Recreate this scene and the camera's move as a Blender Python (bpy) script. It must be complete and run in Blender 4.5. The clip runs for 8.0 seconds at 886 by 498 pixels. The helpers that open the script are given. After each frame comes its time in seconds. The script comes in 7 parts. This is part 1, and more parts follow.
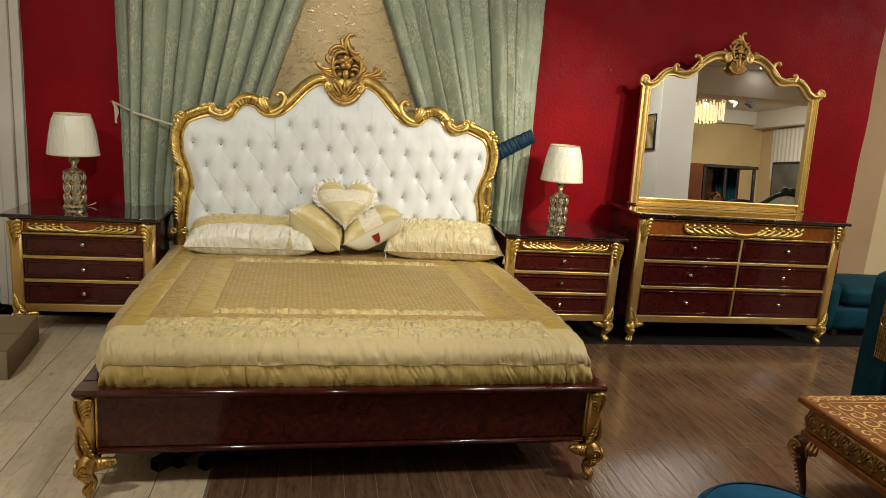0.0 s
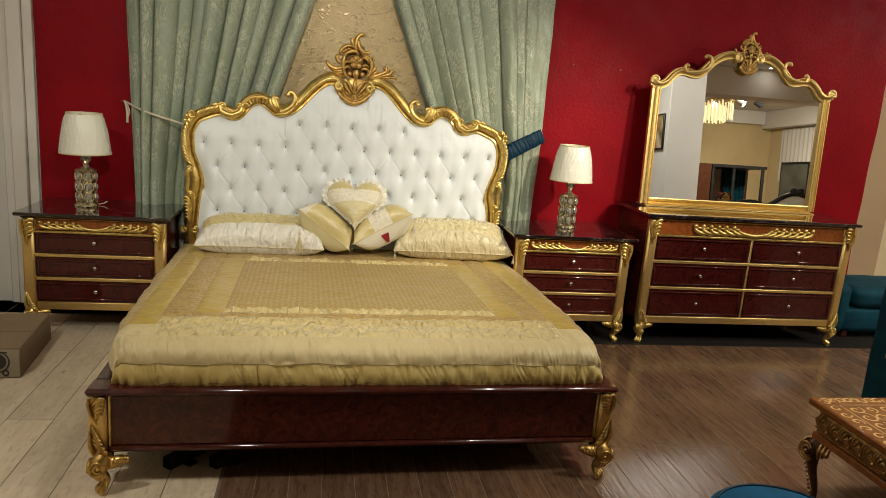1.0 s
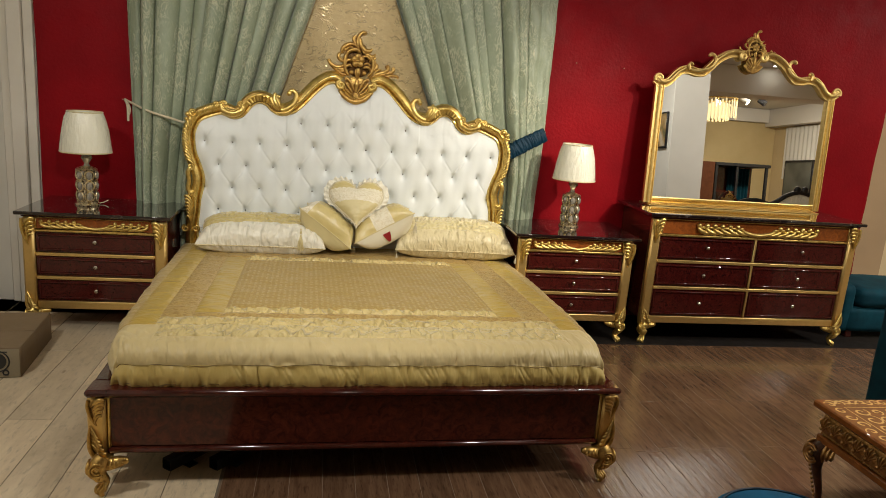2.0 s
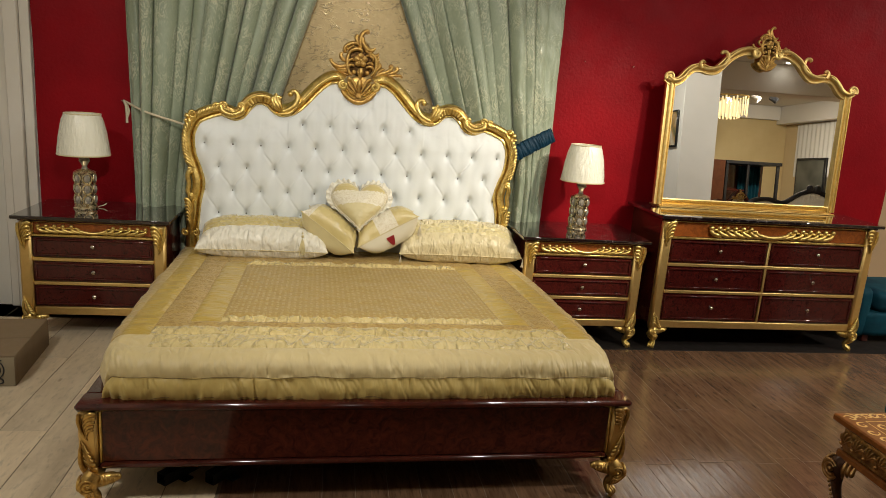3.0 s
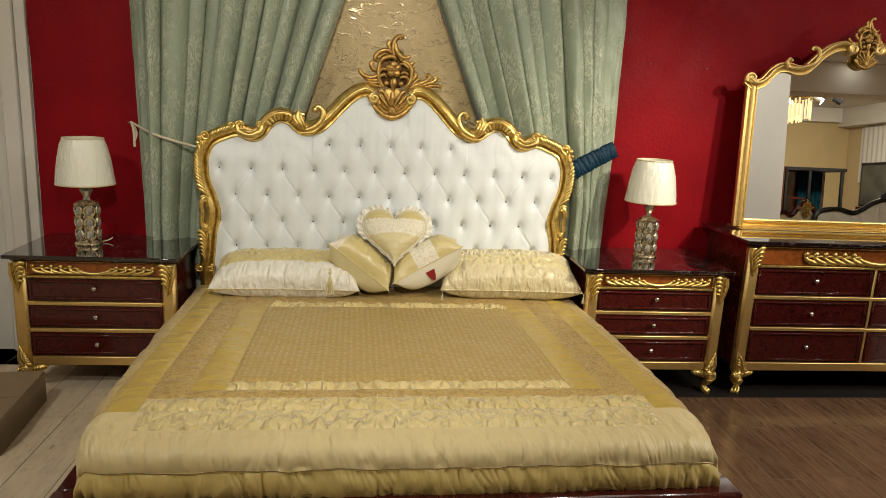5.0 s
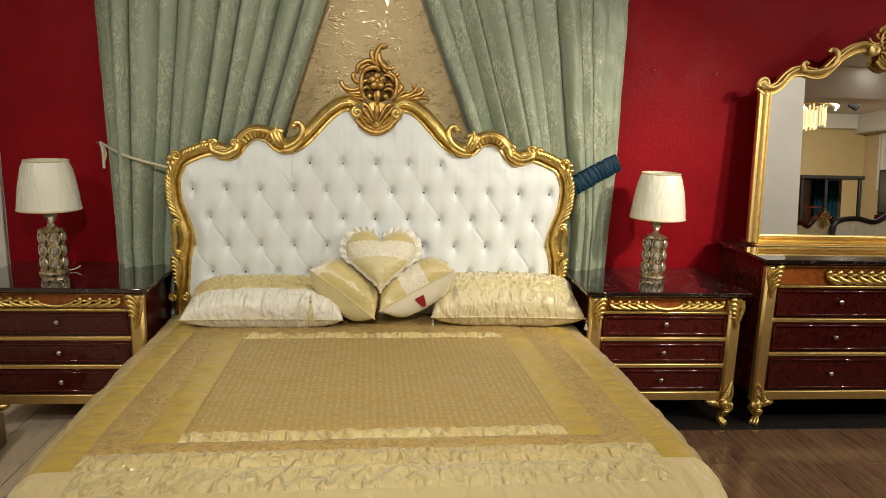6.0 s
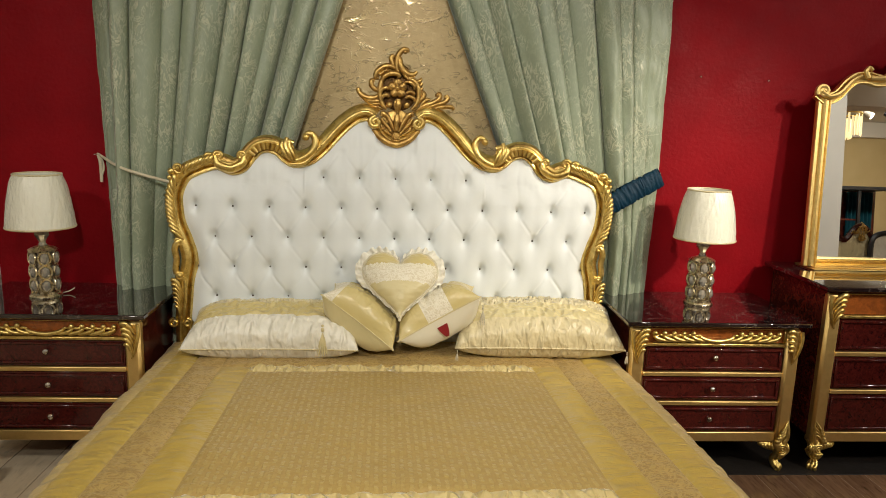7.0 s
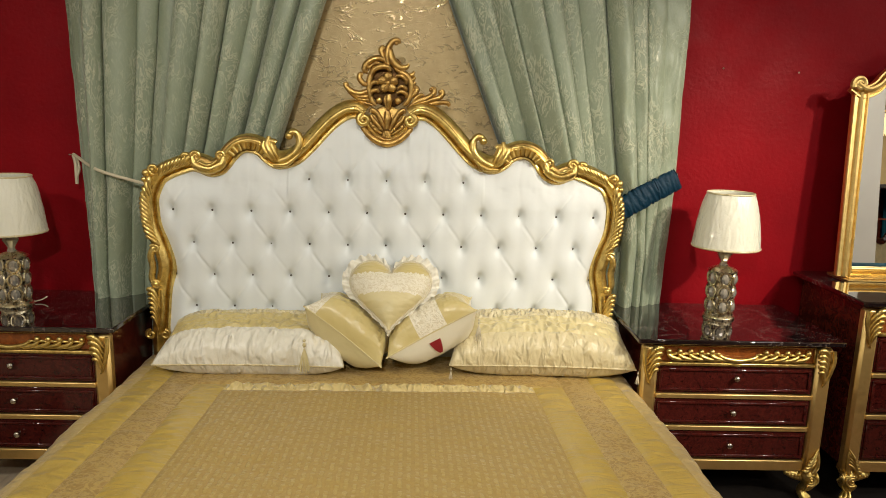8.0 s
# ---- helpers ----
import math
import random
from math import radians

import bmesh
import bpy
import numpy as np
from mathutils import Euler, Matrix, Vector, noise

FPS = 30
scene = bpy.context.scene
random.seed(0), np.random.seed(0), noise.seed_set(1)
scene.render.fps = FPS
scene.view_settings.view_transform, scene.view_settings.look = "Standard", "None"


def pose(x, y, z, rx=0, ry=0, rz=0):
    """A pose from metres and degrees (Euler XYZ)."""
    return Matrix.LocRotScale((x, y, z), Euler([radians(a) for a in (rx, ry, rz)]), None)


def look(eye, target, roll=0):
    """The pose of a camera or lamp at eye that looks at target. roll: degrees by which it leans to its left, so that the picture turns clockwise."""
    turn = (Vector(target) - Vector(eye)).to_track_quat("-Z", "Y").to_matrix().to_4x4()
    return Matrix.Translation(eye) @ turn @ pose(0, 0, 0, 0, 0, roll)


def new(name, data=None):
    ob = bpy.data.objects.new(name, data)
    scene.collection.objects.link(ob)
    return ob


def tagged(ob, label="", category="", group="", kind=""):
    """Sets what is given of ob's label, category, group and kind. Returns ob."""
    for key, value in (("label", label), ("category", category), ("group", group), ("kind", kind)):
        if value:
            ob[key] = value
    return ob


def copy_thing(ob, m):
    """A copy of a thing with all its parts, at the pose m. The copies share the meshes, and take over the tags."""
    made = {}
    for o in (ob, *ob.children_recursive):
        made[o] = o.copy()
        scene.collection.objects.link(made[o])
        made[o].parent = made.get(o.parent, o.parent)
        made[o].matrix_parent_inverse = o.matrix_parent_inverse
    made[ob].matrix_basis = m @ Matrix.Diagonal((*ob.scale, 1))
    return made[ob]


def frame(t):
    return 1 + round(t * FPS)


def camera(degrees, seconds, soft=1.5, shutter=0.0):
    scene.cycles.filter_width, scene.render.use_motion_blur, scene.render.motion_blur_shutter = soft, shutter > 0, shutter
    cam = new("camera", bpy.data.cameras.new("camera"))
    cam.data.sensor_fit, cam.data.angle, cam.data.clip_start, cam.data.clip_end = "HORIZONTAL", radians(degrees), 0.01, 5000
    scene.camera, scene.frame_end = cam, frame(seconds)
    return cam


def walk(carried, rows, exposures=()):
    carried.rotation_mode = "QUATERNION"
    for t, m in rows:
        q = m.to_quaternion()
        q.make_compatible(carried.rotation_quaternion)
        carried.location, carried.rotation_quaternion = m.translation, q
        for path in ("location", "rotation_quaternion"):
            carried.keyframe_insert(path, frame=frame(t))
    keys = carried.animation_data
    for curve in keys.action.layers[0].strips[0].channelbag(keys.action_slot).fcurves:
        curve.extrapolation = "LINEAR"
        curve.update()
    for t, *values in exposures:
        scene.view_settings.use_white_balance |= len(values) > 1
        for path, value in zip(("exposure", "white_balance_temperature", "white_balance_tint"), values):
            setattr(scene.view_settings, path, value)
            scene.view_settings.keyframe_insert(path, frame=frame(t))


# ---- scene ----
cam = camera(64.3, 8.0, 0.45)
PATH = [
    (0, (-0.149, -4.587, 1.491), (0.213, -2.667, 1.061), 4.4),
    (0.5, (-0.165, -4.593, 1.489), (0.186, -2.671, 1.059), 4.5),
    (1, (-0.169, -4.587, 1.495), (0.176, -2.665, 1.061), 4.5),
    (1.5, (-0.165, -4.583, 1.499), (0.177, -2.661, 1.062), 4.5),
    (3, (-0.128, -4.465, 1.515), (0.187, -2.542, 1.066), 4.3),
    (3.5, (-0.076, -4.372, 1.527), (0.207, -2.444, 1.078), 4.0),
    (4, (-0.062, -4.227, 1.509), (0.165, -2.292, 1.059), 3.7),
    (4.5, (-0.105, -4.045, 1.523), (0.102, -2.106, 1.08), 3.0),
    (4.7, (-0.124, -3.987, 1.522), (0.085, -2.047, 1.083), 2.8),
    (5.8, (0.04, -3.697, 1.505), (0.222, -1.745, 1.106), 2.3),
    (6, (0.039, -3.647, 1.516), (0.209, -1.694, 1.121), 1.7),
    (6.5, (0.047, -3.507, 1.514), (0.198, -1.552, 1.122), 1.7),
    (7, (0.02, -3.333, 1.525), (0.146, -1.373, 1.148), 1.8),
    (7.5, (0.058, -3.197, 1.53), (0.171, -1.239, 1.139), 1.8),
    (8, (0.166, -3.09, 1.529), (0.216, -1.129, 1.14), 1.6),
]
walk(cam, [(t, look(eye, target, roll)) for t, eye, target, roll in PATH])

# ---------------------------------------------------------------- light
world = bpy.data.worlds.new("world")
world.use_nodes = True
world.node_tree.nodes["Background"].inputs[0].default_value = (0.9, 0.85, 0.75, 1)
world.node_tree.nodes["Background"].inputs[1].default_value = 0.02
scene.world = world
scene.view_settings.exposure = -0.21


def area_lamp(place, aim, size, watts, colour):
    data = bpy.data.lights.new("ceiling_lamp_light", "AREA")
    data.shape, data.size, data.energy, data.color = "DISK", size, watts, colour
    ob = new("ceiling_lamp_light", data)
    ob.matrix_world = look(place, aim)
    return ob


def spot_lamp(place, aim, angle, watts, colour, radius=0.04, blend=0.6):
    data = bpy.data.lights.new("spot_light", "SPOT")
    data.spot_size, data.spot_blend, data.energy = radians(angle), blend, watts
    data.color, data.shadow_soft_size = colour, radius
    ob = new("spot_light", data)
    ob.matrix_world = look(place, aim)
    return ob


WARM = (1.0, 0.89, 0.73)
WHITE = (1.0, 0.955, 0.87)
area_lamp((-2.0, -3.0, 2.72), (-1.8, -1.7, 0.0), 0.30, 31.5, WHITE)
area_lamp((0.1, -1.35, 2.72), (0.1, -1.35, 0), 0.25, 9, WHITE)
area_lamp((2.55, -2.70, 2.72), (2.35, -2.10, 0), 0.30, 49, WHITE)
panel_lamp = area_lamp((3.66, -2.20, 2.76), (3.66, -2.20, 0), 1.20, 14, WHITE)
panel_lamp.data.shape = "SQUARE"
area_lamp((5.4, -1.7, 2.72), (5.4, -1.2, 0), 0.30, 80, WHITE)
area_lamp((7.4, -6.4, 2.72), (7.4, -7.0, 0), 0.40, 105, WARM)
spot_lamp((3.02, -2.28, 2.66), (1.12, 0.0, 0.90), 40, 395, WARM, 0.07, 0.95)
spot_lamp((-0.1, -3.9, 2.66), (0.05, -0.3, 0.98), 59, 208, WHITE, 0.05, 0.75)

# ---------------------------------------------------------------- materials


class Mat:
    """A node material with a principled shader and short ways to feed it."""

    def __init__(self, name, colour, rough=0.5, metal=0.0, **more):
        self.m = bpy.data.materials.new(name)
        self.m.use_nodes = True
        self.t = self.m.node_tree
        self.b = self.t.nodes["Principled BSDF"]
        self.set("Base Color", (*colour, 1))
        self.set("Roughness", rough)
        self.set("Metallic", metal)
        for k, v in more.items():
            self.set(k.replace("_", " "), v)
        self.co = None

    def set(self, k, v):
        self.b.inputs[k].default_value = v

    def node(self, kind, **props):
        n = self.t.nodes.new(kind)
        for k, v in props.items():
            if k in n.inputs:
                n.inputs[k].default_value = v
        return n

    def link(self, a, b):
        self.t.links.new(a, b)

    def coords(self, scale=(1, 1, 1), rot=(0, 0, 0), which="Object"):
        c = self.node("ShaderNodeTexCoord")
        mp = self.node("ShaderNodeMapping")
        mp.inputs["Scale"].default_value = scale
        mp.inputs["Rotation"].default_value = rot
        self.link(c.outputs[which], mp.inputs[0])
        return mp.outputs[0]

    def noise(self, scale, detail=4, rough=0.55, stretch=(1, 1, 1), rot=(0, 0, 0), distort=0.0):
        n = self.node("ShaderNodeTexNoise", Scale=scale, Detail=detail, Roughness=rough, Distortion=distort)
        self.link(self.coords(stretch, rot), n.inputs["Vector"])
        return n.outputs["Fac"]

    def voronoi(self, scale, feature="F1", stretch=(1, 1, 1), rot=(0, 0, 0), rnd=1.0):
        n = self.node("ShaderNodeTexVoronoi", Scale=scale, Randomness=rnd)
        n.feature = feature
        self.link(self.coords(stretch, rot), n.inputs["Vector"])
        return n.outputs["Distance"]

    def wave(self, scale, distortion=0.0, detail=2, dscale=1.0, direction="X", stretch=(1, 1, 1)):
        n = self.node("ShaderNodeTexWave", Scale=scale, Distortion=distortion, Detail=detail)
        n.inputs["Detail Scale"].default_value = dscale
        n.bands_direction = direction
        self.link(self.coords(stretch), n.inputs["Vector"])
        return n.outputs["Fac"]

    def ramp(self, fac, *stops):
        r = self.node("ShaderNodeValToRGB")
        e = r.color_ramp.elements
        while len(e) < len(stops):
            e.new(0.5)
        for el, (p, c) in zip(e, stops):
            el.position = p
            el.color = (*c, 1) if not isinstance(c, (int, float)) else (c, c, c, 1)
        self.link(fac, r.inputs[0])
        return r.outputs[0]

    def mix(self, fac, a, b, mode="MIX"):
        n = self.node("ShaderNodeMix")
        n.data_type, n.blend_type = "RGBA", mode
        for sock, v in ((n.inputs[0], fac), (n.inputs[6], a), (n.inputs[7], b)):
            if hasattr(v, "is_linked"):
                self.link(v, sock)
            elif isinstance(v, (int, float)):
                sock.default_value = v
            else:
                sock.default_value = (*v, 1)
        return n.outputs[2]

    def math(self, op, a, b):
        n = self.node("ShaderNodeMath")
        n.operation = op
        for sock, v in ((n.inputs[0], a), (n.inputs[1], b)):
            if hasattr(v, "is_linked"):
                self.link(v, sock)
            else:
                sock.default_value = v
        return n.outputs[0]

    def random(self):
        return self.node("ShaderNodeObjectInfo").outputs["Random"]

    def colour(self, sock):
        self.link(sock, self.b.inputs["Base Color"])
        return self

    def rough(self, sock):
        self.link(sock, self.b.inputs["Roughness"])
        return self

    def bump(self, sock, strength=0.3, dist=0.01):
        n = self.node("ShaderNodeBump", Strength=strength, Distance=dist)
        prev = self.b.inputs["Normal"]
        if prev.is_linked:
            self.link(prev.links[0].from_socket, n.inputs["Normal"])
        self.link(sock, n.inputs["Height"])
        self.link(n.outputs[0], prev)
        return self


def gold_material(name, light, dark, rough, even=0.0):
    k = Mat(name, light, rough, 1.0)
    k.colour(k.mix(k.ramp(k.noise(38, 5, 0.65), (0.38, 0.0), (0.72, 1.0 - even)), light, dark))
    k.rough(k.ramp(k.noise(60, 3), (0.3, rough - 0.08 * (1 - even)), (0.7, rough + 0.14 * (1 - even))))
    k.bump(k.noise(160, 3), 0.12 * (1 - even), 0.002)
    return k.m


GOLD = gold_material("gilded_carving", (0.80, 0.61, 0.215), (0.47, 0.31, 0.075), 0.35)
GOLD_WORN = gold_material("worn_gilding", (0.66, 0.44, 0.14), (0.24, 0.13, 0.038), 0.38)
CHAMPAGNE = gold_material("champagne_plating", (0.86, 0.77, 0.55), (0.74, 0.62, 0.38), 0.25)
GOLD_OLD = gold_material("antique_gilding", (0.62, 0.41, 0.13), (0.26, 0.14, 0.042), 0.42)
CREST_DARK = gold_material("dark_gilding", (0.16, 0.085, 0.03), (0.07, 0.035, 0.015), 0.5)
GOLD_SATIN = gold_material("satin_gilding", (0.82, 0.62, 0.25), (0.70, 0.51, 0.18), 0.42)
GOLD_FLAT = gold_material("gold_paint", (0.80, 0.575, 0.225), (0.68, 0.47, 0.165), 0.44, 0.50)


def lacquer_material(name, a, b, rough, scale):
    k = Mat(name, a, rough, 0.0, Coat_Weight=0.45, Coat_Roughness=0.035, Specular_IOR_Level=0.2)
    f = k.noise(scale, 6, 0.7, distort=1.5)
    k.colour(k.mix(k.ramp(f, (0.36, 0.0), (0.62, 1.0)), a, b))
    k.bump(k.noise(9, 2), 0.05, 0.003)
    return k.m


BURL = lacquer_material("dark_red_burl_lacquer", (0.036, 0.0062, 0.0042), (0.105, 0.0185, 0.0100), 0.20, 24)
BURL_FINE = lacquer_material("fine_dark_red_burl", (0.024, 0.0030, 0.0027), (0.074, 0.0098, 0.0072), 0.14, 46)
MAHOGANY = lacquer_material("mahogany_lacquer", (0.078, 0.0145, 0.0085), (0.036, 0.0066, 0.0045), 0.16, 14)
AMBER = lacquer_material("amber_wood_lacquer", (0.30, 0.085, 0.015), (0.17, 0.045, 0.010), 0.32, 26)


def marble_material():
    k = Mat("black_marble_glass", (0.012, 0.006, 0.006), 0.06, 0.0, Coat_Weight=1.0, Coat_Roughness=0.03)
    v = k.ramp(k.noise(4, 6, 0.6, distort=2.2), (0.488, 0.0), (0.5, 0.8), (0.512, 0.0))
    k.colour(k.mix(v, (0.010, 0.005, 0.005), (0.16, 0.13, 0.115)))
    return k.m


MARBLE = marble_material()


def fabric(name, a, b, rough=0.42, sheen=0.35, crease=30, weave=700, amount=0.25):
    k = Mat(name, a, rough, 0.0, Sheen_Weight=sheen, Sheen_Roughness=0.35)
    k.colour(k.mix(k.ramp(k.noise(7, 3), (0.2, 0.0), (0.8, 0.6)), a, b))
    k.bump(k.noise(crease, 4, 0.6, distort=0.8), amount, 0.01)
    k.bump(k.noise(weave, 1), 0.05, 0.001)
    return k


def creased(k, scale, stretch, depth, distort=0.3, width=0.11):
    """Soft pulled creases along one direction, with a few sharper pinches."""
    f = k.noise(scale, 2, 0.5, stretch, distort=distort)
    k.bump(f, min(1.0, depth * 1.9), 0.03)
    line = k.ramp(f, (0.5 - width, 1.0), (0.5, 0.0), (0.5 + width, 1.0))
    k.bump(line, depth * 0.30, 0.008)
    return k


SATIN_GOLD = creased(fabric("gold_satin", (0.50, 0.352, 0.076), (0.43, 0.295, 0.058), 0.30, 0.15), 9, (1, 2.2, 1), 0.25).m
SATIN_PALE = creased(fabric("pale_gold_satin", (0.64, 0.555, 0.30), (0.56, 0.475, 0.235), 0.36, 0.25, 26, 700, 0.10), 10, (0.8, 2.2, 1), 0.20).m
SATIN_HONEY = creased(fabric("honey_satin", (0.60, 0.495, 0.215), (0.53, 0.425, 0.165), 0.30, 0.15, 26, 700, 0.10), 12, (0.7, 2.6, 1), 0.22).m
SATIN_OLIVE = creased(fabric("olive_gold_satin", (0.45, 0.34, 0.125), (0.38, 0.28, 0.09), 0.30, 0.15), 8, (1.0, 2.6, 1), 0.15).m
SATIN_IVORY = fabric("smooth_ivory_satin", (0.74, 0.70, 0.55), (0.67, 0.62, 0.46), 0.28, 0.2, 20, 700, 0.10).m
THREAD = fabric("brown_gold_thread", (0.20, 0.13, 0.04), (0.15, 0.095, 0.03), 0.7, 0.0).m
SATIN_TAN = creased(fabric("tan_satin", (0.49, 0.362, 0.150), (0.42, 0.305, 0.115), 0.30, 0.2, 30, 700, 0.12), 9, (1.0, 1.8, 1), 0.20, 0.6, 0.06).m
SATIN_CREAM = creased(fabric("cream_satin", (0.66, 0.575, 0.35), (0.57, 0.485, 0.27), 0.32, 0.3, 22, 700, 0.35), 14, (2.0, 0.9, 1), 0.45).m
SATIN_WHITE = creased(fabric("ivory_satin", (0.78, 0.75, 0.64), (0.68, 0.64, 0.50), 0.30, 0.3, 20, 700, 0.35), 11, (2.0, 0.8, 1), 0.5).m


def lace(name, a, b, scale):
    """Woven flowers and tendrils: wandering threads of two sizes over a duller ground."""
    k = fabric(name, a, b, 0.5, 0.10)
    vine = k.noise(scale * 0.55, 2, 0.5, (1, 1.2, 1), distort=1.8)
    one = k.ramp(vine, (0.40, 0.0), (0.47, 1.0), (0.53, 1.0), (0.60, 0.0))
    two = k.ramp(k.noise(scale * 1.3, 2, 0.5, distort=1.2), (0.50, 0.0), (0.62, 0.8))
    thread = k.math("MAXIMUM", one, two)
    k.colour(k.mix(thread, b, a))
    k.rough(k.ramp(thread, (0.0, 0.55), (1.0, 0.32)))
    k.bump(thread, 0.35, 0.004)
    return k.m


LACE = lace("gold_lace", (0.475, 0.330, 0.108), (0.345, 0.222, 0.066), 42)
LACE_CREAM = lace("cream_lace", (0.78, 0.73, 0.58), (0.66, 0.59, 0.41), 62)


def ruched(name, a, b, puckered, fine=32):
    k = fabric(name, a, b, 0.47, 0.25, 9, 700, 0.08)
    creased(k, 11, (2.2, 0.45, 0.45), 0.16 if puckered else 0.20)
    if not puckered:
        # fine gathers that run down from the seams
        creased(k, 18, (1.9, 0.50, 0.50), 0.11, 0.5, 0.05)
    if puckered:
        # small leaf-like tucks, pulled slantwise, that catch the light on one side
        tuck = k.noise(fine, 1, 0.4, (1.10, 0.62, 0.62), distort=0.8)
        k.bump(tuck, puckered, 0.030)
        k.rough(k.ramp(tuck, (0.40, 0.40), (0.62, 0.24)))
    return k.m


RUCHED = ruched("gathered_cream_satin", (0.68, 0.555, 0.285), (0.60, 0.475, 0.215), 0.0)
PUCKERED = ruched("puckered_gold_satin", (0.66, 0.53, 0.235), (0.57, 0.435, 0.17), 1.0)
PUCKERED_PALE = ruched("puckered_cream_satin", (0.68, 0.555, 0.265), (0.60, 0.475, 0.20), 0.90)
PILLOW_TUCKS = ruched("tucked_cream_satin", (0.72, 0.64, 0.41), (0.62, 0.53, 0.29), 1.0, 40)
RUCHED_GOLD = ruched("gathered_gold_satin", (0.60, 0.455, 0.155), (0.53, 0.39, 0.115), 0.0)


def brocade():
    """Rows of small woven motifs that stand in columns, on a redder ground."""
    k = fabric("brown_gold_brocade", (0.34, 0.24, 0.085), (0.25, 0.165, 0.055), 0.5, 0.12)
    column = k.wave(13, 1.4, 2, 4.0, "X")
    row = k.wave(10, 2.4, 3, 5.0, "Y")
    slope = k.wave(9, 2.0, 3, 5.0, "DIAGONAL", (1, 1.3, 0))
    f = k.math("MULTIPLY", k.ramp(column, (0.25, 0.0), (0.75, 1.0)), k.math("MAXIMUM", row, slope))
    thread = k.math("MULTIPLY", k.ramp(f, (0.40, 0.0), (0.72, 1.0)), k.ramp(k.noise(48, 3, 0.6), (0.36, 0.25), (0.60, 1.0)))
    ground = k.mix(k.ramp(k.noise(70, 2), (0.40, 0.0), (0.62, 1.0)), (0.395, 0.265, 0.076), (0.435, 0.302, 0.090))
    k.colour(k.mix(thread, ground, (0.475, 0.342, 0.110)))
    k.rough(k.ramp(thread, (0.0, 0.55), (1.0, 0.32)))
    k.bump(f, 0.28, 0.005)
    k.bump(thread, 0.30, 0.004)
    return k.m


BROCADE = brocade()


def curtain_material():
    k = Mat("sage_damask", (0.22, 0.27, 0.22), 0.42, 0.0, Sheen_Weight=0.3, Sheen_Roughness=0.3)
    f = k.noise(24, 4, 0.6, (1, 1, 0.5), distort=2.2)
    line = k.ramp(f, (0.45, 0.0), (0.49, 1.0), (0.51, 1.0), (0.55, 0.0))
    gate = k.ramp(k.noise(11, 2, 0.5, (1, 1, 0.6)), (0.44, 0.10), (0.62, 1.0))
    d = k.math("MULTIPLY", line, gate)
    k.colour(k.mix(d, (0.258, 0.302, 0.210), (0.53, 0.54, 0.39)))
    k.rough(k.ramp(d, (0.0, 0.44), (1.0, 0.18)))
    k.bump(d, 0.6, 0.004)
    k.bump(k.noise(30, 4, 0.6), 0.25, 0.005)
    return k.m


CURTAIN = curtain_material()


def leather():
    k = Mat("white_leatherette", (0.76, 0.75, 0.73), 0.50, 0.0, Specular_IOR_Level=0.3)
    k.colour(k.mix(k.noise(5, 3), (0.735, 0.765, 0.755), (0.67, 0.70, 0.685)))
    k.bump(k.noise(420, 2), 0.08, 0.001)
    k.bump(k.noise(24, 4, distort=1.0), 0.10, 0.006)
    return k.m


LEATHER = leather()


def wall_paint(name, a, b, rough=0.55, bumpy=0.12, gloss=0.2):
    k = Mat(name, a, rough, 0.0, Specular_IOR_Level=gloss)
    k.colour(k.mix(k.ramp(k.noise(1.6, 6, 0.6), (0.3, 0.0), (0.75, 1.0)), a, b))
    k.bump(k.noise(55, 5, 0.6), bumpy, 0.006)
    k.rough(k.ramp(k.noise(9, 4, 0.6), (0.3, max(0.1, rough - 0.12)), (0.7, rough + 0.08)))
    return k.m


RED = wall_paint("red_wall_paint", (0.265, 0.0036, 0.008), (0.170, 0.0018, 0.005), 0.55, 0.40, 0.10)
WHITE_PAINT = wall_paint("white_gloss_paint", (0.74, 0.71, 0.64), (0.66, 0.62, 0.54), 0.4)
GREY_PAINT = wall_paint("pale_grey_paint", (0.70, 0.68, 0.62), (0.63, 0.61, 0.55), 0.55)
BEIGE = wall_paint("beige_paint", (0.72, 0.59, 0.36), (0.66, 0.53, 0.31), 0.6)
TAN = wall_paint("tan_paint", (0.48, 0.34, 0.20), (0.42, 0.29, 0.17), 0.6)
CEIL = wall_paint("ceiling_paint", (0.80, 0.78, 0.73), (0.76, 0.74, 0.69), 0.7)


def wallpaper():
    k = Mat("embossed_beige_wallpaper", (0.50, 0.36, 0.18), 0.42)
    f = k.noise(13, 2, 0.5, (0.75, 1, 1.5), distort=2.0)
    line = k.ramp(f, (0.445, 0.0), (0.485, 1.0), (0.515, 1.0), (0.555, 0.0))
    gate = k.ramp(k.noise(19, 2, 0.5, (0.7, 1, 1.6)), (0.44, 0.10), (0.58, 1.0))
    r = k.math("MULTIPLY", line, gate)
    blot = k.ramp(k.noise(30, 4, 0.6), (0.3, 0.0), (0.7, 1.0))
    k.colour(k.mix(r, k.mix(blot, (0.47, 0.345, 0.155), (0.55, 0.42, 0.20)), (0.62, 0.50, 0.27)))
    k.link(k.math("MULTIPLY", r, 0.45), k.b.inputs["Metallic"])
    k.rough(k.ramp(r, (0.0, 0.5), (0.7, 0.16)))
    k.bump(r, 0.55, 0.006)
    k.bump(k.noise(90, 3, 0.6), 0.20, 0.004)
    return k.m


WALLPAPER = wallpaper()


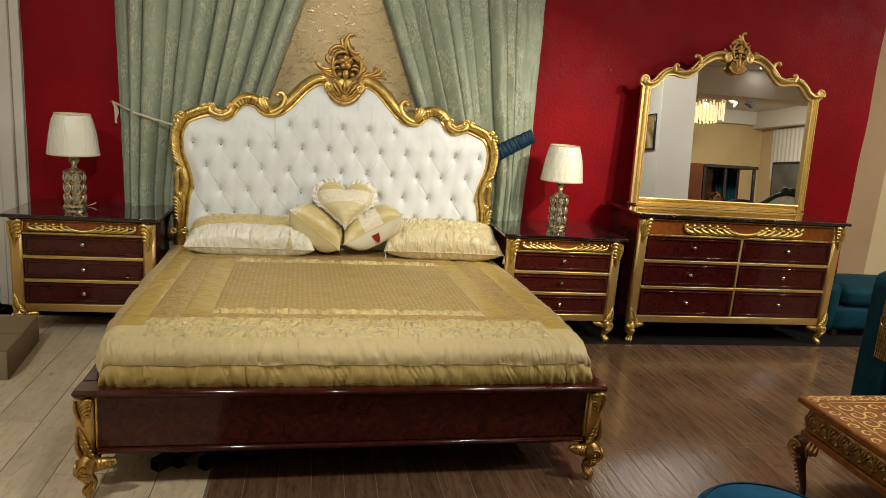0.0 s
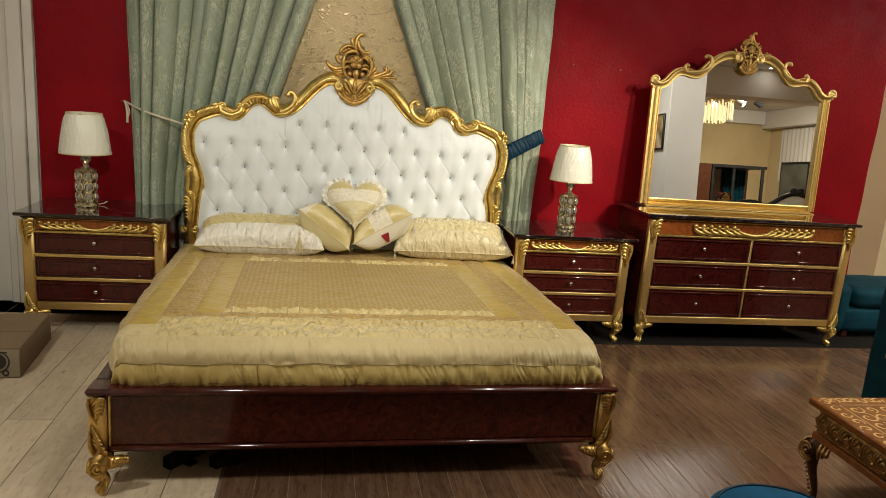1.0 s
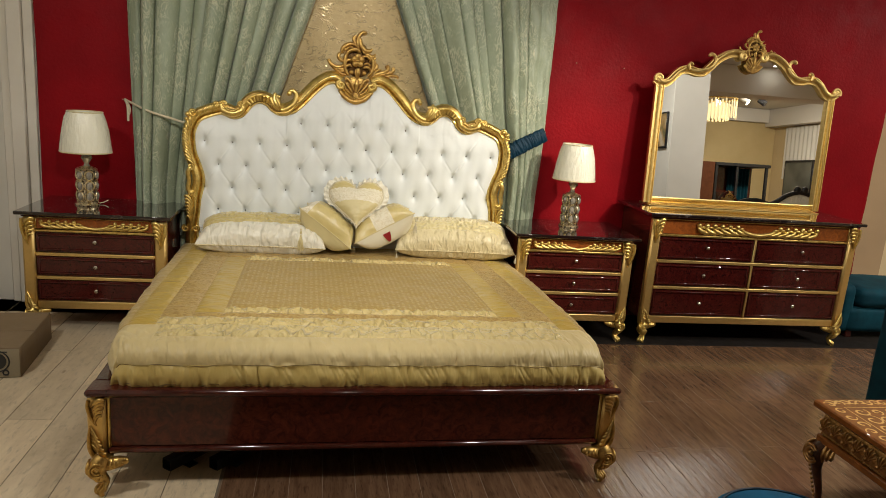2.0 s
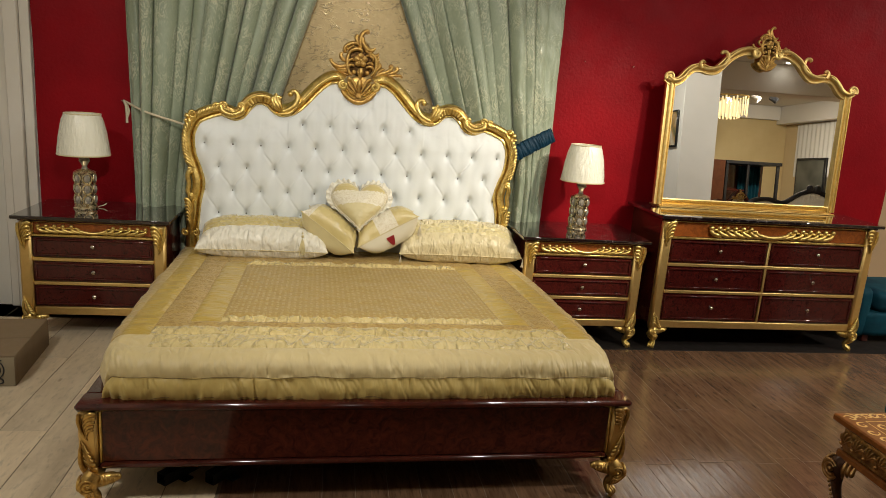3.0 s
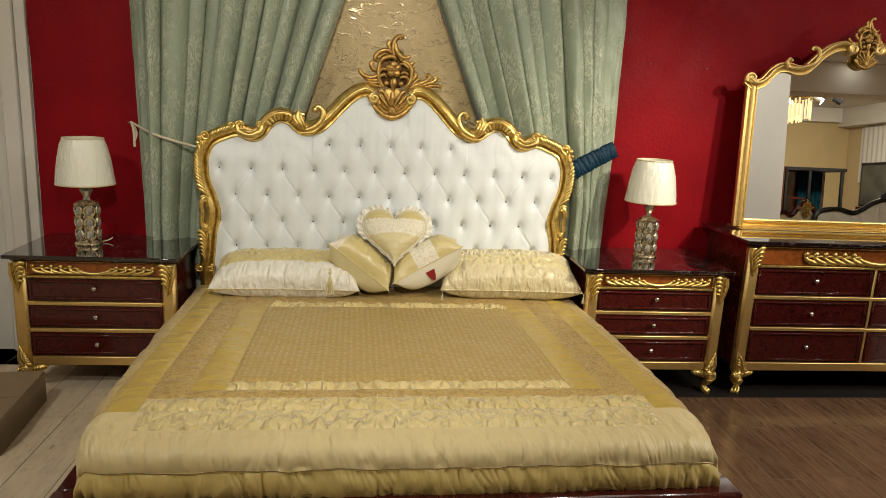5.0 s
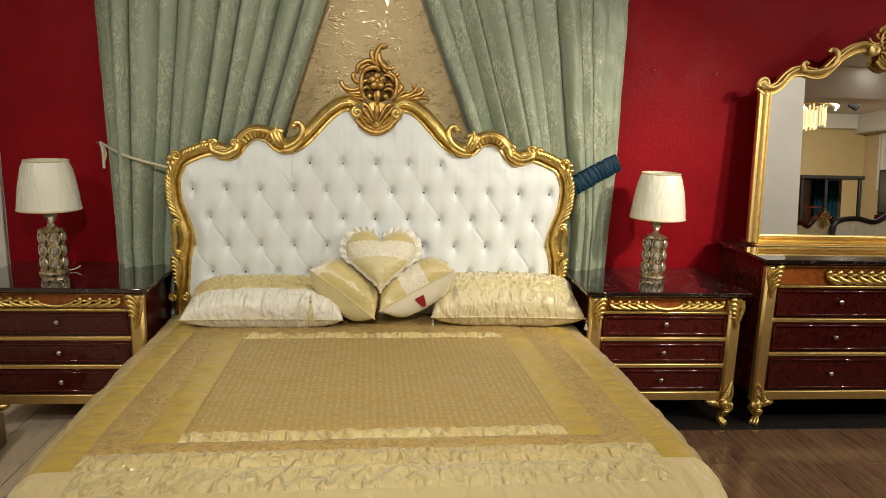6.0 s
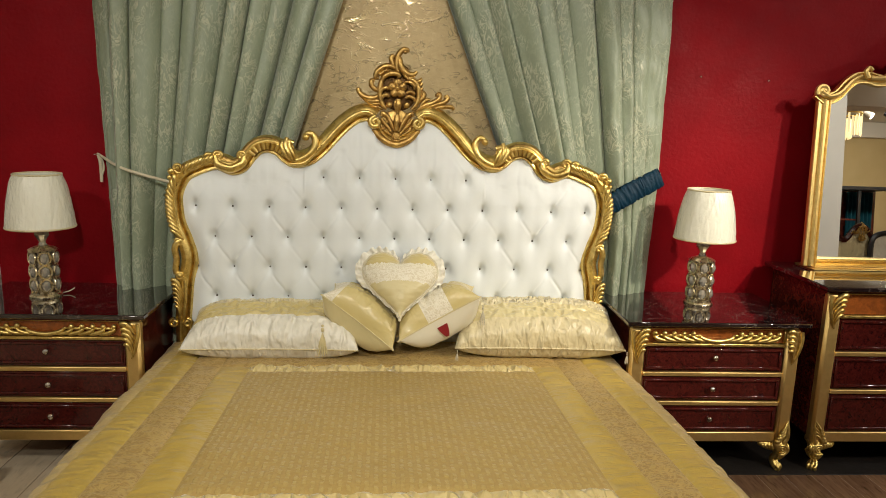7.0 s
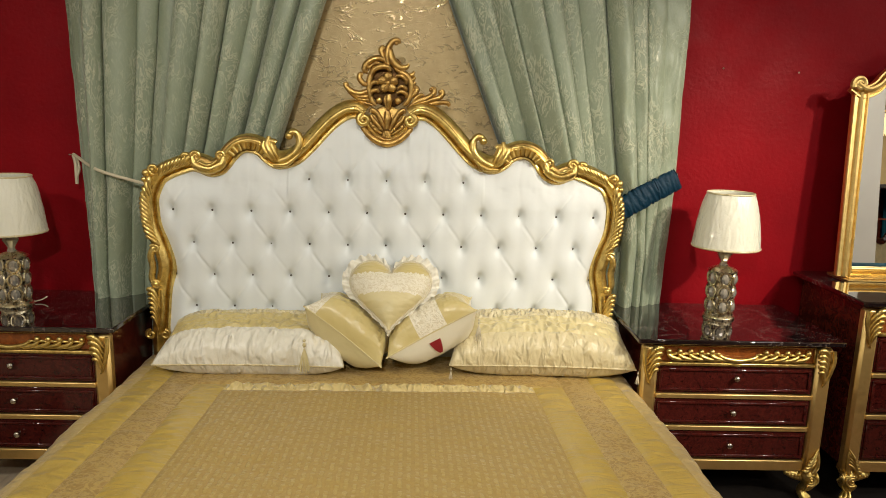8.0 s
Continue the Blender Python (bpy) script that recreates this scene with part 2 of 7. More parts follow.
def plank_material(name, a, b, streak, rough, stretch, knots=0.0, coat=0.0, wavy=0.16, relief=0.0015):
    k = Mat(name, a, rough, 0.0, Specular_IOR_Level=coat)
    r = k.random()
    # every plank is cut from another stretch of the grain
    where = k.node("ShaderNodeNewGeometry").outputs["Position"]
    shift = k.node("ShaderNodeVectorMath")
    shift.operation = "MULTIPLY_ADD"
    k.link(r, shift.inputs[0])
    shift.inputs[1].default_value = (31.0, 17.0, 0.0)
    k.link(where, shift.inputs[2])

    def grain(scale, detail, roughness, st):
        mp = k.node("ShaderNodeMapping")
        mp.inputs["Scale"].default_value = st
        k.link(shift.outputs[0], mp.inputs[0])
        n = k.node("ShaderNodeTexNoise", Scale=scale, Detail=detail, Roughness=roughness)
        k.link(mp.outputs[0], n.inputs["Vector"])
        return n.outputs["Fac"]

    base = k.mix(k.ramp(grain(9, 6, 0.65, stretch), (0.36, 0.0), (0.66, 1.0)), a, b)
    tint = k.mix(k.ramp(r, (0.0, 0.0), (1.0, 1.0)), (0.84, 0.84, 0.84), (1.12, 1.10, 1.06))
    col = k.mix(1.0, base, tint, "MULTIPLY")
    g = k.ramp(grain(22, 4, 0.65, (stretch[0], stretch[1] * 1.6, 1)), (0.53, 0.0), (0.66, 1.0))
    col = k.mix(k.math("MULTIPLY", g, 0.60), col, streak)
    if knots:
        v = k.ramp(k.voronoi(2.6, "F1", (1, 0.7, 1)), (0.030, 1.0), (0.085, 0.0))
        col = k.mix(k.math("MULTIPLY", v, knots), col, (0.16, 0.11, 0.06))
        col = k.mix(k.ramp(grain(2.2, 5, 0.7, (1, 1, 1)), (0.52, 0.0), (0.70, 0.45)), col, (0.36, 0.28, 0.17))
        col = k.mix(k.ramp(grain(11, 2, 0.5, (1, 0.6, 1)), (0.70, 0.0), (0.76, 0.7)), col, (0.24, 0.165, 0.09))
    k.colour(col)
    k.rough(k.ramp(grain(12, 3, 0.5, stretch), (0.3, rough - 0.05), (0.7, rough + 0.08)))
    k.bump(grain(16, 3, 0.5, stretch), wavy, relief)
    return k.m


BROWN_PLANK = plank_material("brown_wood_tile", (0.182, 0.104, 0.060), (0.104, 0.056, 0.031), (0.050, 0.026, 0.015), 0.12, (4.2, 0.42, 1), 0.0, 0.52, 1.0, 0.0014)
WHITE_PLANK = plank_material("whitewashed_plank", (0.72, 0.60, 0.43), (0.60, 0.49, 0.34), (0.40, 0.33, 0.23), 0.40, (2.2, 0.4, 1), 0.8, 0.5)
GROUT = Mat("pale_dusty_grout", (0.205, 0.138, 0.088), 0.8).m
STRIP_DARK = wall_paint("near_black_strip", (0.012, 0.010, 0.009), (0.022, 0.018, 0.015), 0.5)
GROUT_PALE = Mat("pale_floor_joint", (0.20, 0.165, 0.12), 0.8).m

MIRROR = Mat("mirror_silver", (0.93, 0.94, 0.93), 0.008, 1.0).m
CHROME = Mat("brushed_steel_knob", (0.62, 0.58, 0.52), 0.22, 1.0).m
BLACK = Mat("black_metal", (0.012, 0.012, 0.014), 0.4).m
CRYSTAL_FOIL = Mat("silver_backed_crystal", (0.52, 0.48, 0.40), 0.07, 0.60, Coat_Weight=1.0, Coat_Roughness=0.02).m
BUTTON = Mat("dark_button_metal", (0.10, 0.085, 0.07), 0.4, 0.6).m


def shade_material():
    k = Mat("plastic_wrapped_shade", (0.76, 0.74, 0.60), 0.35, 0.0, Coat_Weight=1.0, Coat_Roughness=0.06)
    k.colour(k.mix(k.noise(16, 3, 0.5, (3, 3, 0.5)), (0.80, 0.785, 0.655), (0.73, 0.71, 0.57)))
    n = k.node("ShaderNodeBump", Strength=1.0, Distance=0.02)
    k.link(k.noise(15, 4, 0.6, (1.5, 1.5, 0.8), distort=2.2), n.inputs["Height"])
    k.link(n.outputs[0], k.b.inputs["Coat Normal"])
    k.bump(k.noise(20, 4, 0.6, (1.2, 1.2, 0.8), distort=2.0), 0.30, 0.006)
    return k.m


SHADE = shade_material()


def velvet(name, a, b):
    k = Mat(name, a, 0.75, 0.0, Sheen_Weight=0.12, Sheen_Roughness=0.35, Specular_IOR_Level=0.15)
    k.set("Sheen Tint", (0.15, 0.6, 0.75, 1))
    k.colour(k.mix(k.ramp(k.noise(9, 5, 0.6), (0.35, 0.0), (0.7, 1.0)), a, b))
    k.bump(k.noise(18, 3), 0.15, 0.008)
    return k.m


TEAL = velvet("teal_velvet", (0.003, 0.048, 0.070), (0.002, 0.024, 0.038))
STOOL_BLUE = velvet("peacock_velvet", (0.003, 0.088, 0.185), (0.002, 0.052, 0.115))
NAVY = fabric("petrol_blue_satin", (0.001, 0.026, 0.050), (0.001, 0.014, 0.030), 0.5, 0.0, 45, 700, 0.5)
NAVY.set("Specular IOR Level", 0.2)
NAVY = NAVY.m
CORD = fabric("cream_cord", (0.62, 0.56, 0.40), (0.5, 0.44, 0.3), 0.7).m
RED_LABEL = fabric("red_cloth_label", (0.27, 0.006, 0.010), (0.20, 0.004, 0.008), 0.6).m

# ---------------------------------------------------------------- geometry helpers


def smooth_path(points, n=8, closed=False):
    """A Catmull-Rom line through the points, n steps to a span."""
    p = [np.array(q, float) for q in points]
    p = [p[-1]] + p + [p[0], p[1]] if closed else [2 * p[0] - p[1]] + p + [2 * p[-1] - p[-2]]
    out = []
    for i in range(1, len(p) - 2):
        a, b, c, d = p[i - 1:i + 3]
        for k in range(n):
            t = k / n
            out.append(0.5 * (2 * b + (c - a) * t + (2 * a - 5 * b + 4 * c - d) * t * t + (3 * b - a - 3 * c + d) * t ** 3))
    if not closed:
        out.append(p[-2])
    return out


class Geo:
    """Vertices and faces of one part."""

    def __init__(self):
        self.v, self.f = [], []

    def add(self, verts, faces):
        k = len(self.v)
        self.v.extend(tuple(float(c) for c in q) for q in verts)
        self.f.extend(tuple(i + k for i in q) for q in faces)
        return self

    def box(self, x0, x1, y0, y1, z0, z1, b=0.004):
        cx, cy, cz = (x0 + x1) / 2, (y0 + y1) / 2, (z0 + z1) / 2
        hx, hy, hz = abs(x1 - x0) / 2, abs(y1 - y0) / 2, abs(z1 - z0) / 2
        b = min(b, hx * 0.9, hy * 0.9, hz * 0.9)
        v, idx = [], {}
        for sx in (-1, 1):
            for sy in (-1, 1):
                for sz in (-1, 1):
                    for ax in range(3):
                        q = [hx, hy, hz]
                        for o in range(3):
                            if o != ax:
                                q[o] -= b
                        idx[sx, sy, sz, ax] = len(v)
                        v.append((cx + sx * q[0], cy + sy * q[1], cz + sz * q[2]))
        f = []
        for ax in range(3):
            o1, o2 = [o for o in range(3) if o != ax]
            for s in (-1, 1):
                ring = []
                for a, c in ((-1, -1), (1, -1), (1, 1), (-1, 1)):
                    k = [0, 0, 0]
                    k[ax], k[o1], k[o2] = s, a, c
                    ring.append(idx[(*k, ax)])
                f.append(ring)
            for a in (-1, 1):
                for c in (-1, 1):
                    k = [0, 0, 0]
                    k[o1], k[o2] = a, c
                    lo, hi = list(k), list(k)
                    lo[ax], hi[ax] = -1, 1
                    f.append([idx[(*lo, o1)], idx[(*hi, o1)], idx[(*hi, o2)], idx[(*lo, o2)]])
        for sx in (-1, 1):
            for sy in (-1, 1):
                for sz in (-1, 1):
                    f.append([idx[sx, sy, sz, a] for a in range(3)])
        return self.add(v, f)

    def tube(self, pts, rads, n=8, squash=1.0):
        """A tapering round bar along pts; squash flattens it across the second axis."""
        p = np.array(pts, float)
        r = np.interp(np.linspace(0, 1, len(p)), np.linspace(0, 1, len(rads)), rads) if hasattr(rads, "__len__") else np.full(len(p), rads)
        t = np.gradient(p, axis=0)
        t /= np.linalg.norm(t, axis=1)[:, None] + 1e-9
        ref = np.array([0, 1, 0.0]) if abs(t[0][1]) < 0.9 else np.array([1, 0, 0.0])
        v = []
        for q, d, k in zip(p, t, r):
            s = np.cross(d, ref)
            s /= np.linalg.norm(s) + 1e-9
            u = np.cross(s, d)
            ref = u
            for i in range(n):
                a = 2 * math.pi * i / n
                v.append(q + k * (math.cos(a) * s + squash * math.sin(a) * u))
        m = len(p)
        f = [[i * n + j, i * n + (j + 1) % n, (i + 1) * n + (j + 1) % n, (i + 1) * n + j] for i in range(m - 1) for j in range(n)]
        f += [list(range(n))[::-1], [(m - 1) * n + j for j in range(n)]]
        return self.add(v, f)

    def ball(self, c, r, nu=10, nv=6, scale=(1, 1, 1)):
        v = [(c[0], c[1], c[2] + r * scale[2])]
        for i in range(1, nv):
            a = math.pi * i / nv
            for j in range(nu):
                b = 2 * math.pi * j / nu
                v.append((c[0] + r * scale[0] * math.sin(a) * math.cos(b), c[1] + r * scale[1] * math.sin(a) * math.sin(b), c[2] + r * scale[2] * math.cos(a)))
        v.append((c[0], c[1], c[2] - r * scale[2]))
        f = [[0, 1 + j, 1 + (j + 1) % nu] for j in range(nu)]
        for i in range(nv - 2):
            f += [[1 + i * nu + j, 1 + (i + 1) * nu + j, 1 + (i + 1) * nu + (j + 1) % nu, 1 + i * nu + (j + 1) % nu] for j in range(nu)]
        e = len(v) - 1
        f += [[e, e - nu + (j + 1) % nu, e - nu + j] for j in range(nu)]
        return self.add(v, f)

    def lathe(self, profile, c=(0, 0, 0), n=32, cap=True):
        v = [(c[0] + r * math.cos(2 * math.pi * j / n), c[1] + r * math.sin(2 * math.pi * j / n), c[2] + z) for r, z in profile for j in range(n)]
        m = len(profile)
        f = [[i * n + j, i * n + (j + 1) % n, (i + 1) * n + (j + 1) % n, (i + 1) * n + j] for i in range(m - 1) for j in range(n)]
        if cap:
            f += [list(range(n))[::-1], [(m - 1) * n + j for j in range(n)]]
        return self.add(v, f)

    def ring(self, c, rx, rz, tube, axis, n=18, m=6):
        """An oval ring round the horizontal direction axis (x, y)."""
        ax = np.array([axis[0], axis[1], 0.0])
        ax /= np.linalg.norm(ax)
        side, up = np.array([-ax[1], ax[0], 0]), np.array([0, 0, 1.0])
        v = []
        for i in range(n):
            a = 2 * math.pi * i / n
            d = math.cos(a) * side * rx + math.sin(a) * up * rz
            e = d / np.linalg.norm(d)
            for j in range(m):
                b = 2 * math.pi * j / m
                v.append(np.array(c) + d + tube * (math.cos(b) * e + math.sin(b) * ax))
        f = [[i * m + j, ((i + 1) % n) * m + j, ((i + 1) % n) * m + (j + 1) % m, i * m + (j + 1) % m] for i in range(n) for j in range(m)]
        return self.add(v, f)

    def grid(self, fn, nu, nv, closed_u=False):
        v = [fn(i / nu, j / nv) for i in range(nu + (0 if closed_u else 1)) for j in range(nv + 1)]
        k = nu if closed_u else nu + 1
        f = [[i * (nv + 1) + j, ((i + 1) % k) * (nv + 1) + j, ((i + 1) % k) * (nv + 1) + j + 1, i * (nv + 1) + j + 1] for i in range(nu) for j in range(nv)]
        return self.add(v, f)

    def sweep(self, path, profile, y=0.0, closed=False):
        """A moulding along a line in the x-z plane; profile: (across, towards the room)."""
        p = np.array(path, float)
        t = np.gradient(p, axis=0)
        if closed:
            t = np.roll(p, -1, 0) - np.roll(p, 1, 0)
        t /= np.linalg.norm(t, axis=1)[:, None] + 1e-9
        nrm = np.stack([-t[:, 1], t[:, 0]], 1)
        v = [(q[0] + m[0] * o, y - d, q[1] + m[1] * o) for q, m in zip(p, nrm) for o, d in profile]
        k, n = len(profile), len(p)
        f = [[i * k + j, ((i + 1) % n) * k + j, ((i + 1) % n) * k + (j + 1) % k, i * k + (j + 1) % k] for i in range(n if closed else n - 1) for j in range(k)]
        if not closed:
            f += [list(range(k))[::-1], [(n - 1) * k + j for j in range(k)]]
        return self.add(v, f)

    def spiral(self, c, r0, r1, a0, turns, tube0, tube1, y=0.0, dome=0.0):
        """A flat scroll in the x-z plane that winds from r0 in to r1."""
        pts = []
        n = max(10, int(abs(turns) * 18))
        for i in range(n + 1):
            s = i / n
            a, r = a0 + turns * 2 * math.pi * s, r0 + (r1 - r0) * s
            pts.append((c[0] + r * math.cos(a), y - dome * s, c[1] + r * math.sin(a)))
        self.tube(pts, [tube0, tube1], 8)
        return self

    def stroke(self, pts, rads, y=0.0, steps=6, n=8, squash=1.0):
        """A carved line through points of the x-z plane, or of space."""
        q = [(a[0], y, a[1]) if len(a) == 2 else a for a in pts]
        return self.tube(smooth_path(q, steps), rads, n, squash)


def mesh_of(g, name, smooth=True, sharp=42):
    me = bpy.data.meshes.new(name)
    me.from_pydata(g.v, [], g.f)
    bm = bmesh.new()
    bm.from_mesh(me)
    bmesh.ops.recalc_face_normals(bm, faces=bm.faces)
    bm.to_mesh(me)
    bm.free()
    if smooth:
        me.shade_smooth()
        me.set_sharp_from_angle(angle=radians(sharp))
    return me


CARVED = {"crest", "side_carving", "carving_ground", "upper_leaf", "lower_leaf", "leg", "frieze_carving", "apron_carving", "leg_carving"}


def part(name, g, material, parent=None, label="", smooth=True, sharp=42):
    if name in CARVED:
        sharp = 62
    me = g if isinstance(g, bpy.types.Mesh) else mesh_of(g, name, smooth, sharp)
    if material and not me.materials:
        me.materials.append(material)
    ob = new(name, me)
    if parent:
        ob.parent = parent
    if label:
        ob["label"] = label
    return ob


def thing(name, label, category, group="", at=None, kind=""):
    ob = new(name)
    ob.empty_display_size = 0.1
    if at is not None:
        ob.matrix_basis = at
    return tagged(ob, label, category, group, kind)


def structure(name, g, material, label="", category=""):
    return tagged(part(name, g, material), label, category, "", "structure")


# ---------------------------------------------------------------- the room
structure("floor", Geo().box(-3.4, 10.2, -9.6, 1.1, -0.12, -0.004, 0.001), GROUT, "dark jointed floor bed under the planks", "floor")
structure("ceiling", Geo().box(-3.4, 10.2, -9.6, 1.1, 2.78, 2.9, 0.001), CEIL, "white painted ceiling", "ceiling")
BACK = 0.05
NAILS = ((1.77, 1.732), (1.438, 1.740))


def ragged_wall():
    """The red panel; its two upright edges are torn a little unevenly."""
    g = Geo()
    zs = np.linspace(-0.004, 2.775, 60)
    left = [-1.862 + 0.006 * noise.noise((z * 3.1, 0, 4)) for z in zs]
    right = [3.800 + 0.014 * noise.noise((z * 2.3, 7, 1)) for z in zs]
    v, f = [], []
    for z, a, b in zip(zs, left, right):
        v += [(a, BACK, z), (b, BACK, z), (b, BACK + 0.10, z), (a, BACK + 0.10, z)]
    for i in range(len(zs) - 1):
        for j in range(4):
            f.append([i * 4 + j, i * 4 + (j + 1) % 4, (i + 1) * 4 + (j + 1) % 4, (i + 1) * 4 + j])
    f += [[3, 2, 1, 0], [len(v) - 4, len(v) - 3, len(v) - 2, len(v) - 1]]
    return g.add(v, f)


structure("wall_north", ragged_wall(), RED, "deep red painted wall with ragged upright edges", "wall")
structure("wall_panel", Geo().box(-0.95, 0.95, BACK - 0.006, BACK - 0.001, 0.30, 2.774, 0.001), WALLPAPER, "embossed beige and gold wallpaper panel", "wallpaper")
structure("wall_north_left", Geo().box(-3.4, -1.868, BACK + 0.012, BACK + 0.12, -0.004, 2.775, 0.001), GREY_PAINT, "pale grey painted wall", "wall")
trim = tagged(part("trim", Geo().box(-1.925, -1.872, BACK - 0.014, BACK + 0.010, 0, 2.77, 0.004)
                   .box(-2.005, -1.927, BACK - 0.040, BACK + 0.010, 0, 2.77, 0.006)
                   .box(-2.055, -2.007, BACK - 0.022, BACK + 0.010, 0, 2.77, 0.005), WHITE_PAINT),
              "white painted stepped door moulding", "moulding", "", "structure")
for x, z in NAILS:
    nail = thing("wall_nail", "small bare nail stuck in the red wall", "nail", "nails in the wall", pose(x, BACK, z))
    part("shank", Geo().tube([(0, 0.02, 0), (0, -0.018, -0.004)], 0.0018, 6), CHROME, nail)
    part("head", Geo().tube([(0, -0.018, -0.004), (0, -0.021, -0.0045)], 0.004, 8), CHROME, nail)
structure("wall_recess", Geo().box(3.825, 10.2, 0.92, 1.05, -0.004, 2.775, 0.001), BEIGE, "beige wall of the recess", "wall")
structure("wall_recess_pilaster", Geo().box(4.2, 4.775, 0.86, 0.918, -0.004, 2.774, 0.004), TAN, "tan painted flat pilaster", "wall")
structure("wall_recess_return", Geo().box(3.70, 3.820, BACK + 0.103, 1.05, -0.004, 2.775, 0.001), BEIGE, "end of the red wall", "wall")
structure("wall_west", Geo().box(-3.5, -3.402, -9.6, 1.1, -0.004, 2.775, 0.001), GREY_PAINT, "pale grey side wall", "wall")
structure("wall_east", Geo().box(10.1, 10.25, -9.6, 1.1, -0.004, 2.775, 0.001), BEIGE, "beige side wall", "wall")
structure("wall_south", Geo().box(-3.4, 10.1, -9.6, -9.45, -0.004, 2.775, 0.001), BEIGE, "cream yellow back wall", "wall")

# ---------------------------------------------------------------- the bed
BED = pose(0, -0.17, 0, 0, 0, 1.3)
bed = thing("double_bed", "dark red lacquered double bed with gilded carving and white tufted headboard", "bed", at=BED)


def head_line():
    """Half of the headboard's outline, from the foot at the side to the crest."""
    return [(0.938, 0.30), (0.940, 0.56), (0.932, 0.66), (0.922, 0.76), (0.903, 0.86), (0.918, 0.935), (0.948, 1.02), (0.957, 1.09), (0.953, 1.16),
            (0.915, 1.225), (0.85, 1.262), (0.785, 1.283), (0.745, 1.277), (0.705, 1.262), (0.665, 1.277), (0.635, 1.318), (0.60, 1.352), (0.555, 1.364),
            (0.505, 1.348), (0.465, 1.312), (0.43, 1.300), (0.37, 1.318), (0.32, 1.362), (0.27, 1.418), (0.22, 1.468), (0.17, 1.502), (0.125, 1.510), (0.092, 1.492)]


HALF = smooth_path([(x, z + (0.010 if z > 1.2 else 0.0)) for x, z in head_line()], 5)
LOW = smooth_path([(0.092, 1.492), (0.078, 1.452), (0.045, 1.415), (0.0, 1.398)], 5)
FRAME_Y = 0.0


def frame_profile(w):
    return [(-w, 0.0), (-w, 0.018), (-w * 0.86, 0.036), (-w * 0.58, 0.052), (-w * 0.20, 0.058), (w * 0.15, 0.052), (w * 0.40, 0.036), (w * 0.52, 0.028), (w * 0.62, 0.037), (w * 0.82, 0.040), (w, 0.030), (w, 0.0)]


def headboard_frame():
    g = Geo()
    for s in (1, -1):
        line = [(s * x, z) for x, z in HALF]
        if s < 0:
            line = line[::-1]
        prof = frame_profile(0.038)
        g.sweep(line, prof, FRAME_Y)
        low = [(s * x, z) for x, z in LOW]
        g.sweep(low if s > 0 else low[::-1], [(o * 0.5, d * 0.8) for o, d in prof], FRAME_Y)
    return g


part("headboard_frame", headboard_frame(), GOLD, bed, "gilded carved frame")


def tuft_depth(x, z):
    """How far the padding stands out at x, z: buttons pulled in on a diamond grid, with folds between."""
    dx, dz, zt = 0.158, 0.135, 1.098
    a, b = x / dx + 0.5 + (z - zt) / (2 * dz), x / dx + 0.5 - (z - zt) / (2 * dz)
    fa, fb = a - round(a), b - round(b)
    if z > 1.262:
        k = max(0.0, 1 - (z - 1.262) / 0.10)
    else:
        k = 1.0
    if abs(x) > 0.40 and z > 1.13:
        k *= max(0.0, 1 - (z - 1.13) / 0.09)
    r2 = (fa * fa + fb * fb)
    puff = (0.025 * (1 - math.exp(-r2 * 60)) + 0.011 * (1 - (0.5 + 0.5 * math.cos(2 * math.pi * fa)) * (0.5 + 0.5 * math.cos(2 * math.pi * fb)))) * k + 0.028 * (1 - k)
    # pulled creases run down and across from a button, some of them only
    bend = 0.022 * math.sin(fb * 2 * math.pi)
    pull = max(0.0, noise.noise((round(a) * 3.1, math.floor(b) * 2.7, 2)) * 1.6 + 0.25)
    back = max(0.0, noise.noise((math.floor(a) * 2.3, round(b) * 3.7, 6)) * 1.6 + 0.15)
    fold = 0.0088 * k * (math.exp(-((fa + bend) * 28) ** 2) * pull * (0.35 + 0.65 * (b - math.floor(b))) + math.exp(-((fb + 0.022 * math.sin(fa * 2 * math.pi)) * 28) ** 2) * back * (1.0 - 0.65 * (a - math.floor(a)))) * min(1, r2 * 10)
    # short upright creases between the upper buttons and the frame
    row, off = (1.233, 0.0) if abs(x) < 0.385 else (1.098, 0.5)
    if z > row:
        f = x / dx - off
        n = round(f)
        lean = 0.10 * noise.noise((n * 4.3, z * 6, 3))
        fold += 0.0030 * math.exp(-((f - n + lean) * 24) ** 2) * max(0.0, 0.4 + noise.noise((n * 5.1, 1.7, 9))) * min(1.0, (z - row) / 0.03)
    return puff - fold


def head_top(x):
    """Height of the frame's line over x."""
    ax, best = abs(x), 0.0
    pts = HALF + LOW
    for (x0, z0), (x1, z1) in zip(pts, pts[1:]):
        if z0 > 0.9 and min(x0, x1) - 1e-6 <= ax <= max(x0, x1) + 1e-6:
            t = 0.5 if abs(x1 - x0) < 1e-6 else (ax - x0) / (x1 - x0)
            best = max(best, z0 + (z1 - z0) * t)
    return best


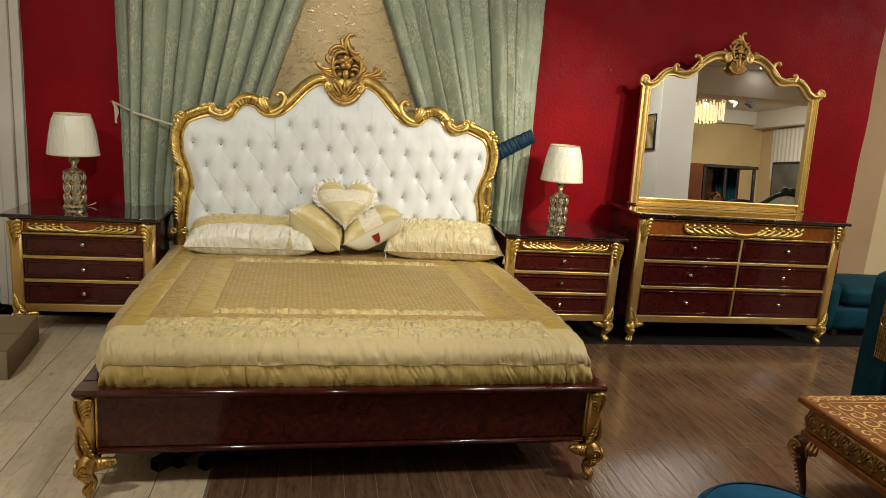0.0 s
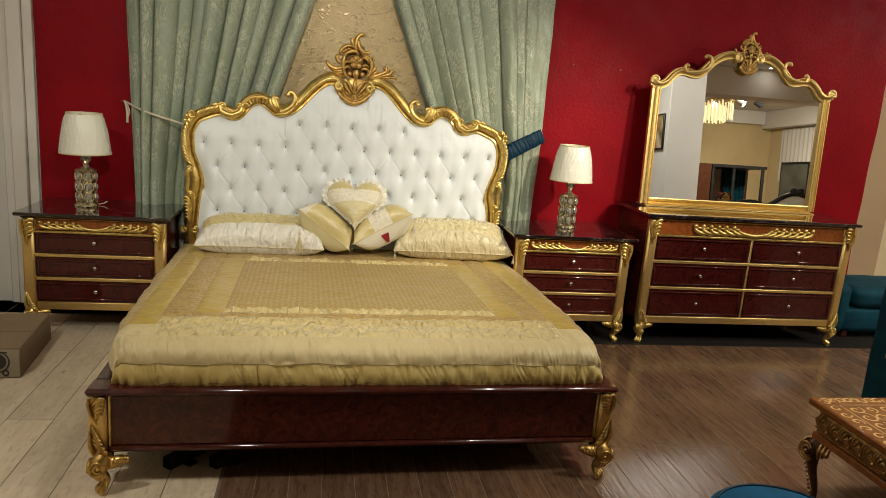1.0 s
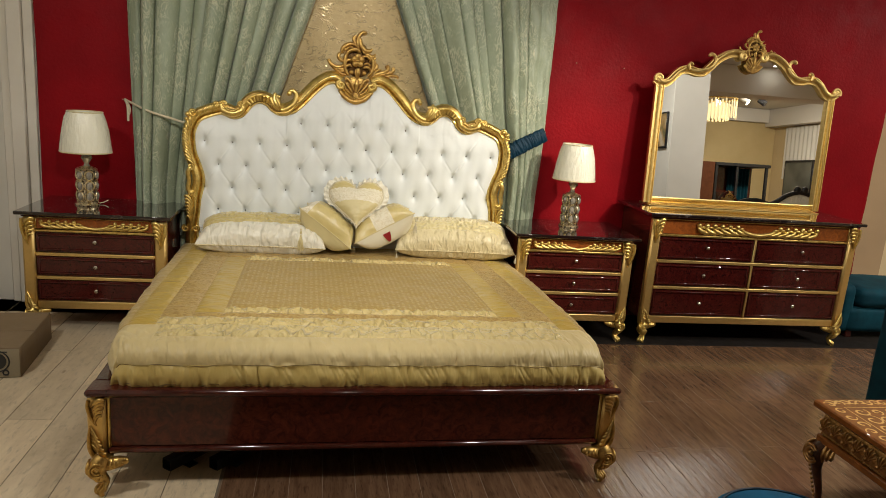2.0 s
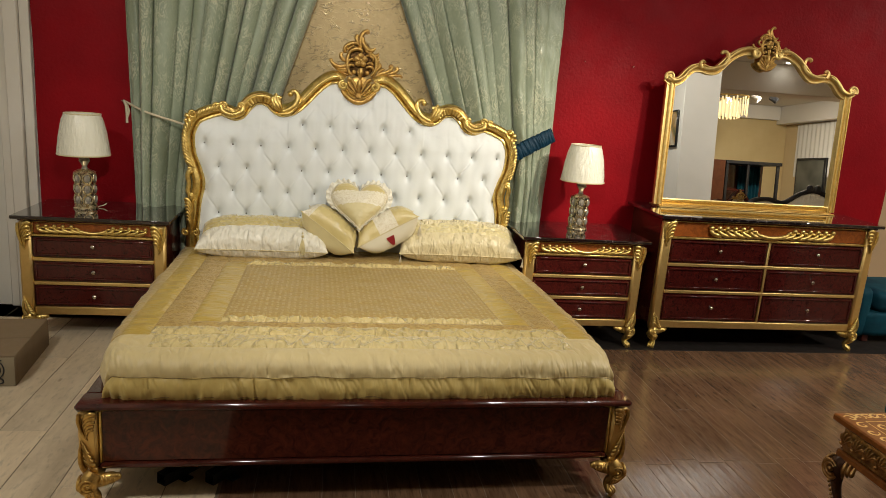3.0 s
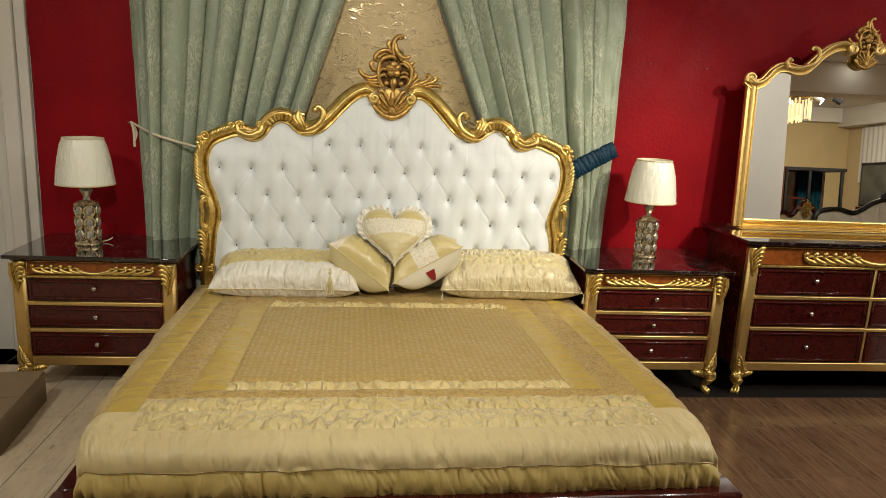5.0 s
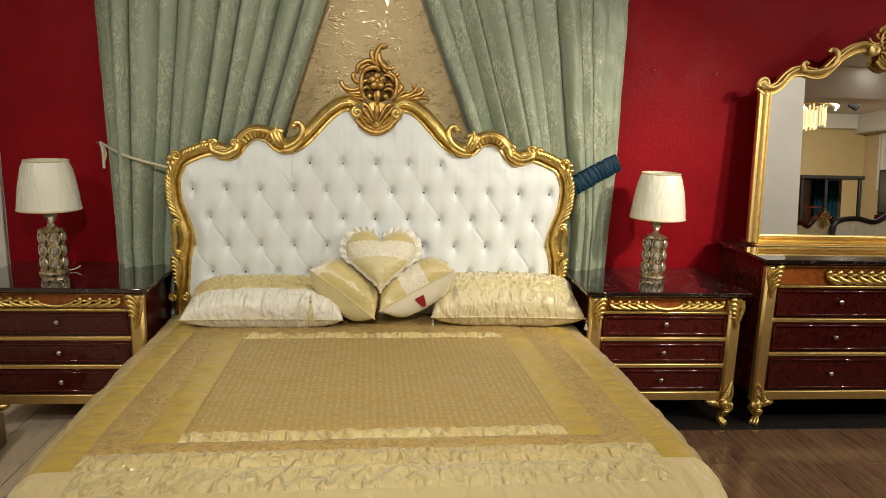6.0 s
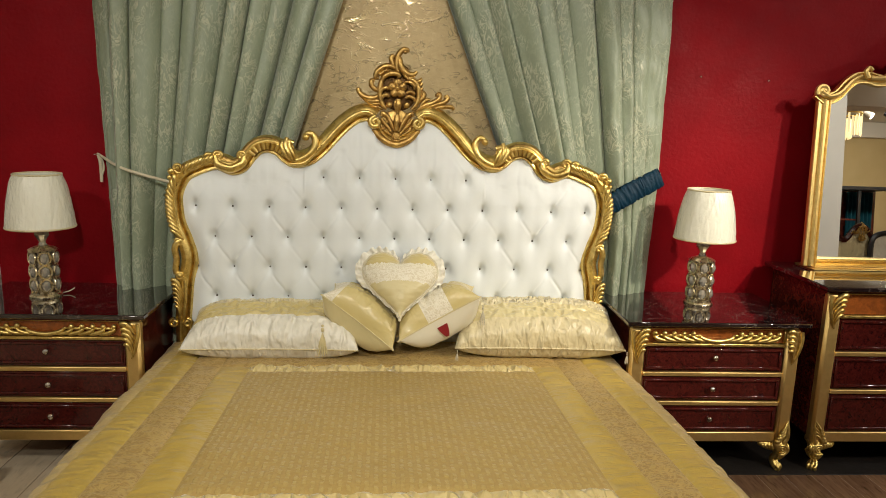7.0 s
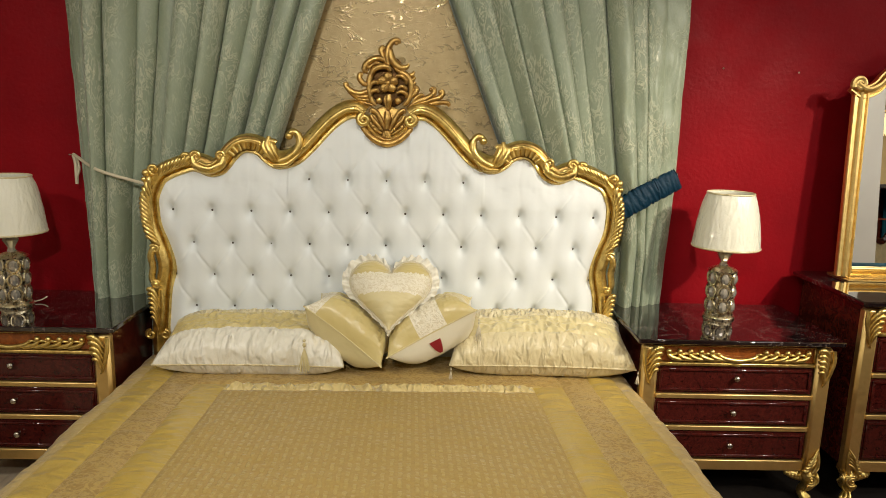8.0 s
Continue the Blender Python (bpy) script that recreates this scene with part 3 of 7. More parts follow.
def upholstery():
    g = Geo()
    nx, nz = 420, 250
    z0, z1 = 0.40, 1.53
    idx, v, f = {}, [], []
    side = {}
    edge = [q for q in HALF if q[0] > 0.90 and q[1] < 1.235]
    edge_x, edge_z = [q[0] for q in edge], [q[1] for q in edge]
    for j in range(nz + 1):
        z = z0 + (z1 - z0) * j / nz
        side[j] = float(np.interp(z, edge_z, edge_x)) if z < 1.205 else 2
    tops = [head_top(-0.97 + 1.94 * i / nx) for i in range(nx + 1)]
    for i in range(nx + 1):
        x = -0.97 + 1.94 * i / nx
        for j in range(nz + 1):
            z = z0 + (z1 - z0) * j / nz
            if z <= tops[i] + 0.012 and abs(x) <= side[j] + 0.012:
                idx[i, j] = len(v)
                edge = min(1.0, max(0.0, (tops[i] - z - 0.030) / 0.11), max(0.0, (side[j] - abs(x) - 0.030) / 0.08 if side[j] < 2 else 1.0))
                d = 0.012 + (0.006 + tuft_depth(x, z)) * (0.30 + 0.70 * math.sin(edge * math.pi / 2))
                d += 0.0035 * noise.noise((x * 9, z * 5, 3)) + 0.0016 * noise.noise((x * 42, z * 9, 8)) * (0.9 if z > 1.2 else 0.2)
                v.append((x, -d, z))
    for i in range(nx):
        for j in range(nz):
            q = [(i, j), (i + 1, j), (i + 1, j + 1), (i, j + 1)]
            if all(k in idx for k in q):
                f.append([idx[k] for k in q])
    return g.add(v, f)


pad = part("headboard_padding", upholstery(), LEATHER, bed, "white buttoned leatherette padding", sharp=80)
back = Geo()
back.box(-0.93, 0.93, 0.006, 0.05, 0.05, 1.20, 0.004).box(-0.62, 0.62, 0.006, 0.05, 1.20, 1.31, 0.004).box(-0.20, 0.20, 0.006, 0.05, 1.31, 1.47, 0.004)
part("headboard_back", back, MAHOGANY, bed, "dark backing board")
button = mesh_of(Geo().ball((0, 0, 0), 0.0046, 10, 6, (1, 0.5, 1)), "button")
for row in range(5):
    z = 1.233 - row * 0.135
    for k in range(-6, 7):
        x = (k + (0.5 if row % 2 else 0.0)) * 0.158
        if abs(x) < (0.36 if row == 0 else 0.88):
            b = part("button", button, BUTTON, pad, "small dark button")
            b.location = (x, -0.0195, z)


def plume(g, x, top, h, w, s, y, count=6, r=0.0092):
    """A hanging leaf: lobes with curled heads along the edge that faces s, their tails drawn down to one point."""
    for i in range(count):
        t = i / (count - 1)
        hx, hz = x + s * w * (1 - 0.30 * t), top - h * 0.58 * t
        k = 1 - 0.40 * t
        tail = (x - s * w * (0.75 - 0.55 * t), hz - h * (0.34 + 0.04 * t))
        pts = [(hx - s * 0.004 * k, hz - 0.007 * k, y - 0.004), (hx, hz - 0.001, y - 0.009), (hx - s * w * 0.40 * k, hz + 0.001, y - 0.012),
               (hx - s * w * 0.95 * k, hz - h * 0.09, y - 0.010), (tail[0], tail[1], y - 0.001)]
        g.stroke([(a, c, b) for a, b, c in pts], [r * 0.75 * k, r * 1.05 * k, r * 1.1 * k, r * 0.95 * k, r * 0.30], 0, 4, 8)
    g.stroke([(x - s * w * 0.92, y - 0.003, top - h * 0.02), (x - s * w * 0.98, y - 0.006, top - h * 0.30), (x - s * w * 0.55, y - 0.005, top - h * 0.72), (x + s * w * 0.05, y - 0.001, top - h)], [r * 0.7, r * 0.75, r * 0.6, r * 0.25], 0, 5, 8)
    return g


def husk(g, x, low, h, w, s, y, r=0.0085):
    """A rising half leaf: rounded lobes along the edge that faces s, their tails drawn up to one point."""
    for i in range(5):
        t = i / 4
        k = 1 - 0.45 * t
        hx, hz = x + s * w * (1 - 0.85 * t), low + 0.008 + h * 0.56 * t
        g.stroke([(hx - s * 0.003 * k, y - 0.004, hz - 0.005 * k), (hx, y - 0.010, hz + 0.002), (hx - s * w * 0.30 * k, y - 0.013, hz + h * 0.06), (hx - s * w * 0.75 * k, y - 0.009, hz + h * 0.20), (x - s * w * (0.82 - 0.02 * t), y - 0.001, hz + h * (0.36 + 0.06 * t))], [r * 0.9 * k, r * 1.25 * k, r * 1.2 * k, r * 0.9 * k, r * 0.3], 0, 4, 8)
    g.stroke([(x - s * w * 0.35, y - 0.002, low), (x - s * w * 0.85, y - 0.006, low + h * 0.30), (x - s * w * 0.88, y - 0.005, low + h * 0.72), (x - s * w * 0.80, y - 0.001, low + h)], [r * 1.3, r * 1.0, r * 0.7, r * 0.3], 0, 5, 8)
    return g


def head_carving(s):
    """Scrolls, ribs and leaves along one side of the headboard."""
    g = Geo()
    y = FRAME_Y - 0.050
    # overlapping leaf lobes on the outer half of the side
    def on_line(t, off):
        n = len(HALF) - 1
        k = min(n - 1, max(0, int(t * n)))
        p, q = np.array(HALF[k]), np.array(HALF[k + 1])
        d = (q - p) / (np.linalg.norm(q - p) + 1e-9)
        m = p + (q - p) * (t * n - k) + np.array([d[1], -d[0]]) * off
        return s * float(m[0]), float(m[1])

    spans = [(i + 0.5) / len(HALF) for i, q in enumerate(HALF)]
    lo = min(t for t, q in zip(spans, HALF) if q[1] > 0.945)
    hi = min(t for t, q in zip(spans, HALF) if q[0] < 0.80 and q[1] > 1.2)
    def feather(t0, t1, count, inner, outer, r):
        """Leaf lobes that lie over one another along the frame, each with a curled head."""
        for i in range(count):
            t, st = t0 + (t1 - t0) * i / count, (t1 - t0) / count
            a, b, c, e = on_line(t - st * 0.3, inner), on_line(t + st * 0.7, inner + (outer - inner) * 0.35), on_line(t + st * 1.9, outer * 0.80), on_line(t + st * 1.75, outer * 1.12)
            g.stroke([(a[0], y - 0.002, a[1]), (b[0], y - 0.013, b[1]), (c[0], y - 0.010, c[1]), (e[0], y + 0.004, e[1])], [r * 0.35, r * 0.85, r * 1.05, r * 0.7], 0, 4, 8)
        g.tube([(*on_line(t, inner)[:1], y - 0.004, on_line(t, inner)[1]) for t in np.linspace(t0, t1, 40)], [r * 0.4, r * 0.62, r * 0.4], 8)

    turn = min(t for t, q in zip(spans, HALF) if q[1] > 1.215)
    feather(lo, turn - 0.012, 13, -0.006, 0.026, 0.0105)
    feather(turn + 0.012, hi, 8, -0.004, 0.026, 0.0110)
    for x, z, r in ((0.958, 1.248, 0.015), (0.932, 1.262, 0.012), (0.966, 1.222, 0.011)):
        g.ball((s * x, y - 0.008, z), r, 12, 8)
    g.spiral((s * 0.798, 1.312), 0.022, 0.004, 3.6 if s > 0 else -0.45, s * 1.4, 0.011, 0.008, y - 0.004)
    g.spiral((s * 0.930, 1.262), 0.022, 0.004, -1.2, s * 1.3, 0.009, 0.006, y)
    g.ball((s * 0.930, y - 0.004, 1.262), 0.010)
    # C scroll in the dip
    g.stroke([(s * 0.775, 1.318), (s * 0.762, 1.285), (s * 0.71, 1.268), (s * 0.662, 1.288), (s * 0.650, 1.318)], [0.012, 0.020, 0.023, 0.020, 0.012], y)
    g.stroke([(s * 0.752, 1.300), (s * 0.71, 1.284), (s * 0.672, 1.302)], [0.004, 0.008, 0.004], y - 0.020)
    g.spiral((s * 0.760, 1.318), 0.020, 0.004, 0.0 if s > 0 else math.pi, s * 1.4, 0.009, 0.006, y)
    g.spiral((s * 0.664, 1.322), 0.018, 0.004, math.pi if s > 0 else 0.0, -s * 1.4, 0.009, 0.006, y)
    # ribbed arch
    for i in range(9):
        a = math.pi * (0.20 + 0.60 * i / 8)
        cx, cz = 0.55, 1.285
        g.stroke([(s * (cx + 0.070 * math.cos(a)), cz + 0.066 * math.sin(a)), (s * (cx + 0.098 * math.cos(a)), cz + 0.094 * math.sin(a))], [0.008, 0.0135], y - 0.002, 2, 8)
    g.stroke([(s * 0.648, 1.315), (s * 0.618, 1.362), (s * 0.56, 1.386), (s * 0.502, 1.376), (s * 0.47, 1.345)], [0.004, 0.008, 0.009, 0.008, 0.005], y)
    # leaf knot and the standing curl
    g.spiral((s * 0.462, 1.360), 0.028, 0.005, 2.4 if s > 0 else 0.74, -s * 1.5, 0.011, 0.008, y)
    for o, r in ((0.0, 0.012), (0.017, 0.009), (-0.017, 0.009)):
        g.stroke([(s * (0.470 + o * 0.4), y + 0.006, 1.402 - abs(o) * 0.6), (s * (0.476 + o), y - 0.006, 1.372), (s * (0.462 + o), y - 0.012, 1.338), (s * (0.440 + o * 0.6), y - 0.004, 1.306)], [r * 0.8, r * 1.2, r, r * 0.5], 0, 4, 8)
    g.stroke([(s * 0.43, 1.305), (s * 0.385, 1.325), (s * 0.352, 1.362), (s * 0.350, 1.405), (s * 0.372, 1.425), (s * 0.392, 1.412)], [0.015, 0.019, 0.018, 0.015, 0.013, 0.013], y)
    g.ball((s * 0.389, y - 0.004, 1.408), 0.016)
    g.stroke([(s * 0.455, 1.292), (s * 0.40, 1.296), (s * 0.352, 1.335)], [0.006, 0.011, 0.006], y - 0.008)
    # inner ridge of the swan neck
    neck = [q for q in HALF if q[0] < 0.42]
    g.tube([(s * q[0] * 1.0, FRAME_Y - 0.056, q[1] + 0.002) for q in neck], [0.007, 0.010, 0.008], 6)
    g.spiral((s * 0.092, 1.480), 0.024, 0.004, 1.4 if s > 0 else 1.74, -s * 1.6, 0.012, 0.009, y - 0.006, 0.008)
    # lower side: reversed C scroll, and a husk of lobes down to the rail
    g.stroke([(s * 0.930, 0.950), (s * 0.948, 0.935), (s * 0.958, 0.905), (s * 0.952, 0.862), (s * 0.958, 0.815), (s * 0.948, 0.785)], [0.009, 0.014, 0.015, 0.014, 0.014, 0.010], y)
    g.spiral((s * 0.940, 0.938), 0.018, 0.004, 0.5 if s > 0 else 2.6, s * 1.3, 0.008, 0.006, y - 0.004)
    g.spiral((s * 0.940, 0.792), 0.018, 0.004, 3.4 if s > 0 else -0.3, s * 1.4, 0.009, 0.007, y - 0.004)
    g.ball((s * 0.940, y - 0.010, 0.792), 0.012)
    plume(g, s * 0.944, 0.770, 0.205, 0.027, s, y - 0.004, 7, 0.0088)
    for k in (1, -1):
        g.spiral((s * (0.945 + k * 0.030), 0.572), 0.020, 0.004, 1.57, -s * k * 1.4, 0.008, 0.006, y)
    return g


def carving_ground(s):
    """Recess shade put in as darker gilding, along the frame's outer half under the leaves."""
    out = []
    for (x0, z0), (x1, z1) in zip(HALF, HALF[1:]):
        if z0 > 0.93 and x0 > 0.44:
            d = math.hypot(x1 - x0, z1 - z0) + 1e-9
            out.append((s * (x0 + (z1 - z0) / d * 0.017), FRAME_Y - 0.040, z0 - (x1 - x0) / d * 0.017))
    return Geo().tube(out, [0.012, 0.016, 0.016, 0.012], 10, 0.9)


for s in (1, -1):
    part("side_carving", head_carving(s), GOLD, bed)
    part("carving_ground", carving_ground(s), GOLD_OLD, bed, "darker gilding that paints in the shade under the leaves")


def crest(k=1.0):
    """The pierced cartouche: a five-petal flower in an oval of scrolls over a fan, with plumes and side leaves."""
    g = Geo()
    U = 0.000775 * k

    def line(pts, rads, y, n=8):
        g.stroke([((a - 293) * U, (260 - b) * U) for a, b in pts], [r * U * 1.12 for r in rads], y * k, 5, n)

    def knob(a, b, r, y, flat=0.8):
        g.ball(((a - 293) * U, y * k, (260 - b) * U), r * U, 12, 8, (1, flat, 1))

    # the flower: cupped petals with a raised rim round a button
    for i in range(5):
        a = math.pi / 2 + i * 2 * math.pi / 5
        ca, sa = math.cos(a), math.sin(a)

        def petal(u, v, ca=ca, sa=sa):
            r, b = 29 + 25 * math.cos(math.pi * u), 2 * math.pi * v
            w = 23 * math.sin(math.pi * u) * (1.0 + 0.22 * math.cos(math.pi * u))
            dome = math.sin(math.pi * u)
            return (r * ca - w * math.cos(b) * sa) * U, (-0.020 - 0.011 * dome * math.sin(b)) * k, (r * sa + w * math.cos(b) * ca) * U

        g.grid(petal, 12, 16)
        line(((293 + 14 * ca, 260 - 14 * sa), (293 + 46 * ca, 260 - 46 * sa)), (2.0, 3.0), -0.031, 6)
    knob(293, 260, 13, -0.030)
    for i in range(8):
        a = 2 * math.pi * i / 8
        knob(293 + 15 * math.cos(a), 260 - 15 * math.sin(a), 4.5, -0.030)
    # oval
    line(((262, 168), (222, 192), (199, 240), (196, 300), (210, 350), (234, 374)), (9, 13, 14, 13, 12, 9), -0.012)
    line(((345, 205), (384, 216), (408, 252), (412, 300), (398, 346), (372, 374)), (9, 13, 14, 13, 12, 9), -0.012)
    line(((208, 222), (222, 196), (256, 180), (292, 184), (302, 202)), (8, 13, 15, 13, 9), -0.020)
    # curls inside the oval
    for pts in (((200, 292), (210, 266), (232, 258), (244, 270)), ((203, 336), (211, 306), (234, 298), (246, 310)), ((334, 226), (362, 224), (384, 244), (388, 266)),
                ((338, 312), (360, 302), (384, 312), (388, 334)), ((344, 284), (364, 276), (382, 286), (386, 298))):
        line(pts, (6, 10, 10, 5), -0.017)
    knob(248, 350, 18, -0.020)
    knob(345, 350, 18, -0.020)
    line(((296, 318), (298, 350), (294, 398)), (13, 17, 8), -0.022)
    for s in (-1, 1):
        line(((294 + s * 12, 326), (294 + s * 15, 352), (294 + s * 6, 390)), (5, 7, 4), -0.024)
        # the fan under the flower
        line(((293 + s * 10, 500), (293 + s * 34, 452), (293 + s * 58, 412), (293 + s * 82, 396), (293 + s * 88, 414)), (7, 12, 12, 10, 8), -0.020)
        line(((293 + s * 18, 512), (293 + s * 50, 474), (293 + s * 76, 446), (293 + s * 86, 424)), (6, 10, 11, 6), -0.016)
        line(((293 + s * 28, 518), (293 + s * 60, 500), (293 + s * 84, 478), (293 + s * 88, 458)), (6, 9, 10, 6), -0.013)
        knob(293 + s * 74, 402, 14, -0.020)
        knob(293 + s * 76, 482, 13, -0.018)
        knob(293 + s * 36, 494, 9, -0.022)
        line(((293 + s * 52, 536), (293 + s * 88, 512), (293 + s * 108, 478)), (7, 10, 7), -0.008)
        line(((293 + s * 100, 512), (293 + s * 118, 500), (293 + s * 124, 480)), (8, 11, 6), -0.010)
    line(((292, 404), (292, 440), (289, 496)), (13, 18, 11), -0.024)
    knob(288, 520, 24, -0.020, 0.5)
    g.ball((-3 * U, -0.002 * k, -208 * U), 1.0, 24, 10, (100 * U, 0.009 * k, 92 * U))
    for i in range(5):
        line(((288 + (i - 2) * 4, 508), (288 + (i - 2) * 10, 536)), (4, 5), -0.030)
    line(((160, 486), (190, 522), (232, 554), (290, 571), (346, 554), (388, 522), (418, 486)), (10, 14, 16, 17, 16, 14, 10), -0.010)
    line(((204, 506), (242, 536), (290, 549), (342, 534), (378, 506)), (5, 8, 9, 8, 5), -0.016)
    # plumes
    line(((292, 172), (286, 128), (294, 82), (318, 52), (342, 50), (346, 66)), (12, 15, 15, 14, 12, 8), -0.010)
    knob(332, 62, 12, -0.012)
    line(((300, 92), (312, 146), (346, 180), (380, 182), (400, 164)), (12, 19, 17, 13, 7), -0.012)
    line(((306, 156), (340, 196), (376, 200)), (7, 10, 6), -0.014)
    line(((276, 160), (264, 128), (254, 100), (262, 84), (274, 92)), (9, 13, 12, 10, 7), -0.008)
    knob(264, 94, 10, -0.010)
    line(((288, 158), (250, 140), (210, 148), (178, 174), (172, 202), (190, 208)), (9, 14, 15, 15, 13, 9), -0.010)
    line(((272, 172), (232, 164), (202, 182)), (6, 10, 7), -0.016)
    knob(196, 186, 12, -0.016)
    line(((192, 276), (164, 264), (146, 242), (150, 220), (164, 226)), (9, 13, 13, 11, 8), -0.009)
    for i in range(4):
        line(((384 + 6 * i, 218 + 24 * i), (412 + 4 * i, 218 + 24 * i), (428 + 3 * i, 200 + 26 * i)), (6, 11, 6), -0.009)
    line(((404, 330), (430, 312), (442, 290), (430, 276), (420, 284)), (9, 13, 13, 11, 7), -0.010)
    # side leaves
    knob(76, 275, 15, -0.008)
    line(((74, 280), (104, 308), (150, 318), (198, 298)), (10, 15, 14, 9), -0.009)
    line(((84, 304), (120, 326), (164, 334), (206, 326)), (6, 12, 13, 9), -0.007)
    line(((104, 326), (150, 346), (206, 350)), (5, 11, 9), -0.005)
    line(((136, 350), (176, 366), (214, 374)), (5, 10, 8), -0.003)
    line(((396, 388), (440, 352), (490, 334), (526, 310), (530, 286), (514, 280)), (9, 12, 13, 13, 12, 9), -0.008)
    knob(516, 290, 13, -0.010)
    line(((430, 370), (500, 346), (556, 328), (576, 304), (566, 288)), (8, 12, 13, 12, 9), -0.006)
    knob(564, 300, 13, -0.008)
    line(((470, 372), (546, 354), (598, 352), (614, 368)), (7, 11, 11, 8), -0.004)
    line(((420, 360), (436, 334), (460, 316), (478, 318)), (6, 10, 10, 6), -0.010)
    return g


def crest_back(k=1.0):
    """The dark ground behind the pierced scrolls."""
    U = 0.000775 * k
    g = Geo().ball((8 * U, 0.004, -12 * U), 1.0, 28, 12, (104 * U, 0.006, 112 * U))
    g.ball((-4 * U, 0.006, 95 * U), 1.0, 20, 10, (70 * U, 0.004, 40 * U))
    return g


c = part("crest", crest(), GOLD_OLD, bed, "antique gilded pierced crest with a flower")
c.location = (0.002, FRAME_Y - 0.024, 1.626)
cb = part("crest_ground", crest_back(), CREST_DARK, bed, "dark ground of the crest")
cb.location = (0.002, FRAME_Y - 0.018, 1.626)

# frame, rails and posts; the bed's own y runs towards the room as minus
FOOT = -1.930
W = 0.985


def footboard():
    g = Geo()
    g.box(-W + 0.05, W - 0.05, FOOT + 0.012, FOOT + 0.048, 0.158, 0.366, 0.004)
    return g


part("footboard_panel", footboard(), BURL, bed, "dark red burl lacquer panel")
part("footboard_rail", Geo().box(-W - 0.018, W + 0.018, FOOT - 0.020, FOOT + 0.085, 0.358, 0.388, 0.011), MAHOGANY, bed, "glossy mahogany top rail")
part("footboard_moulding", Geo().box(-W + 0.052, W - 0.052, FOOT - 0.004, FOOT + 0.050, 0.136, 0.158, 0.008), MAHOGANY, bed)
for s in (1, -1):
    part("side_rail", Geo().box(s * (W - 0.045), s * (W + 0.012), FOOT + 0.085, -0.01, 0.15, 0.384, 0.008), MAHOGANY, bed)
    part("gold_strip", Geo().box(s * (W - 0.052), s * (W - 0.062), FOOT + 0.004, FOOT + 0.03, 0.158, 0.358, 0.003), GOLD, bed)


def bed_post(s):
    """A chamfered gilded corner post."""
    return Geo().box(s * (W - 0.050), s * (W + 0.014), FOOT - 0.004, FOOT + 0.06, 0.136, 0.358, 0.012)


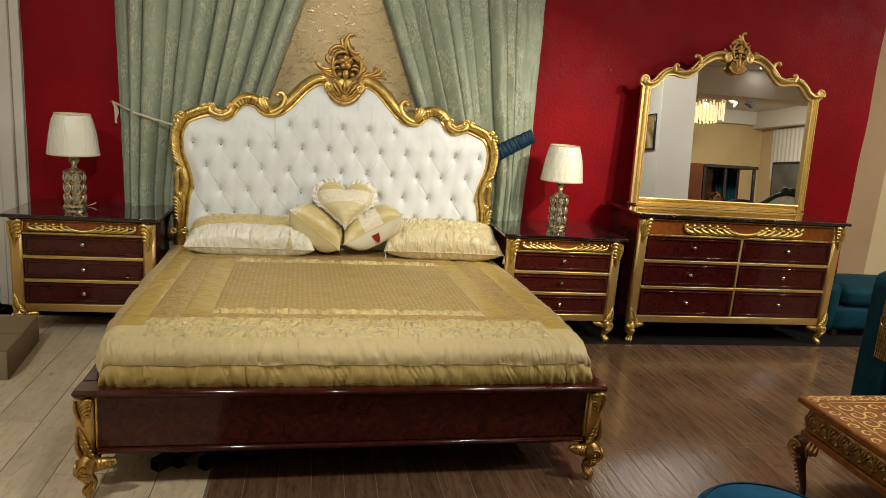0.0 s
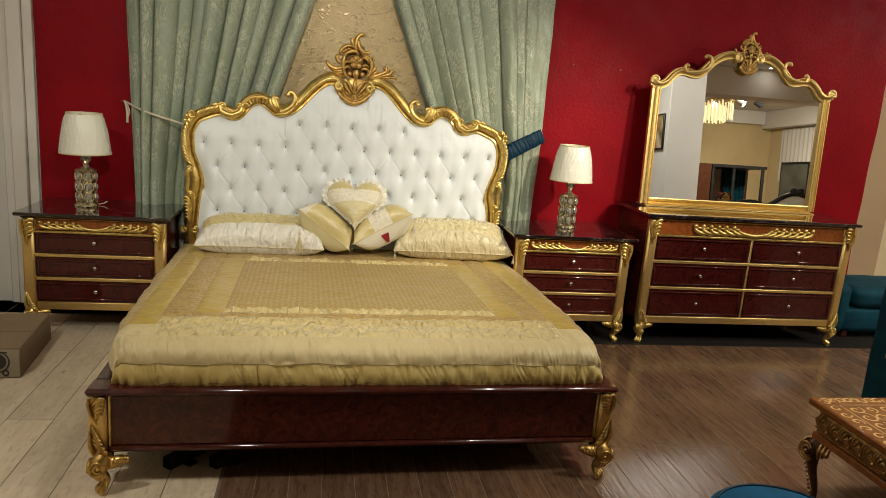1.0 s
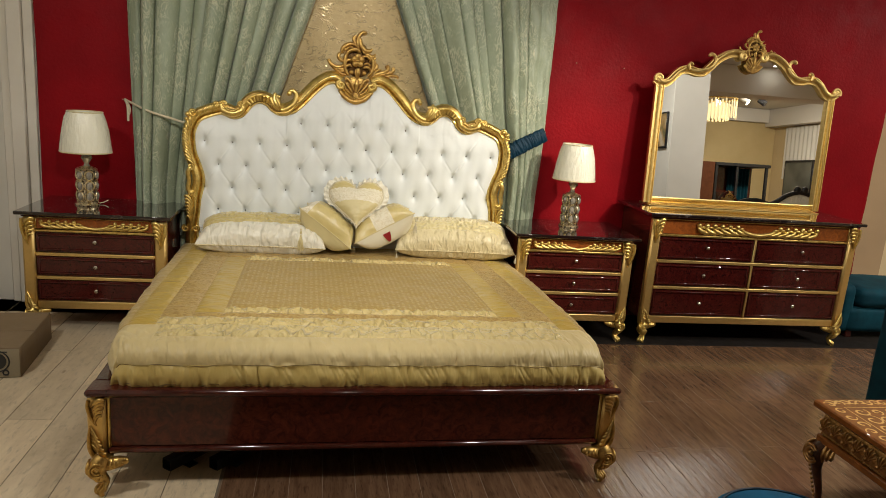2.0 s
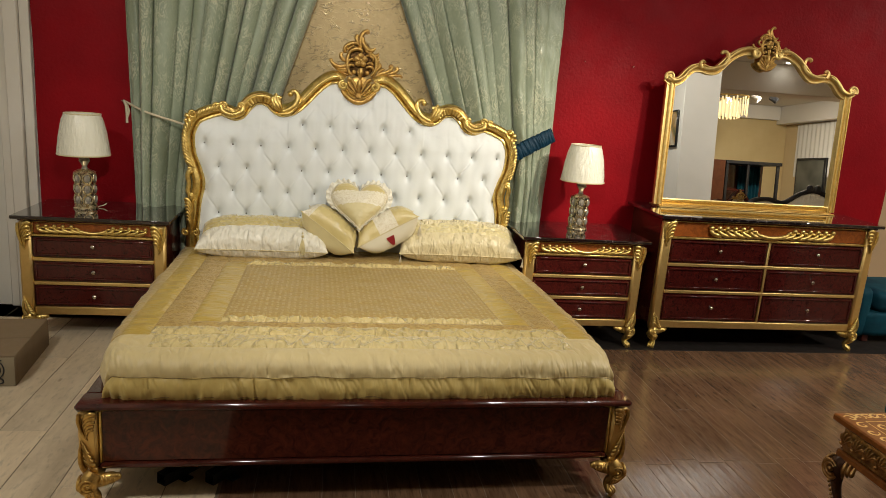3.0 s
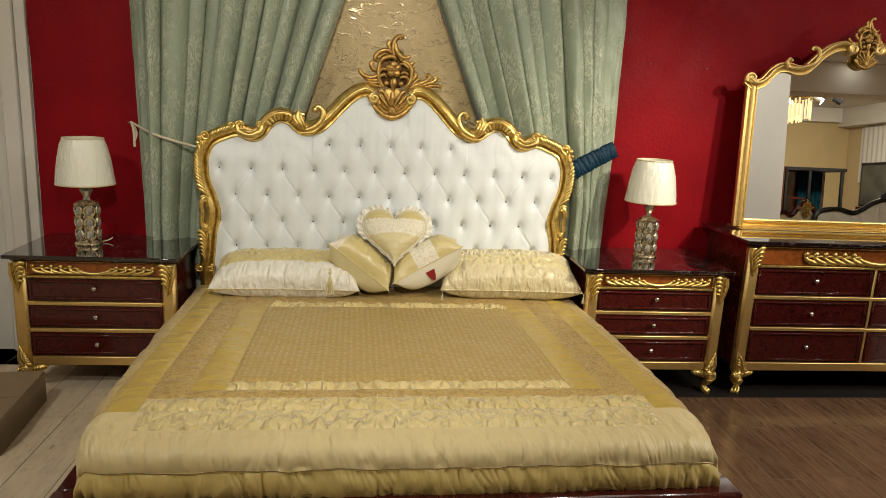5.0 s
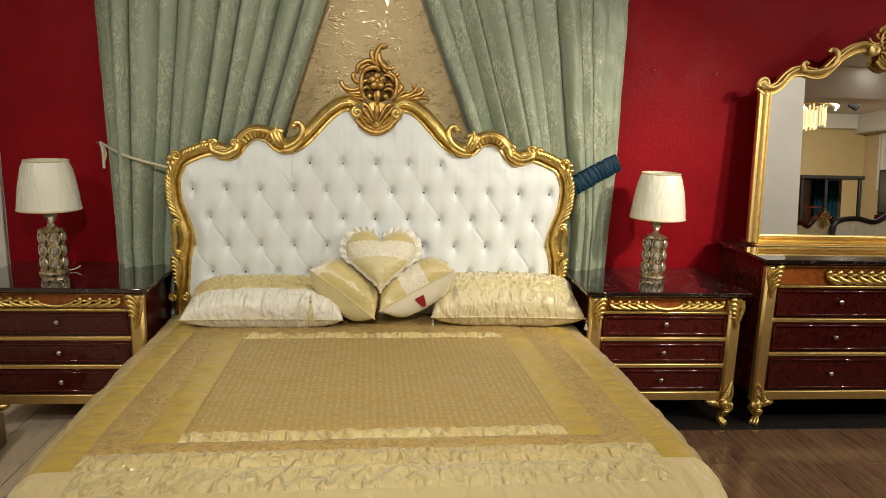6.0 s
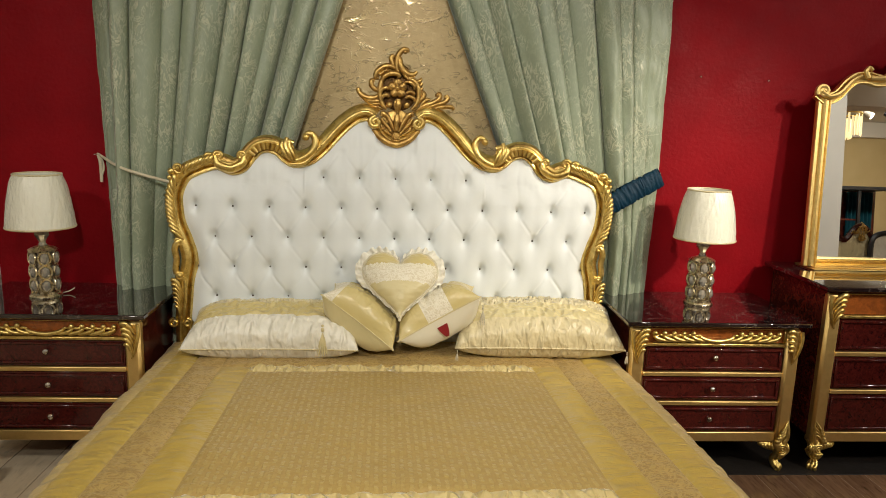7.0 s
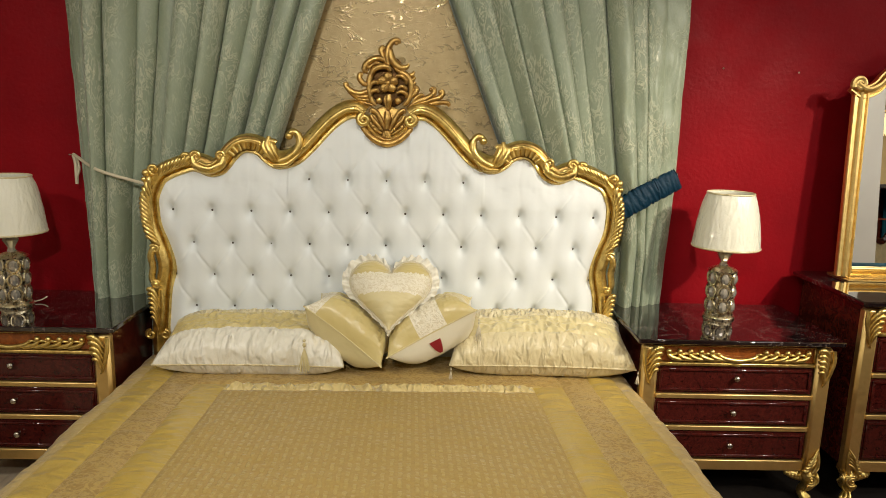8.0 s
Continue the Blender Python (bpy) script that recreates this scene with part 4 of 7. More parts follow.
def cabriole(h, d, spread=1.0, r=0.028, kick=1.0):
    """A carved S-shaped leg of height h that turns out along the diagonal d."""
    g = Geo()
    dx, dy = d
    path = [(0, 0, h), (dx * 0.014, dy * 0.014, h * 0.82), (dx * 0.012, dy * 0.012, h * 0.60), (-dx * 0.004, -dy * 0.004, h * 0.36), (dx * 0.002 * kick, dy * 0.002 * kick, h * 0.16), (dx * 0.010 * kick, dy * 0.010 * kick, 0.012)]
    g.tube(smooth_path(path, 5), [r * 1.15, r * 1.25, r * 0.88, r * 0.52, r * 0.46, r * 0.50], 14)
    # toe: a small scroll with ribs over it
    tx, ty = dx * 0.011 * kick, dy * 0.011 * kick
    for k in (-0.6, 0.0, 0.6):
        ox, oy = -dy * k * r * 0.7, dx * k * r * 0.7
        g.tube(smooth_path([(tx * 0.1 + ox * 0.6, ty * 0.1 + oy * 0.6, h * 0.34), (tx * 0.8 + ox, ty * 0.8 + oy, h * 0.22), (tx * 1.75 + ox, ty * 1.75 + oy, h * 0.15), (tx * 1.9 + ox, ty * 1.9 + oy, h * 0.06), (tx * 1.1 + ox, ty * 1.1 + oy, 0.007)], 4), [r * 0.16, r * 0.30, r * 0.34, r * 0.30, r * 0.24], 8)
    # knee: a C-scroll on each face with nested ribs, and a fluted ear on each inner side
    for fx, fy, sx, sy in ((0, dy, dx, 0), (dx, 0, 0, dy)):
        c = (fx * r * 1.28 + dx * 0.012, fy * r * 1.28 + dy * 0.012, h * 0.80)
        for q, rad in ((1.0, 0.20), (0.58, 0.17)):
            pts = []
            for i in range(13):
                a = 2.2 - 4.6 * i / 12
                pts.append((c[0] + sx * math.cos(a) * r * q, c[1] + sy * math.cos(a) * r * q, c[2] + math.sin(a) * r * q * 0.95))
            g.tube(pts, [r * rad * 0.6, r * rad * 1.2, r * rad * 0.9], 8)
        g.ball((c[0], c[1], c[2]), r * 0.26, 8, 6)
        for i in range(3):
            o = (0.5 - i * 0.55) * r
            g.tube(smooth_path([(c[0] + sx * o, c[1] + sy * o, h * 0.66), (fx * r * 1.02 + dx * 0.008 + sx * o * 0.6, fy * r * 1.02 + dy * 0.008 + sy * o * 0.6, h * 0.50), (fx * r * 0.62 + sx * o * 0.25, fy * r * 0.62 + sy * o * 0.25, h * 0.36)], 4), [r * 0.24, r * 0.2, r * 0.06], 8)
    for ex, ey, fx, fy in ((-dx, 0, 0, dy), (0, -dy, dx, 0)):
        end = 0.026 + 0.040 * spread
        horn = [(ex * 0.004, ey * 0.004, h * 0.80), (ex * end * 0.42, ey * end * 0.42, h * 0.84), (ex * end * 0.76, ey * end * 0.76, h * 0.885), (ex * end, ey * end, h * 0.91)]
        g.tube(smooth_path(horn, 5), [r * 0.92, r * 0.88, r * 0.78, r * 0.52], 12)
        g.ball((ex * end, ey * end, h * 0.91), r * 0.52, 10, 7)
        for i in range(4):
            q = end * (0.34 + 0.18 * i)
            k = r * (0.98 - 0.13 * i)
            g.tube(smooth_path([(ex * (q - 0.004) + fx * k * 0.55, ey * (q - 0.004) + fy * k * 0.55, h * 0.87 + k * 0.78), (ex * (q + 0.003) + fx * k * 1.02, ey * (q + 0.003) + fy * k * 1.02, h * 0.865), (ex * (q - 0.007) + fx * k * 0.5, ey * (q - 0.007) + fy * k * 0.5, h * 0.85 - k * 0.72)], 4), [r * 0.12, r * 0.19, r * 0.10], 7)
    return g


for s in (1, -1):
    post = part("corner_post", bed_post(s), GOLD_FLAT, bed, "gilded corner post with carved leaves")
    part("upper_leaf", plume(Geo(), s * (W - 0.018), 0.350, 0.100, 0.026, -s, FOOT - 0.004, 5), GOLD_WORN, post)
    part("lower_leaf", husk(Geo(), s * (W - 0.018), 0.134, 0.110, 0.027, -s, FOOT - 0.004), GOLD_WORN, post)
    leg = part("leg", cabriole(0.140, (s, -1), 1.15, 0.026, 0.7), GOLD_WORN, bed, "gilded cabriole leg")
    leg.location = (s * (W - 0.046), FOOT - 0.030, 0)
    hind = part("leg", Geo().box(-0.03, 0.03, -0.03, 0.03, 0, 0.30, 0.006), MAHOGANY, bed)
    hind.location = (s * 0.93, -0.03, 0)
part("slat_base", Geo().box(-W + 0.05, W - 0.05, FOOT + 0.06, -0.02, 0.20, 0.235, 0.004), BLACK, bed)
for x in (-0.716, -0.543):
    brace = thing("metal_support", "loose black square steel tube on the floor under the bed", "steel tube", "steel tubes under the bed", at=pose(x, -2.00, 0.0, 0, 0, -38))
    tube = Geo()
    for y0, y1, z0, z1 in ((-0.022, 0.022, 0.0, 0.003), (-0.022, 0.022, 0.041, 0.044), (-0.022, -0.019, 0.003, 0.041), (0.019, 0.022, 0.003, 0.041)):
        tube.box(y0, y1, 0.0, 0.62, z0, z1, 0.0008)
    part("tube", tube, BLACK, brace)
    part("bracket", Geo().box(0.0225, 0.060, 0.06, 0.10, 0.0, 0.006, 0.001).box(0.0225, 0.0285, 0.06, 0.10, 0.006, 0.036, 0.001), BLACK, brace)

# ---------------------------------------------------------------- bedding
YF = -1.905


def top_height(y):
    return 0.480 + 0.055 * min(1.0, max(0.0, (-0.30 - y) / 1.2))


def roll(d, r, drop):
    """Across and down for a length d run past the start of a rounded edge of radius r."""
    q = r * math.pi / 2
    if d <= 0:
        return d, 0.0
    if d < q:
        return r * math.sin(d / r), r * (1 - math.cos(d / r))
    return r + 0.012 * math.sin(min(1.0, (d - q) / drop) * math.pi), r + (d - q)


EDGE_R = 0.065


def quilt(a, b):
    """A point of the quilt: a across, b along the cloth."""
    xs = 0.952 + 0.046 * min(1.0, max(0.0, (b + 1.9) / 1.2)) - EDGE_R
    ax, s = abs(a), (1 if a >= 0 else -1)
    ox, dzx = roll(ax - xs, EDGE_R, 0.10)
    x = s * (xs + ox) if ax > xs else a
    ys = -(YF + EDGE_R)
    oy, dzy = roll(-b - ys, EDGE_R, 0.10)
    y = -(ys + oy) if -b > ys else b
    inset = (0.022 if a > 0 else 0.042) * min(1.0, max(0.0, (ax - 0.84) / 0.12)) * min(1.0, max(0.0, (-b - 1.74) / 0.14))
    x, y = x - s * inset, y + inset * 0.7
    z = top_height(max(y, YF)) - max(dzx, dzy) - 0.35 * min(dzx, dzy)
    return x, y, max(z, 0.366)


def crease(t, o, freq, seed, sharp=7.5, often=0.65):
    """0 to 1 in thin lines that wander across t while o runs along them."""
    n = noise.noise((t * freq + 0.7 * noise.noise((t * 5, o * 9, seed + 1)), o * 4.0, seed))
    gate = max(0.0, min(1.0, often + 1.6 * noise.noise((t * freq * 0.37, o * 9.0, seed + 20))))
    return math.exp(-(n * sharp) ** 2) * gate


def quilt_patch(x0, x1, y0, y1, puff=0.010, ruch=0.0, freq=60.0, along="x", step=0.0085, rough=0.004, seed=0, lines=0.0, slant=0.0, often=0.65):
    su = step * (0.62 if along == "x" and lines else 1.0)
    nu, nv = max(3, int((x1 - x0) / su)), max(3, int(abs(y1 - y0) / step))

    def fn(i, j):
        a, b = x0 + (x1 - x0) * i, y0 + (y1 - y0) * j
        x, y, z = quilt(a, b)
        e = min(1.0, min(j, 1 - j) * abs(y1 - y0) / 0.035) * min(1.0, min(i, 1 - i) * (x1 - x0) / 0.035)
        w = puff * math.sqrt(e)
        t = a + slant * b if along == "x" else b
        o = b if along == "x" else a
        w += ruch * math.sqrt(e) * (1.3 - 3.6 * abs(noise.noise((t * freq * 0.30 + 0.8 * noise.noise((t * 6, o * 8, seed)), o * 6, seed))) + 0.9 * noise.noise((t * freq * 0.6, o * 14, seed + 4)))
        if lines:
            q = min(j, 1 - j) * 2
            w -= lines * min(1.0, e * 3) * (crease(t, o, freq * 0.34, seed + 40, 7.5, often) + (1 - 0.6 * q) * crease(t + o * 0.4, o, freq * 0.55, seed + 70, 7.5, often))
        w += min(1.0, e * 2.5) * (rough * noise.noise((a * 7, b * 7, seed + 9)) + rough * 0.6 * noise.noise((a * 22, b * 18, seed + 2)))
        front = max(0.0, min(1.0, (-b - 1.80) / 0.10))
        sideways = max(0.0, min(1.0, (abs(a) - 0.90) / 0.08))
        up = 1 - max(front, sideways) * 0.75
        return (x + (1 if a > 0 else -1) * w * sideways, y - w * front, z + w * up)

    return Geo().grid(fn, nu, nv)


quilt_thing = thing("bed_quilt", "gold and cream satin quilt with lace bands tucked into the frame", "quilt", at=BED)
SIDE = 1.14
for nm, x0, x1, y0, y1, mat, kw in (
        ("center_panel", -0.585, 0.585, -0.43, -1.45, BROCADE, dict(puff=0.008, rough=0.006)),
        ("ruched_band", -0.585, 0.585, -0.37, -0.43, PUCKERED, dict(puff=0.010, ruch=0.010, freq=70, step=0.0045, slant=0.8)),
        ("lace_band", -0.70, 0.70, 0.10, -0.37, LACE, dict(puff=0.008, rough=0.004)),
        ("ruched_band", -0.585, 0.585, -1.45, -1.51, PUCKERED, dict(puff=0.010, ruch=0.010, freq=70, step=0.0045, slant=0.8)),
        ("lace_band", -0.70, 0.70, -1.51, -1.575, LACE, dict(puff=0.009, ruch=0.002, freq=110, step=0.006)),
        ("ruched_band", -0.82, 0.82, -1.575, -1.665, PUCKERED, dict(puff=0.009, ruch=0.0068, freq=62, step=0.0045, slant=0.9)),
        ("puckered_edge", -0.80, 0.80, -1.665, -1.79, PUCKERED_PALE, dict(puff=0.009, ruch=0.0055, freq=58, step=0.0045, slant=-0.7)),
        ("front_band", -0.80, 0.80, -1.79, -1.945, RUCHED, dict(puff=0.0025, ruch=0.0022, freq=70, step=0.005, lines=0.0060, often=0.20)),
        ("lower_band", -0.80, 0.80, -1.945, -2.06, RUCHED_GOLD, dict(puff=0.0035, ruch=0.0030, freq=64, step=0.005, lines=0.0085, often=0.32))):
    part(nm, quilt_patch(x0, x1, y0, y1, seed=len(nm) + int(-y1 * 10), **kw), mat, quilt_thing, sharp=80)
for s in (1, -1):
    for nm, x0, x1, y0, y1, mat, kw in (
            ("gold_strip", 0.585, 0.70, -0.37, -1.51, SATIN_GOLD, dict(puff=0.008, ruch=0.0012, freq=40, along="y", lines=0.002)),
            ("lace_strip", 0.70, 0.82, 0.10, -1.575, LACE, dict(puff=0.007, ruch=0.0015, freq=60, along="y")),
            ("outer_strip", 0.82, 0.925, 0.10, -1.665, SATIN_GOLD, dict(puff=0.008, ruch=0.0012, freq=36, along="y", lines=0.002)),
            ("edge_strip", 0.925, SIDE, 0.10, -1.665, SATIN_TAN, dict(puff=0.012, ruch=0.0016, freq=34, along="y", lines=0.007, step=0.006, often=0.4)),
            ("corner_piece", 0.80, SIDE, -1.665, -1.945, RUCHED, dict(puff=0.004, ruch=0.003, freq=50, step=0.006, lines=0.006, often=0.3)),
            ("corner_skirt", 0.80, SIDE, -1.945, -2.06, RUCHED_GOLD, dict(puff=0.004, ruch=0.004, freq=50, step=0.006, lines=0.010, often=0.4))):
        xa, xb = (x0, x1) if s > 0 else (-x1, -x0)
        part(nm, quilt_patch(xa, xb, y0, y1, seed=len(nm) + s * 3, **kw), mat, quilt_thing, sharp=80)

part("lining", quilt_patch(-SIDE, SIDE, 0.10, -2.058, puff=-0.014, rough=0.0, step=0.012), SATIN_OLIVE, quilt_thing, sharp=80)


def stitched(b, wander, seed, a0, a1, dip=0.0, n=160):
    """A line of stitches sunk in the quilt that wanders a little, or dips between its ends."""
    pts = []
    for i in range(n + 1):
        a = a0 + (a1 - a0) * i / n
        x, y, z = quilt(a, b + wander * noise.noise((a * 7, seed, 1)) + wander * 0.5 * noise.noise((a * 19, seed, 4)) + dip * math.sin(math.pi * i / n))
        pts.append((x, y - 0.0035, z + 0.001))
    return Geo().tube(pts, 0.0011, 5)


part("seam_stitching", stitched(-1.945, 0.008, 3, -0.99, 0.99), THREAD, quilt_thing, "sunken seam in brown thread")
for i in range(13):
    part("hem_scallop", stitched(-2.035, 0.003, i, -0.93 + i * 0.143, -0.793 + i * 0.143, 0.022, 12), THREAD, quilt_thing, "scalloped stitching in brown thread")


def pillow_point(u, v, w, h, t, side, pinch=0.06, full=0.42):
    """A stuffed cushion: u, v in -1..1; corners drawn out, sides drawn in."""
    x = u * w * (1 - pinch * (1 - v * v) * abs(u) ** 3 * 0.9)
    y = v * h * (1 - pinch * (1 - u * u) * abs(v) ** 3 * 0.9)
    k = max(0.0, (1 - abs(u) ** 3.0)) * max(0.0, (1 - abs(v) ** 3.0))
    return x, y, side * t * k ** full * (1.0 if side > 0 else 0.80)


def pillow_band(w, h, t, u0, u1, v0, v1, side, ruch=0.0, seed=0, n=(40, 30), crumple=1.0, pinch=0.06, full=0.42):
    def fn(i, j):
        u, v = u0 + (u1 - u0) * i, v0 + (v1 - v0) * j
        x, y, z = pillow_point(u, v, w, h, t, side, pinch, full)
        k = max(0.0, (1 - abs(u) ** 4)) * max(0.0, (1 - abs(v) ** 4))
        e = min(1.0, min(j, 1 - j) * 7)
        fu, fv = (36, 13) if ruch > 0.005 else (15, 2.5)
        z += side * k * (crumple * (0.009 * noise.noise((u * 4, v * 3, w * 9)) + 0.007 * noise.noise((u * 11, v * 6, w * 5)) + 0.004 * noise.noise((u * 26, v * 9, w * 7))) + e * ruch * (1.4 - 4 * abs(noise.noise((u * fu, v * fv, seed)))) - e * min(0.006, ruch * 1.5) * (crease(u * w, v * h * 0.6, 22, seed + 5, 4.5) + 0.4 * crease(u * w + v * h * 0.3, v * h * 0.6, 38, seed + 8, 4.5)))
        return x, y, z - side * 0.003 * (1 - e)
    return Geo().grid(fn, *n)


def cord_line(w, h, pinch=0.06, n=40):
    pts = []
    for k in range(n):
        s = k / n
        pts.append((-1 + 2 * s, -1))
    for k in range(n):
        pts.append((1, -1 + 2 * k / n))
    for k in range(n):
        pts.append((1 - 2 * k / n, 1))
    for k in range(n + 1):
        pts.append((-1, 1 - 2 * k / n))
    return [pillow_point(u, v, w, h, 0, 1, pinch) for u, v in pts]


def tassel(owner, place, size=0.05, thread=CORD, label="cream thread tassel"):
    """A thread tassel that hangs straight down from a place in the room, as a part of its cushion."""
    g = Geo().ball((0, 0, 0), size * 0.05, 8, 6).ball((0, 0, -size * 0.14), size * 0.06, 8, 6, (1, 1, 1.4))
    for i in range(17):
        a = 2 * math.pi * i / 17
        w = 0.09 + 0.05 * (i % 3)
        g.tube([(0, 0, -size * 0.25), (size * 0.08 * math.cos(a), size * 0.08 * math.sin(a), -size * 0.5), (size * w * math.cos(a), size * w * math.sin(a), -size * (0.95 + 0.05 * (i % 2)))], [size * 0.020, size * 0.018, size * 0.012], 5)
    ob = part("tassel", g, thread, owner, label)
    ob.matrix_basis = owner.matrix_basis.inverted() @ pose(*place)
    return ob


def bed_pillow(label, m, w, h, t, bands, under):
    """A sleeping pillow with cross bands of cloth on its upper side."""
    p = thing("bed_pillow", label, "pillow", "pillows at the headboard", m)
    v = -1.0
    for k, (v1, mat, ruch) in enumerate(bands):
        part("top_band", pillow_band(w, h, t, -1, 1, v, v1, 1, ruch, k * 3.7 + w * 10, (170, 26)), mat, p, sharp=80)
        v = v1
    part("underside", pillow_band(w, h, t, -1, 1, -1, 1, -1, 0.002, 3, (80, 40)), under, p, sharp=80)
    part("cord", Geo().tube(cord_line(w, h), 0.0032, 6), SATIN_CREAM, p)
    return p


bed_pillow("ivory and gold satin pillow with a lace band", pose(-0.512, -0.332, 0.571, 13, 0, 1), 0.368, 0.164, 0.112,
           ((-0.30, SATIN_WHITE, 0.004), (0.06, SATIN_HONEY, 0.003), (0.50, SATIN_HONEY, 0.003), (1.0, PILLOW_TUCKS, 0.006)), SATIN_WHITE)
pr = bed_pillow("cream satin pillow with lace and ruched bands", pose(0.642, -0.312, 0.586, 15, 0, -1), 0.368, 0.166, 0.116,
                ((-0.46, SATIN_CREAM, 0.0022), (-0.02, SATIN_PALE, 0.005), (0.24, SATIN_PALE, 0.004), (1.0, PILLOW_TUCKS, 0.006)), SATIN_CREAM)


def frame_of(centre, u, v):
    """A pose whose x axis is u and whose z axis is u x v."""
    u = Vector(u).normalized()
    w = u.cross(Vector(v)).normalized()
    v = w.cross(u)
    m = Matrix((u, v, w)).transposed().to_4x4()
    m.translation = centre
    return m


def throw_cushion(label, m, w, h, t, mats, cuts):
    p = thing("throw_cushion", label, "cushion", "small cushions on the bed", m)
    for k in range(3):
        part("face_band", pillow_band(w, h, t, cuts[k], cuts[k + 1], -1, 1, 1, 0.0016, k * 2.3, (40, 60), 0.30, 0.15, 0.60), mats[k], p, sharp=80)
    part("back_cloth", pillow_band(w, h, t * 1.4, -1, 1, -1, 1, -1, 0.001, 5, (50, 40), 0.30, 0.15, 0.60), mats[3], p, sharp=80)
    part("cord", Geo().tube(cord_line(w, h, 0.15), 0.003, 6), SATIN_PALE, p)
    return p


cl = throw_cushion("gold satin square cushion leaning on its corner", frame_of((-0.128, -0.362, 0.652), (0.80, -0.15, -0.58), (0.12, 0.97, 0.02)), 0.192, 0.112, 0.100, (LACE_CREAM, SATIN_HONEY, SATIN_HONEY, SATIN_PALE), (-1, -0.72, 0.2, 1))
cr = throw_cushion("gold satin square cushion with a lace band and red label", frame_of((0.195, -0.362, 0.668), (0.85, 0.05, 0.48), (-0.12, 0.97, -0.10)), 0.200, 0.116, 0.102, (SATIN_HONEY, LACE_CREAM, SATIN_HONEY, SATIN_IVORY), (-1, -0.25, 0.35, 1))


def label_patch(i, j):
    """A folded cloth corner that lies on the underside of the cushion."""
    x, y, z = pillow_point(-0.02 + 0.24 * (i - 0.5) * (1 - 0.75 * j), -0.965 + 0.26 * j, 0.200, 0.116, 0.102 * 1.4, -1, 0.15, 0.60)
    return x, y - 0.003, z - 0.004


part("label", Geo().grid(label_patch, 8, 6), RED_LABEL, cr, "small red cloth label")


tassel(cl, (-0.285, -0.530, 0.655), 0.125, SATIN_PALE, "pale gold thread tassel")
tassel(cr, (0.378, -0.500, 0.742), 0.085)
tassel(pr, (1.006, -0.505, 0.545), 0.050)
tassel(pr, (0.276, -0.500, 0.545), 0.045)


def heart_outline(a):
    x = 16 * math.sin(a) ** 3
    y = 13 * math.cos(a) - 5 * math.cos(2 * a) - 2 * math.cos(3 * a) - math.cos(4 * a)
    return x / 16.5, (y + 2.5) / 14.9 - 0.06


